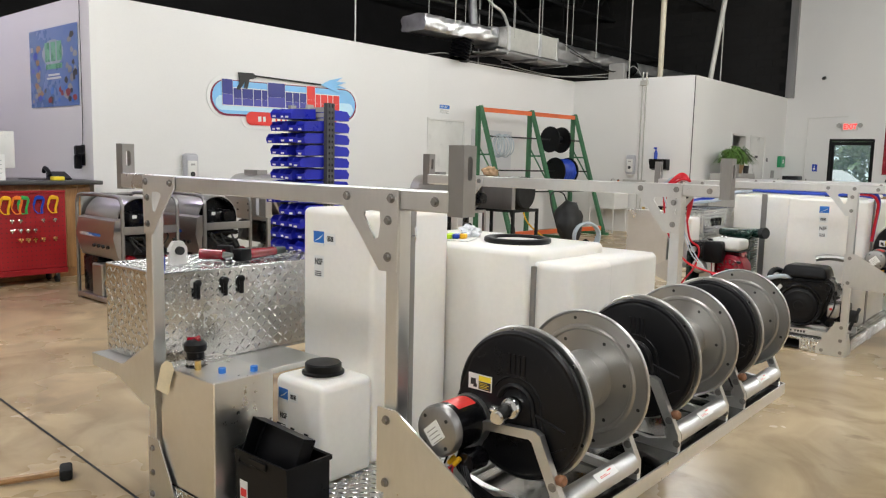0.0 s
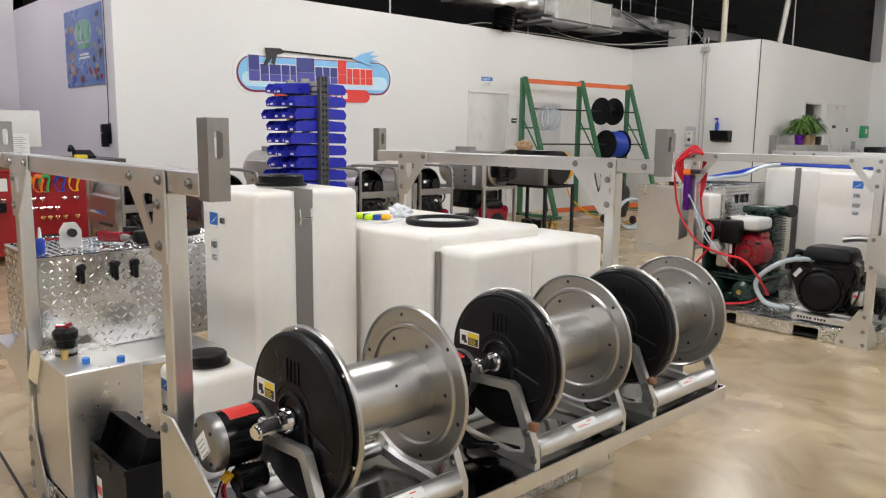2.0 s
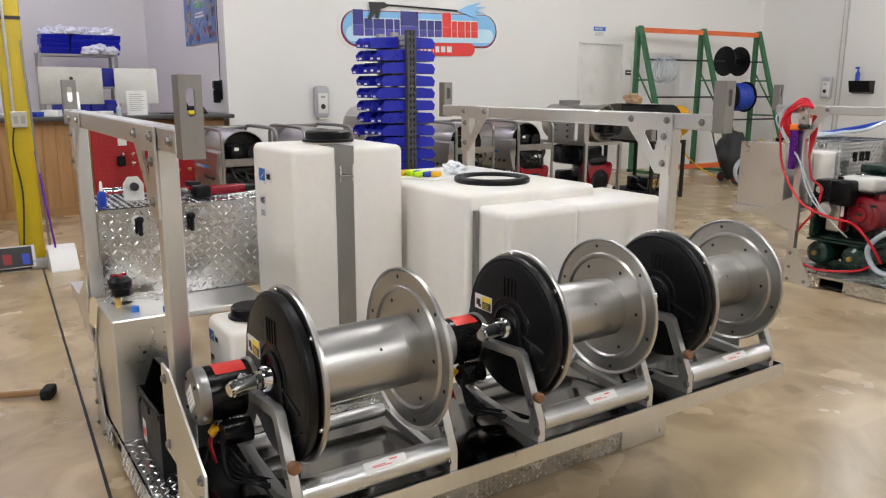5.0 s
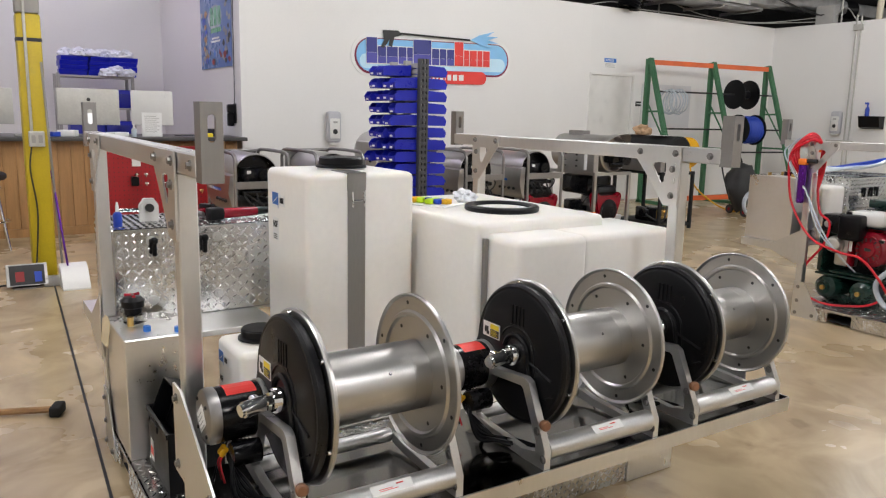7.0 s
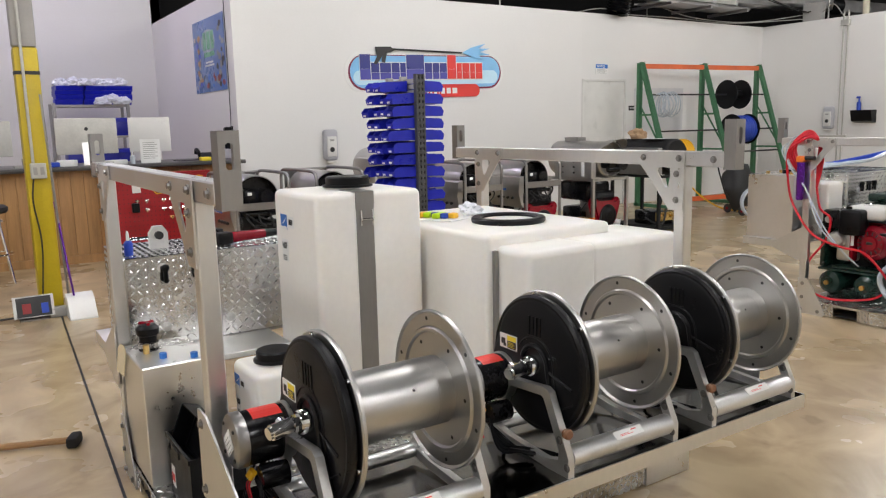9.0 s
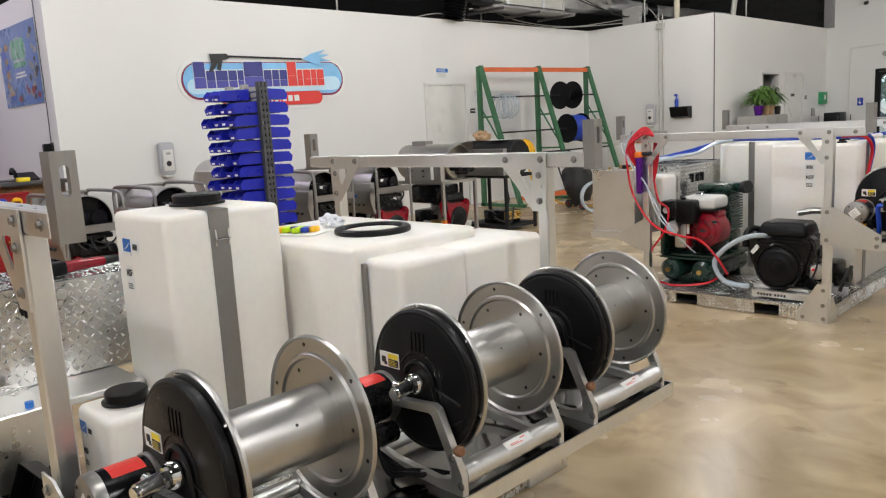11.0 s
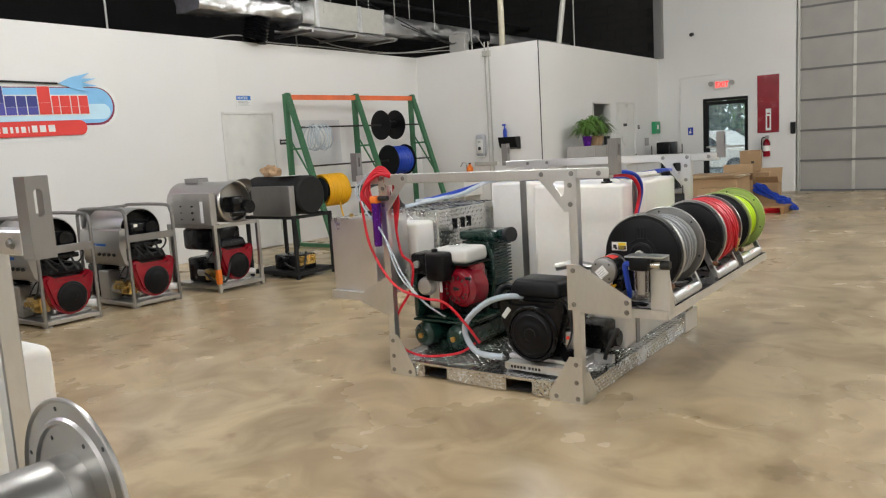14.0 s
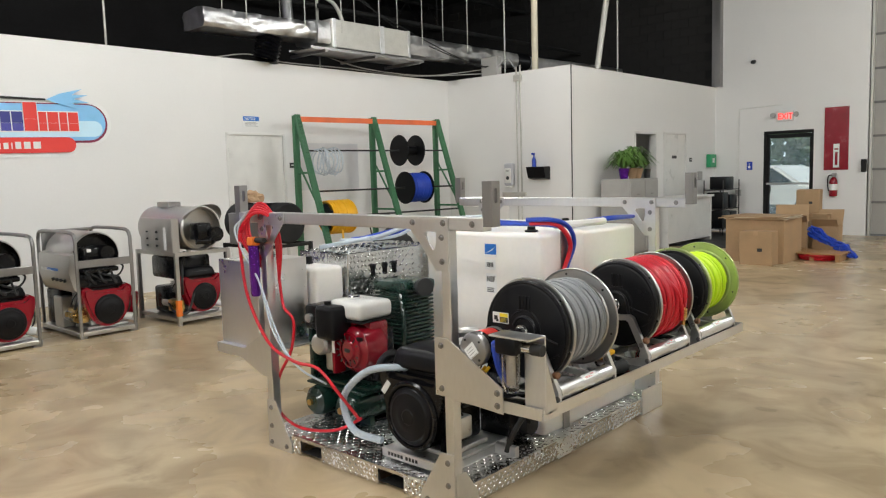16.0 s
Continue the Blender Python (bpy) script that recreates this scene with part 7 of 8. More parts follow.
flush_door("door_1", WX, 9.73, 10.75, 2.12, "closed flush white office door")
d = flush_door("door_2", BX, 17.82, 18.87, 2.14, "closed flush white restroom door")
part("door_sign", box(B(), -0.0118, -0.008, 0.4, 0.6, 1.62, 1.68), INK, d)
for a, b, z0, z1 in ((16.64, 16.68, 0, 2.13), (17.49, 17.53, 0, 2.13), (16.68, 17.49, 2.09, 2.13)):
    slab("door_frame", BX - 0.14, BX + 0.012, a, b, z0, z1, SOILEDWHITE, "white painted frame of the open doorway", 0.003)
slab("room_side_wall", -8.1, BX - 0.14, 18.0, 18.1, 0, TOP - 0.2, WHITE, "plain white inner wall")
slab("room_side_wall_b", -8.1, BX - 0.14, 16.3, 16.4, 0, TOP - 0.2, WHITE, "plain white inner wall")


def wall_sign(name, x, y0, y1, z0, z1, base, label, bars=()):
    s = thing(name, (x, 0, 0), label, "sign")
    part("plate", box(B(), 0.001, 0.006, y0, y1, z0, z1), base, s)
    for m, a, b, c, d in bars:
        part("printed_bar", box(B(), 0.0062, 0.007, a, b, c, d), m, s)
    return s


s = wall_sign("notice_sign", WX, 10.03, 10.31, 2.2, 2.36, WHITELABEL, "white notice sign with a blue heading", [(BLUELABEL, 10.035, 10.305, 2.29, 2.355)] + [(GREYPAINT, 10.06, 10.28 - 0.03 * (k % 2), 2.212 + k * 0.018, 2.219 + k * 0.018) for k in range(4)])
lettering("NOTICE", s, (0.0072, 10.06, 2.305), 0.05, WHITELABEL, "white heading NOTICE", 90, 90, 1.0)
wall_sign("door_plate", WX, 10.82, 10.98, 1.6, 1.68, INK, "small black door plate with white bars", [(WHITELABEL, 10.84, 10.96, 1.635, 1.65)])
wall_sign("restroom_plate", BX, 19.0, 19.12, 1.55, 1.63, INK, "small black restroom plate", [(WHITELABEL, 19.02, 19.1, 1.585, 1.6)])


def dispenser(name, at, rz, label):
    d = thing(name, at, label, "dispenser", rz=rz)
    part("shell", box(B(), 0.002, 0.1, -0.1, 0.1, 0.0, 0.40, 0.04, 4), DISPENSER, d)
    part("cover", box(B(), 0.0985, 0.112, -0.068, 0.068, 0.05, 0.31, 0.012, 3), SOILEDWHITE, d)
    part("window", box(B(), 0.1125, 0.115, -0.03, 0.03, 0.25, 0.275, 0.001), GREYPAINT, d)
    part("sensor", lathe(B(), [(0, 0.007), (0.026, 0.006), (0.034, 0)], (0.112, 0, 0.14), (1, 0, 0), 18), INK, d)
    part("drip_lip", box(B(), 0.002, 0.11, -0.06, 0.06, -0.03, -0.001, 0.008), SOILEDWHITE, d)
    return d


dispenser("soap_dispenser", (WX, 5.2, 1.0), 0, "white wall mounted sanitiser dispenser")
dispenser("towel_dispenser", (-7.28, WY, 1.2), -90, "white wall mounted dispenser by the conduits")
b = thing("wall_basket", (-6.8, WY, 1.3), "black wall basket holding a blue spray bottle", "basket")
part("tray", prism(B(), [(0, 0), (-0.14, 0.03), (-0.2, 0.22), (0, 0.22)], "x", -0.02, 0.34), PLASTIC, b)
o = thing("spray_bottle", (-6.72, WY - 0.1, 1.521), "blue spray bottle standing in the wall basket", "bottle")
part("body", lathe(B(), [(0, 0), (0.035, 0), (0.037, 0.12), (0.014, 0.16), (0.012, 0.2), (0, 0.2)], (0, 0, 0), (0, 0, 1), 18), HOSEBLUE, o)
part("trigger", box(B(), -0.05, 0.02, -0.012, 0.012, 0.2, 0.235, 0.006), HOSEBLUE, o)
for x in (-7.12, -7.04):
    solo("conduit", rod(B(), (x, WY - 0.02, 0.3), (x, WY - 0.02, TOP + 0.1), 0.014, seg=10), GALV, "thin grey conduit running down the white wall", "conduit", group="wall conduits")
solo("conduit_box", box(B(), -7.16, -7.0, WY - 0.06, WY - 0.002, 3.0, 3.1, 0.005), GALV, "grey conduit junction box", "junction box")
solo("outlet_strip", box(B(), -7.45, -6.95, WY - 0.05, WY - 0.002, 1.02, 1.09, 0.005), GALV, "grey power strip on the wall", "power strip")
s = thing("utility_sink", (-7.9, 13.85, 0), "white plastic utility sink on legs", "sink")
part("tub", tub(B(), 0, 0.6, 0, 0.6, 0.49, 0.86, 0.02), SOILEDWHITE, s)
for x in (0.03, 0.57):
    for y in (0.03, 0.57):
        part("leg", rod(B(), (x, y, 0), (x, y, 0.49), 0.015, seg=10), SOILEDWHITE, s)
part("tap", tube(B(), [(0.3, 0.55, 0.86), (0.3, 0.55, 1.05), (0.3, 0.45, 1.1), (0.3, 0.35, 1.02)], 0.012, 8), CHROME, s)

# exit door with glass, sign, fire panel
d = tagged(new("door_3"), "black framed glass exit door", kind="structure")
d.matrix_world = pose(-4.98, EY, 0)
w = 0.99
for a, b, z0, z1 in ((0, 0.05, 0, 2.14), (w - 0.035, w, 0, 2.14), (0.05, w - 0.035, 2.08, 2.14)):
    part("frame", box(B(), a, b, 0.0, 0.12, z0, z1, 0.004), BLACKSTEEL, d)
for a, b, z0, z1 in ((0.055, 0.115, 0.01, 2.07), (w - 0.08, w - 0.04, 0.01, 2.07), (0.115, w - 0.08, 1.99, 2.07), (0.115, w - 0.08, 0.01, 0.2)):
    part("leaf_rail", box(B(), a, b, 0.03, 0.075, z0, z1, 0.003), BLACKSTEEL, d)
p = part("pane", box(B(), 0.115, w - 0.08, 0.05, 0.056, 0.2, 1.99), hazed_glass(), d)
p.visible_shadow = False
part("push_bar", box(B(), 0.07, w - 0.07, -0.03, 0.0, 1.02, 1.06, 0.01), ALU, d, "aluminium push bar")
part("lock_box", box(B(), 0.07, 0.15, -0.04, 0.03, 0.85, 1.0, 0.01), BLACKSTEEL, d)
x = thing("exit_sign", (-4.55, EY, 2.33), "white exit sign with glowing red letters and twin lamps", "sign")
part("case", box(B(), -0.17, 0.17, -0.05, -0.002, 0, 0.22, 0.01, 2), SOILEDWHITE, x)
lettering("EXIT", x, (-0.135, -0.052, 0.045), 0.17, EXITRED, "red letters EXIT", 90, 0, 0.85)
for s in (-0.23, 0.23):
    part("spot_lamp", lathe(B(), [(0, -0.06), (0.05, -0.06), (0.055, -0.03), (0.03, 0.0), (0, 0.0)], (s, -0.03, 0.13), (0, 1, 0), 20), GREYPAINT, x)
part("arm", box(B(), -0.24, 0.24, -0.03, -0.015, 0.12, 0.14), SOILEDWHITE, x)
f = thing("fire_equipment_sign", (-3.565, EY, 1.30), "tall red fire equipment panel with white symbol", "sign")
part("panel", box(B(), -0.225, 0.225, -0.012, -0.002, 0, 1.25), REDPAINT, f)
part("symbol", box(B(), -0.05, 0.06, -0.014, -0.012, 0.05, 0.52), WHITELABEL, f)
g = box(B(), -0.02, 0.03, -0.0155, -0.014, 0.1, 0.36)
box(g, -0.03, 0.04, -0.0155, -0.014, 0.4, 0.43)
part("symbol_bars", g, REDPAINT, f)
f = thing("fire_extinguisher", (-3.58, EY, 0.78), "red fire extinguisher hung on the wall", "extinguisher")
part("cylinder", lathe(B(), [(0, 0), (0.07, 0.0), (0.075, 0.02), (0.075, 0.3), (0.05, 0.36), (0.02, 0.38), (0, 0.38)], (0, -0.09, 0), (0, 0, 1), 24), REDPAINT, f)
part("valve", box(B(), -0.03, 0.05, -0.11, -0.07, 0.38, 0.46, 0.008), STEELDARK, f)
part("hose", tube(B(), [(0.03, -0.09, 0.42), (-0.09, -0.1, 0.4), (-0.1, -0.1, 0.2), (-0.08, -0.1, 0.1)], 0.012, 8), RUBBER, f)
part("label_band", lathe(B(), [(0.0755, 0.12), (0.0755, 0.24)], (0, -0.09, 0), (0, 0, 1), 24), WHITELABEL, f)
part("hanger", box(B(), -0.02, 0.02, -0.02, -0.001, 0.3, 0.45), STEELDARK, f)
s = thing("access_sign", (-5.27, EY, 1.34), "blue access sign with a white symbol", "sign")
s.scale = (0.8, 1, 0.8)
part("plate", box(B(), -0.075, 0.075, -0.006, -0.001, 0, 0.22), HOSEBLUE, s)
g = rod(B(), (-0.01, -0.0075, 0.08), (-0.01, -0.006, 0.08), 0.035, seg=20)
box(g, -0.015, 0.0, -0.0075, -0.006, 0.1, 0.18)
part("symbol", g, WHITELABEL, s)
solo("conduit", rod(B(), (-5.5, EY - 0.02, 0.9), (-5.5, EY - 0.02, 2.65), 0.012, seg=8), SOILEDWHITE, "white conduit on the exit wall", "conduit", group="wall conduits")
solo("conduit", rod(B(), (-5.5, EY - 0.02, 2.65), (-4.6, EY - 0.02, 2.68), 0.012, seg=8), SOILEDWHITE, "white conduit running to the exit sign", "conduit", group="wall conduits")
solo("switch_box", box(B(), -5.56, -5.44, EY - 0.06, EY - 0.002, 0.78, 0.92, 0.006), GREYPAINT, "grey switch box on the exit wall", "switch")
solo("wall_camera", rod(B(), (-5.2, EY - 0.1, 3.6), (-5.2, EY, 3.62), 0.04, seg=14), INK, "small black security camera on the wall", "camera")
s = thing("first_aid_box", (BX, 19.85, 1.42), "green first aid box on the wall", "box")
part("case", box(B(), 0.002, 0.1, 0, 0.32, 0, 0.28, 0.01), surface("first_aid_green", (0.02, 0.30, 0.12), 0.4), s)
part("symbol", box(B(), 0.1, 0.102, 0.11, 0.21, 0.1, 0.2), WHITELABEL, s)
solo("thermostat", box(B(), BX + 0.002, BX + 0.03, 19.4, 19.6, 1.16, 1.34, 0.006), GREYPAINT, "small grey wall panel", "thermostat")

# overhead door
RAIL = surface("dull_rail_steel", (0.14, 0.135, 0.13), 0.6)
g0 = tagged(new("door_4"), "closed grey sectional overhead door", kind="structure")
g0.matrix_world = pose(-2.98, EY, 0)
for k in range(7):
    z = 0.01 + k * 0.645
    p = part("section", box(B(), 0.0, 4.18, 0.08, 0.12, z, z + 0.635, 0.006), surface("door_panel_grey", (0.33, 0.315, 0.29), 0.5, var=0.12, scale=1.5) if k == 0 else p.data.materials[0], g0)
    for x in (0.0, 1.05, 2.1, 3.15):
        part("stile", box(B(), x, x + 0.06, 0.062, 0.079, z, z + 0.635), GALV, p)
    part("joint_rail", box(B(), 0.0, 4.18, 0.06, 0.079, z - 0.022 if k else z, z + 0.022), RAIL, p)
for x in (-0.02, 4.13):
    part("track", box(B(), x, x + 0.07, 0.0, 0.055, 0, 4.55), GALV, g0)
part("chain_box", box(B(), -0.12, -0.03, -0.08, -0.002, 1.25, 1.5, 0.01), BLACKSTEEL, g0)

# furniture by the inner doors
c = thing("plant_cabinet", (-5.9, 15.2, 0), "low grey cabinet with potted plants on top", "cabinet")
part("body", box(B(), 0, 0.55, 0, 1.0, 0.03, 1.27, 0.006), GREYPAINT, c)
for y in (0.02, 0.51):
    dd = part("door", box(B(), 0.551, 0.566, y, y + 0.47, 0.06, 1.24, 0.004), GREYPAINT, c)
    part("handle", box(B(), 0.567, 0.58, y + 0.2, y + 0.27, 1.0, 1.02), STEELDARK, dd)
part("plinth", box(B(), 0.03, 0.52, 0.03, 0.97, 0, 0.03), STEELDARK, c)


def leaf_plant(at, n, reach, h, label, pot_m, pr):
    p = thing("potted_plant", at, label, "plant", "cabinet plants")
    part("pot", lathe(B(), [(0, 0), (pr * 0.7, 0), (pr, 0.16), (pr * 1.06, 0.18), (pr * 0.95, 0.18), (0, 0.15)], (0, 0, 0), (0, 0, 1), 24), pot_m, p)
    g = B()
    for k in range(n):
        a, e = random.uniform(0, math.tau), random.uniform(0.15, 1.3)
        ln = reach * random.uniform(0.5, 1.0)
        d = Vector((math.cos(a) * math.cos(e), math.sin(a) * math.cos(e), math.sin(e)))
        s = Vector((-math.sin(a), math.cos(a), 0)) * random.uniform(0.012, 0.03)
        base = Vector((0, 0, 0.16))
        mid = base + d * ln * 0.6 + Vector((0, 0, h * 0.2))
        tip = base + d * ln + Vector((0, 0, -0.25 * ln))
        v = [g.verts.new(q) for q in (base - s * 0.3, base + s * 0.3, mid + s, mid - s, tip)]
        g.faces.new(v[:4])
        g.faces.new((v[3], v[2], v[4]))
    part("foliage", g, LEAF, p, "arching green leaves")


leaf_plant((-5.6, 15.45, 1.271), 150, 0.46, 0.5, "spider plant in a purple pot", PURPLE, 0.09)
leaf_plant((-5.6, 15.85, 1.271), 260, 0.52, 0.6, "bushy green plant in a brown bowl", BROWNPAPER, 0.14)
leaf_plant((-5.55, 15.65, 1.271), 120, 0.42, 0.6, "leafy green plant in a clay pot", BROWNPAPER, 0.08)
solo("cup", lathe(B(), [(0, 0), (0.05, 0), (0.06, 0.16), (0.055, 0.16), (0, 0.02)], (0, 0, 0), (0, 0, 1), 20), INK, "black cup on the cabinet", "cup", at=(-5.5, 16.1, 1.271))
d = thing("reception_desk", (-5.75, 16.4, 0), "white desk with plain panels by the inner doors", "desk")
part("top", box(B(), 0, 0.55, 0, 1.9, 0.86, 0.9, 0.005), SOILEDWHITE, d)
part("front_panel", box(B(), 0.45, 0.48, 0.03, 1.87, 0.08, 0.858), SOILEDWHITE, d)
for y in (0.0, 1.86):
    part("leg", box(B(), 0.03, 0.5, y, y + 0.03, 0, 0.859), SOILEDWHITE, d)
part("shelf", box(B(), 0.05, 0.44, 0.04, 1.85, 0.4, 0.43), SOILEDWHITE, d)
s = thing("wire_shelf", (-5.75, 19.1, 0), "black wire shelf loaded with black cases", "shelf")
for x in (0, 0.4):
    for y in (0, 0.85):
        part("post", rod(B(), (x, y, 0), (x, y, 1.15), 0.012, seg=8), INK, s)
for z in (0.15, 0.55, 0.95):
    for k in range(7):
        part("wire", rod(B(), (k * 0.4 / 6, 0, z), (k * 0.4 / 6, 0.85, z), 0.006, seg=6), INK, s)
    for y in (0, 0.85):
        part("rim", rod(B(), (0, y, z), (0.4, y, z), 0.008, seg=6), INK, s)
for k, (y, z, sy, sz) in enumerate(((0.03, 0.16, 0.4, 0.36), (0.45, 0.16, 0.36, 0.33), (0.05, 0.56, 0.3, 0.34), (0.42, 0.56, 0.38, 0.28), (0.2, 0.96, 0.42, 0.26))):
    g = box(B(), 0.03, 0.38, y, y + sy, z, z + sz, 0.02, 2)
    solo("equipment_case", g, PLASTIC, "black plastic equipment case on a wire shelf", "case", group="black cases", at=(-5.75, 19.1, 0))
slab("floor_mat", -5.95, -4.3, 16.9, 19.9, 0.001, 0.012, RUBBER, "black rubber floor mat by the exit")


def carton(at, sx, sy, sz, label, rz=0, opened=False):
    c = thing("carton", at, label, "box", "cardboard boxes", rz)
    if opened:
        part("body", tub(B(), 0, sx, 0, sy, 0, sz), CARD, c)
        for k, (p, ax) in enumerate((((0, 0), 1), ((0, sy), -1))):
            part("flap", prism(B(), [(p[1], sz), (p[1] - ax * sy * 0.35, sz + 0.12 * (1 + k)), (p[1] - ax * sy * 0.35, sz + 0.126 * (1 + k)), (p[1], sz + 0.006)], "x", 0.0, sx), CARD, c)
    else:
        part("body", box(B(), 0, sx, 0, sy, 0, sz, 0.006), CARD, c)
        part("tape", box(B(), sx / 2 - 0.03, sx / 2 + 0.03, -0.001, sy, sz - 0.06, sz + 0.001), BROWNPAPER, c)
    part("print_mark", box(B(), sx * 0.55, sx * 0.7, -0.0015, -0.0005, sz * 0.4, sz * 0.5), INK, c)
    return c


carton((-3.72, 15.15, 0), 0.85, 0.8, 0.64, "large cardboard box topped with flat sheets")
carton((-3.40, 14.86, 0), 0.46, 0.27, 0.49, "small plain cardboard box with printed marks")
for k, (dx, dy, sx, sy, a) in enumerate(((0.0, 0.0, 0.45, 0.41, 1), (-0.05, -0.06, 0.47, 0.38, -3), (0.06, 0.03, 0.4, 0.4, 6), (-0.04, -0.02, 0.44, 0.36, -8))):
    g = box(B(), -sx, sx, -sy, sy, 0, 0.01)
    solo("card_sheet", g, CARD if k % 2 else PALECARD, "flat cardboard sheet lying on a box", "cardboard", group="cardboard sheets", at=(-3.29 + dx, 15.54 + dy, 0.642 + 0.011 * k), rz=a)
carton((-3.42, 16.3, 0), 0.5, 0.5, 0.52, "open cardboard box with raised flaps", 14, True)
carton((-3.42, 17.4, 0), 0.55, 0.5, 0.6, "cardboard box stacked by the wall", -6)
carton((-3.42, 17.45, 0.601), 0.36, 0.36, 0.40, "cardboard box standing on another box", 8)
carton((-3.02, 17.0, 0), 0.38, 0.36, 0.42, "open cardboard box by the overhead door", 4, True)
p = thing("pallet", (-3.05, 15.7, 0), "low wooden pallet under coiled hoses", "pallet")
for k in range(5):
    part("board", box(B(), 0, 0.8, k * 0.14, k * 0.14 + 0.1, 0.1, 0.12), WOOD, p)
for x in (0.02, 0.37, 0.72):
    part("bearer", box(B(), x, x + 0.06, 0, 0.66, 0, 0.1), WOOD, p)
heap = random.Random(7)
for k in range(12):
    a = heap.uniform(-0.5, 0.5)
    pts = []
    for q in range(9):
        f = q / 8
        r = 0.1 + 0.9 * f
        pts.append((-3.0 + r * math.cos(a + 0.5 * f) * 0.85 + heap.uniform(-0.05, 0.05), 16.55 + r * math.sin(a) * 0.55 - 0.25 * f + heap.uniform(-0.06, 0.06), max(0.024, 0.4 * (1 - f) ** 0.8 * (1 - 0.8 * abs(a)) + heap.uniform(-0.02, 0.05) + 0.02)))
    hose("blue_hose", pts, 0.018, HOSEBLUE, "blue hose tangled in a heap on the floor", seg=6)
for k in range(3):
    pts = [(-2.62 + (0.26 + 0.02 * k) * math.cos(q), 15.95 + (0.22 + 0.02 * k) * math.sin(q), 0.02 + 0.03 * k) for q in [i * math.tau / 12 for i in range(13)]]
    hose("red_hose", pts, 0.014, HOSERED, "red hose coiled on the floor", seg=6)

# ---- outside the glass door ----
solo("ground", box(B(), -400, 400, EY + 0.25, 600, -0.12, -0.03), ASPHALT, "grey asphalt yard reaching the horizon", kind="structure")
c = thing("parked_car", (-6.75, 26.4, -0.03), "white parked car outside the glass door", "car", rz=-12)
g = prism(B(), [(-2.2, 0.3), (2.2, 0.3), (2.25, 0.7), (2.0, 0.85), (1.2, 0.95), (0.5, 1.42), (-1.0, 1.45), (-1.7, 1.0), (-2.2, 0.9)], "y", -0.85, 0.85)
bmesh.ops.bevel(g, geom=g.edges[:], offset=0.07, segments=2, affect="EDGES")
part("body", g, SOILEDWHITE, c)
for s in (-0.862, 0.862):
    part("side_window", prism(B(), [(-1.4, 0.98), (1.0, 0.98), (0.42, 1.36), (-0.95, 1.38)], "y", s - 0.006, s + 0.006), GLOSSBLACK, c)
for x in (-1.4, 1.4):
    for s in (-0.8, 0.8):
        w = part("wheel", rod(B(), (x, s - 0.1, 0.32), (x, s + 0.1, 0.32), 0.32, seg=28), RUBBER, c)
        part("rim", rod(B(), (x, s - 0.105, 0.32), (x, s + 0.105, 0.32), 0.2, seg=20), STEEL, w)


def tree(at, h, label):
    t = thing("tree", at, label, "tree", "yard trees")
    part("trunk", rod(B(), (0, 0, 0), (0, 0, h * 0.5), 0.2, 0.1, 10), BROWNPAPER, t)
    g = B()
    for k in range(7):
        a = k * 0.9
        rod(g, (0, 0, h * 0.4), (h * 0.25 * math.cos(a), h * 0.25 * math.sin(a), h * (0.6 + 0.04 * k)), 0.06, 0.02, 6)
    part("limbs", g, BROWNPAPER, t)
    g = B()
    for k in range(2300):
        d = Vector((random.gauss(0, 1), random.gauss(0, 1), random.gauss(0, 0.8))).normalized() * random.uniform(0.3, 1) ** 0.5
        p = Vector((d.x * h * 0.42, d.y * h * 0.36, h * 0.46 + d.z * h * 0.44)) * (1 + 0.15 * noise.noise(d * 3))
        a, b = (Vector((random.gauss(0, 1), random.gauss(0, 1), random.gauss(0, 1))).normalized() * 0.22 for _ in range(2))
        g.faces.new([g.verts.new(p + q) for q in (-a, b, a, -b)])
    part("crown", g, TREELEAF, t, "loose green crown")


for k, (x, y, h) in enumerate(((-13, 54, 8), (-9.0, 50, 9), (-5.2, 53, 8), (-1.0, 51, 8.5), (-17, 52, 9), (-21, 56, 9), (3, 54, 8))):
    tree((x, y, -0.03), h, "leafy green tree beyond the yard")

solo("backdrop", box(B(), -60, 60, 78, 78.2, -1, 30), glowing("bright_hazy_sky", (0.72, 0.84, 0.82), 1.3), "pale bright hazy sky beyond the trees", kind="structure")

o = thing("orange_jug", (-7.5, 14.36, 0.861), "orange plastic jug standing on the sink's edge", "jug")
part("body", lathe(B(), [(0, 0), (0.06, 0), (0.065, 0.13), (0.03, 0.17), (0.02, 0.2), (0, 0.2)], (0, 0, 0), (0, 0, 1), 20), ORANGE, o)
part("cap", rod(B(), (0, 0, 0.2), (0, 0, 0.225), 0.022, seg=14), INK, o)

# ---- shop sign ----
s = thing("shop_sign", (WX, 6.79, 2.17), "pill shaped blue shop sign with red band and spray lance", "sign")
s.matrix_world = pose(WX, 6.79, 2.17, 1.2, 0, 0)


def pill(hl, hh, cy=0.0, cz=0.0, n=12):
    pts = [(cy + hl - hh + hh * math.cos(a), cz + hh * math.sin(a)) for a in [math.radians(-90 + 180 * k / n) for k in range(n + 1)]]
    return pts + [(cy - hl + hh + hh * math.cos(a), cz + hh * math.sin(a)) for a in [math.radians(90 + 180 * k / n) for k in range(n + 1)]]


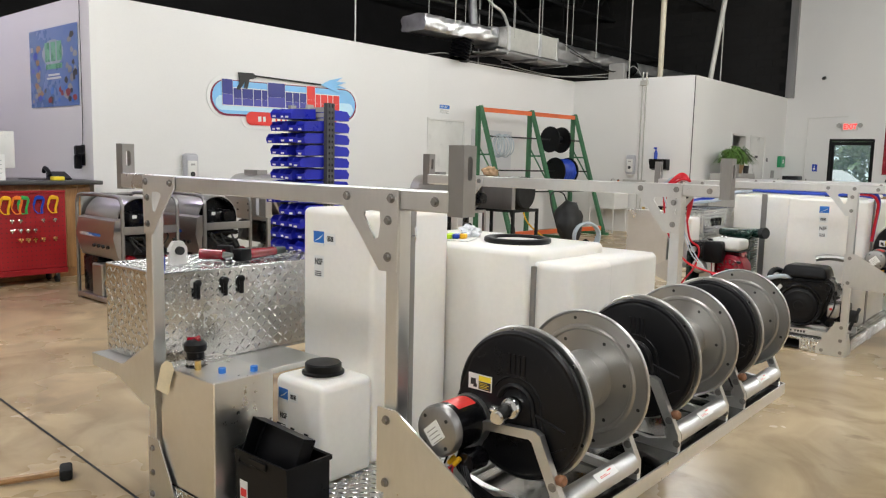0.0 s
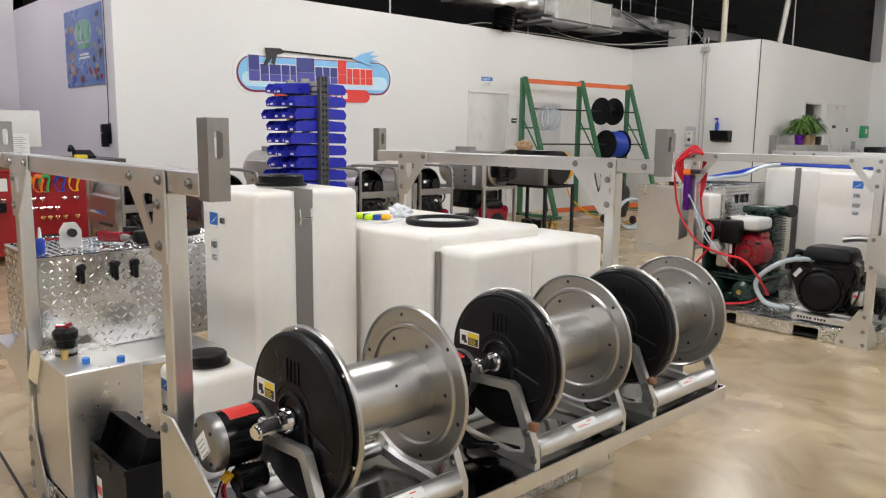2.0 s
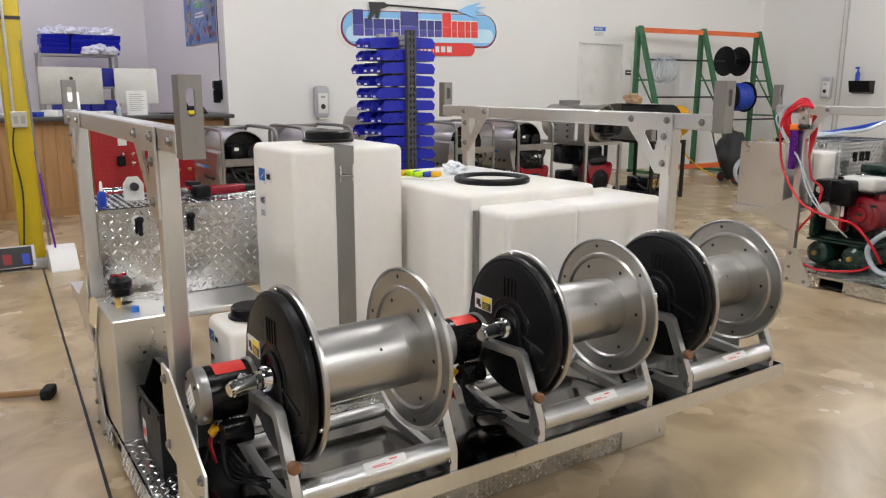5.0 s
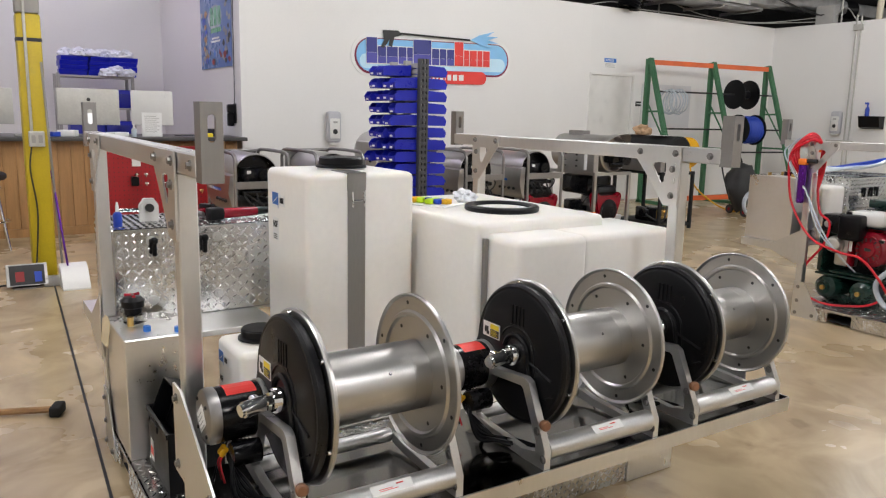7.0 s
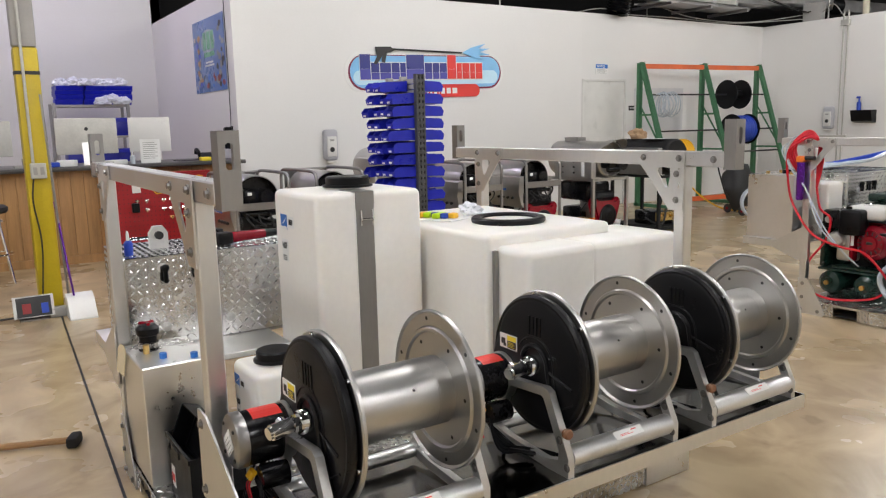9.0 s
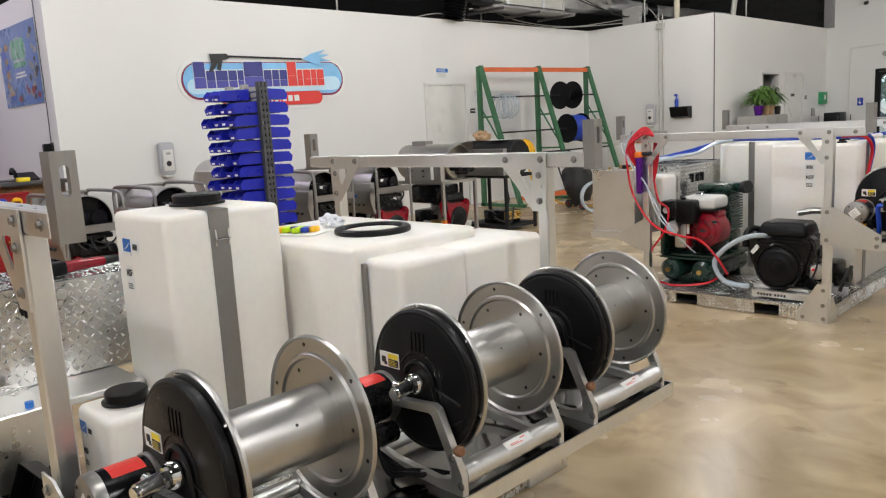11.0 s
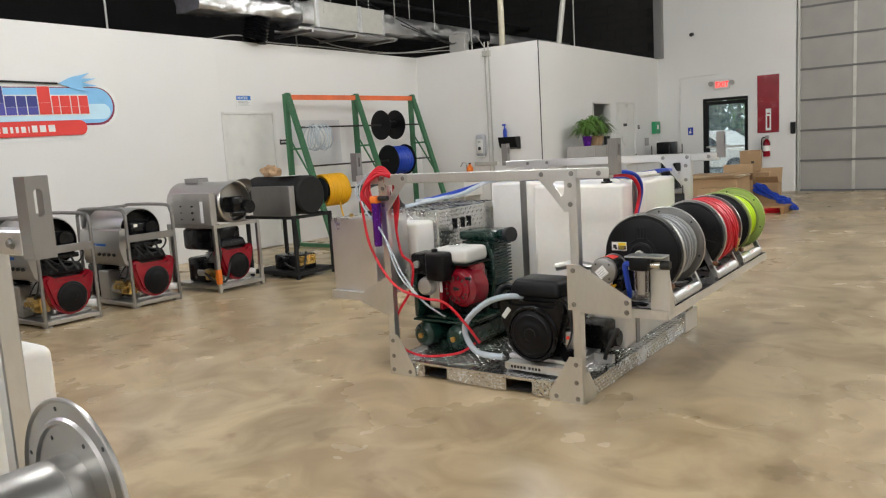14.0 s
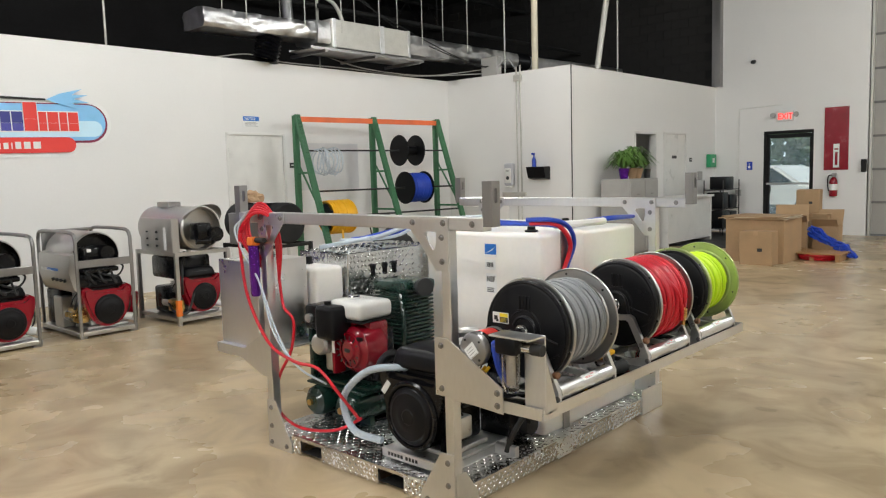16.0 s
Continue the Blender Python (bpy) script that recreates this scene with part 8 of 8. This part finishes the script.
SKY = surface("sign_sky_blue", (0.22, 0.52, 0.82), 0.35, var=0.08, bump=0)
SKYLIGHT = surface("sign_pale_blue", (0.55, 0.78, 0.92), 0.35, var=0.06, bump=0)
NAVY = surface("sign_navy", (0.03, 0.035, 0.22), 0.35, var=0.1, bump=0)
LOWBLUE = surface("sign_violet_blue", (0.07, 0.07, 0.36), 0.35, var=0.1, bump=0)
MAROON = surface("sign_maroon", (0.22, 0.01, 0.05), 0.35, bump=0)
part("white_border", prism(B(), pill(1.32, 0.275), "x", 0.004, 0.012), WHITELABEL, s)
part("white_border", prism(B(), pill(0.86, 0.135, 0.06, -0.27), "x", 0.004, 0.0115), WHITELABEL, s)
part("maroon_rim", prism(B(), pill(1.27, 0.235, 0, -0.008), "x", 0.0125, 0.018), MAROON, s)
part("blue_field", prism(B(), pill(1.245, 0.215), "x", 0.0185, 0.022), SKY, s)
part("pale_field", prism(B(), pill(1.2, 0.095, 0, -0.075), "x", 0.0225, 0.0245), SKYLIGHT, s)
part("red_band", prism(B(), pill(0.80, 0.09, 0.06, -0.265), "x", 0.025, 0.03), REDLABEL, s)


def block(y0, y1, z0, z1, m, slot):
    """One plain character-sized block with a white edge."""
    part("letter_edge", box(B(), 0.0305, 0.0325, y0 - 0.006, y1 + 0.006, z0 - 0.012, z1 + 0.012, 0.0), WHITELABEL, s)
    zm = z0 + (z1 - z0) * 0.42
    part("letter_block", box(B(), 0.033, 0.036, y0, y1, zm, z1), m, s)
    part("letter_block", box(B(), 0.033, 0.0362, y0, y1, z0, zm - 0.002), LOWBLUE if m is NAVY else m, s)


y = -1.10
for w, tall, m, slot in ((0.17, 1, NAVY, 2), (0.135, 0, NAVY, 2), (0.18, 0, NAVY, 1), (0.135, 0, NAVY, 2), (0.10, 0, NAVY, 1), (0.30, 1, NAVY, 1), (0.13, 0, NAVY, 2), (0.12, 0, NAVY, 2), (0.13, 0, NAVY, 1), (0.16, 1, REDLABEL, 2), (0.10, 0, REDLABEL, 0), (0.135, 0, REDLABEL, 2), (0.10, 0, REDLABEL, 1), (0.13, 0, REDLABEL, 2)):
    block(y, y + w - 0.014, -0.10, 0.23 if tall else 0.12, m, slot)
    y += w
y = -0.55
for w in (0.07, 0.06, 0.06, 0.08, 0.07, 0.07, 0.05, 0.05, 0.07, 0.03, 0.08, 0.09, 0.10):
    if w != 0.06 or y < -0.4:
        part("band_mark", box(B(), 0.0305, 0.032, y, y + w - 0.018, -0.305, -0.235 + (0.01 if w > 0.075 else 0)), WHITELABEL, s)
    y += w + 0.012
g = prism(B(), [(-0.86, 0.33), (-0.62, 0.335), (-0.56, 0.29), (-0.62, 0.26), (-0.68, 0.25), (-0.72, 0.12), (-0.77, 0.13), (-0.75, 0.22), (-0.80, 0.15), (-0.85, 0.1), (-0.89, 0.11), (-0.84, 0.2)], "x", 0.037, 0.042)
part("lance_gun", g, INK, s, "dark grey trigger gun")
part("lance", rod(B(), (0.045, -0.58, 0.30), (0.045, 0.55, 0.265), 0.012, seg=8), INK, s)
g = B()
prism(g, [(0.56, 0.265), (0.72, 0.34), (0.98, 0.40), (0.86, 0.33), (1.05, 0.33), (0.88, 0.28), (1.06, 0.24), (0.86, 0.23), (0.96, 0.16), (0.76, 0.2)], "x", 0.037, 0.041)
part("water_splash", g, SKY, s, "blue water splash")

# ---- ducts, pipes and cables over the partition ----
d = thing("foil_duct", (0, 0, 0), "foil wrapped ventilation duct hung over the offices", "duct")


def wrapped(p0, p1, hw, hh, n, jitter, end=1.0):
    """A duct of rounded square section from p0 to p1, with creases; end: its size at p1 as a share of that at p0."""
    g = B()
    p0, p1 = Vector(p0), Vector(p1)
    rings, seg = [], 32
    for k in range(n + 1):
        f = k / n
        c = p0.lerp(p1, f)
        size = 1 + (end - 1) * f
        ring = []
        for i in range(seg):
            a = i * math.tau / seg
            sx, sz = math.cos(a), math.sin(a)
            q = max(abs(sx), abs(sz)) ** 0.6
            at = Vector((f * (p1 - p0).length * 3.2, sx * 1.6, sz * 1.6 + p0.y))
            j = size * (1 + jitter * (0.6 * noise.noise(at) + 0.4 * abs(noise.noise(at * 3.1)) + 0.25 * noise.noise(at * 7)))
            ring.append(g.verts.new(c + Vector((sx / q * hw * j, 0, sz / q * hh * j))))
        rings.append(ring)
    for r0, r1 in zip(rings, rings[1:]):
        for i in range(seg):
            g.faces.new((r0[i], r0[(i + 1) % seg], r1[(i + 1) % seg], r1[i]))
    g.faces.new(rings[0])
    g.faces.new(rings[-1])
    return g


part("wrapped_run", wrapped((-8.75, 9.35, 3.64), (-8.6, 11.4, 3.64), 0.27, 0.14, 70, 0.2), FOIL, d, "crinkled silver foil run", angle=40)
part("transition", wrapped((-8.6, 11.15, 3.63), (-8.6, 11.41, 3.63), 0.29, 0.19, 8, 0.08), FOIL, d, angle=40)
part("plain_box", box(B(), -8.9, -8.3, 11.4, 13.1, 3.42, 3.84, 0.008), GALV, d, "bare metal box section")
for y in (11.42, 12.4, 13.04):
    part("foil_band", box(B(), -8.91, -8.29, y, y + 0.06 + 0.04 * (y == 12.4), 3.41, 3.85, 0.004), FOIL, d)
part("wrapped_run", wrapped((-8.6, 13.12, 3.64), (-8.5, 16.2, 3.66), 0.25, 0.18, 90, 0.16, 0.72), FOIL, d, "crinkled silver foil run", angle=40)
part("black_collar", lathe(B(), [(0.15 if k % 2 else 0.175, k * 0.03) for k in range(16)], (-8.5, 16.2, 3.66), (0.03, 1, 0), 28), PLASTIC, d, "black flexible collar")
part("wrapped_run", wrapped((-8.49, 16.66, 3.66), (-8.35, 20.2, 3.68), 0.13, 0.13, 80, 0.1), FOIL, d, "crinkled silver foil run", angle=40)
g = box(B(), -8.72, -8.18, 10.9, 13.3, 3.335, 3.343)
for x in (-8.72, -8.19):
    box(g, x, x + 0.01, 10.9, 13.3, 3.3432, 3.375)
part("tray", g, STEELDARK, d, "thin galvanised drip tray")
for y in (11.1, 12.1, 13.1):
    part("tray_bearer", box(B(), -8.95, -8.1, y, y + 0.04, 3.29, 3.334), STEELDARK, d)
g = lathe(B(), [(0.15 if k % 2 else 0.19, k * 0.025) for k in range(15)], (-8.62, 10.4, 3.16), (0.1, 0.2, 1), 24)
part("flexible_drop", g, PLASTIC, d, "black flexible duct drop")
part("riser", rod(B(), (-8.7, 10.9, 3.75), (-8.9, 11.0, 4.9), 0.08, seg=14), FOIL, d)
part("side_riser", tube(B(), [(-8.7, 12.0, 3.85), (-8.8, 11.9, 4.2), (-8.9, 11.5, 4.5), (-8.9, 11.4, 5.5)], 0.03, 8), GALV, d)
for y in (9.9, 10.9, 11.6, 12.4, 13.4, 14.6):
    for x in (-8.9, -8.3):
        part("hanger", rod(B(), (x, y, 3.65), (x, y + 0.02, 6.15), 0.008, seg=6), GALV, d)
solo("standpipe", rod(B(), (-6.82, 14.62, 3.05), (-6.82, 14.62, 6.19), 0.055, seg=14), surface("cream_pipe", (0.55, 0.50, 0.38), 0.5), "cream painted vertical pipe above the partition", "pipe")
solo("flue_pipe", rod(B(), (-6.15, 15.5, 3.05), (-5.95, 16.0, 6.19), 0.05, seg=14), GALV, "silver pipe leaning up to the roof", "pipe")
for x, y in ((-7.6, 14.8), (-6.35, 16.6), (-9.6, 12.2), (-8.9, 8.2)):
    solo("drop_rod", rod(B(), (x, y, 3.05), (x, y, 6.19), 0.014, seg=8), GALV, "thin steel rod hung from the roof", "rod", group="drop rods")
solo("junction_box", box(B(), -7.95, -7.6, 14.55, 14.7, TOP - 0.02, TOP + 0.33, 0.008), GREYPAINT, "grey electrical box on top of the partition", "junction box")
for k, pts in enumerate(([(-8.8, 9.7, 3.17), (-8.75, 10.2, 3.25), (-8.75, 10.8, 3.19), (-8.75, 12.0, 3.2), (-8.7, 13.5, 3.18), (-7.9, 14.6, 3.22)], [(-8.8, 11.5, 3.4), (-8.7, 12.4, 3.22), (-8.6, 13.8, 3.2), (-7.9, 14.62, 3.3)], [(-7.6, 14.6, 3.3), (-7.4, 14.6, 3.42), (-7.2, 14.58, 3.2), (-7.1, 14.5, 3.1)], [(-9.4, 11.0, 6.1), (-9.0, 12.2, 4.6), (-8.2, 13.8, 3.6), (-7.8, 14.62, 3.3)], [(-9.6, 11.4, 6.1), (-8.8, 12.8, 4.2), (-8.0, 14.2, 3.4), (-7.75, 14.62, 3.35)])):
    solo("roof_cable", tube(B(), pts, 0.009, 6), GREYPAINT if k < 3 else RUBBER, "slack cable running over the partition", "cable", group="roof cables")
solo("sprinkler_main", rod(B(), (-9.4, 4.4, 4.3), (-9.4, EY - 0.1, 4.3), 0.04, seg=10), BLACKSTEEL, "black painted sprinkler main over the offices", "pipe")
for k in range(5):
    solo("drop_rod", rod(B(), (-9.4, 6 + 3 * k, 4.3), (-9.4, 6 + 3 * k, 6.19), 0.01, seg=6), BLACKSTEEL, "thin steel rod hung from the roof", "rod", group="drop rods")

# ---- dark blockwork over the offices, nearest courses as single blocks ----
bl = bpy.data.meshes.new("concrete_block")
g = box(B(), 0.004, 0.394, -0.012, 0.0, 0.004, 0.194, 0.003)
g.to_mesh(bl)
g.free()
bl.materials.append(BLOCKS)
wall = bpy.data.objects["wall_block_dark"]
for i in range(15):
    for j in range(19):
        x = BX - 0.42 - j * 0.398 - (0.199 if i % 2 else 0)
        o = new("concrete_block", bl)
        o.parent, o.location = wall, (x, EY - 0.001, TOP + i * 0.198)
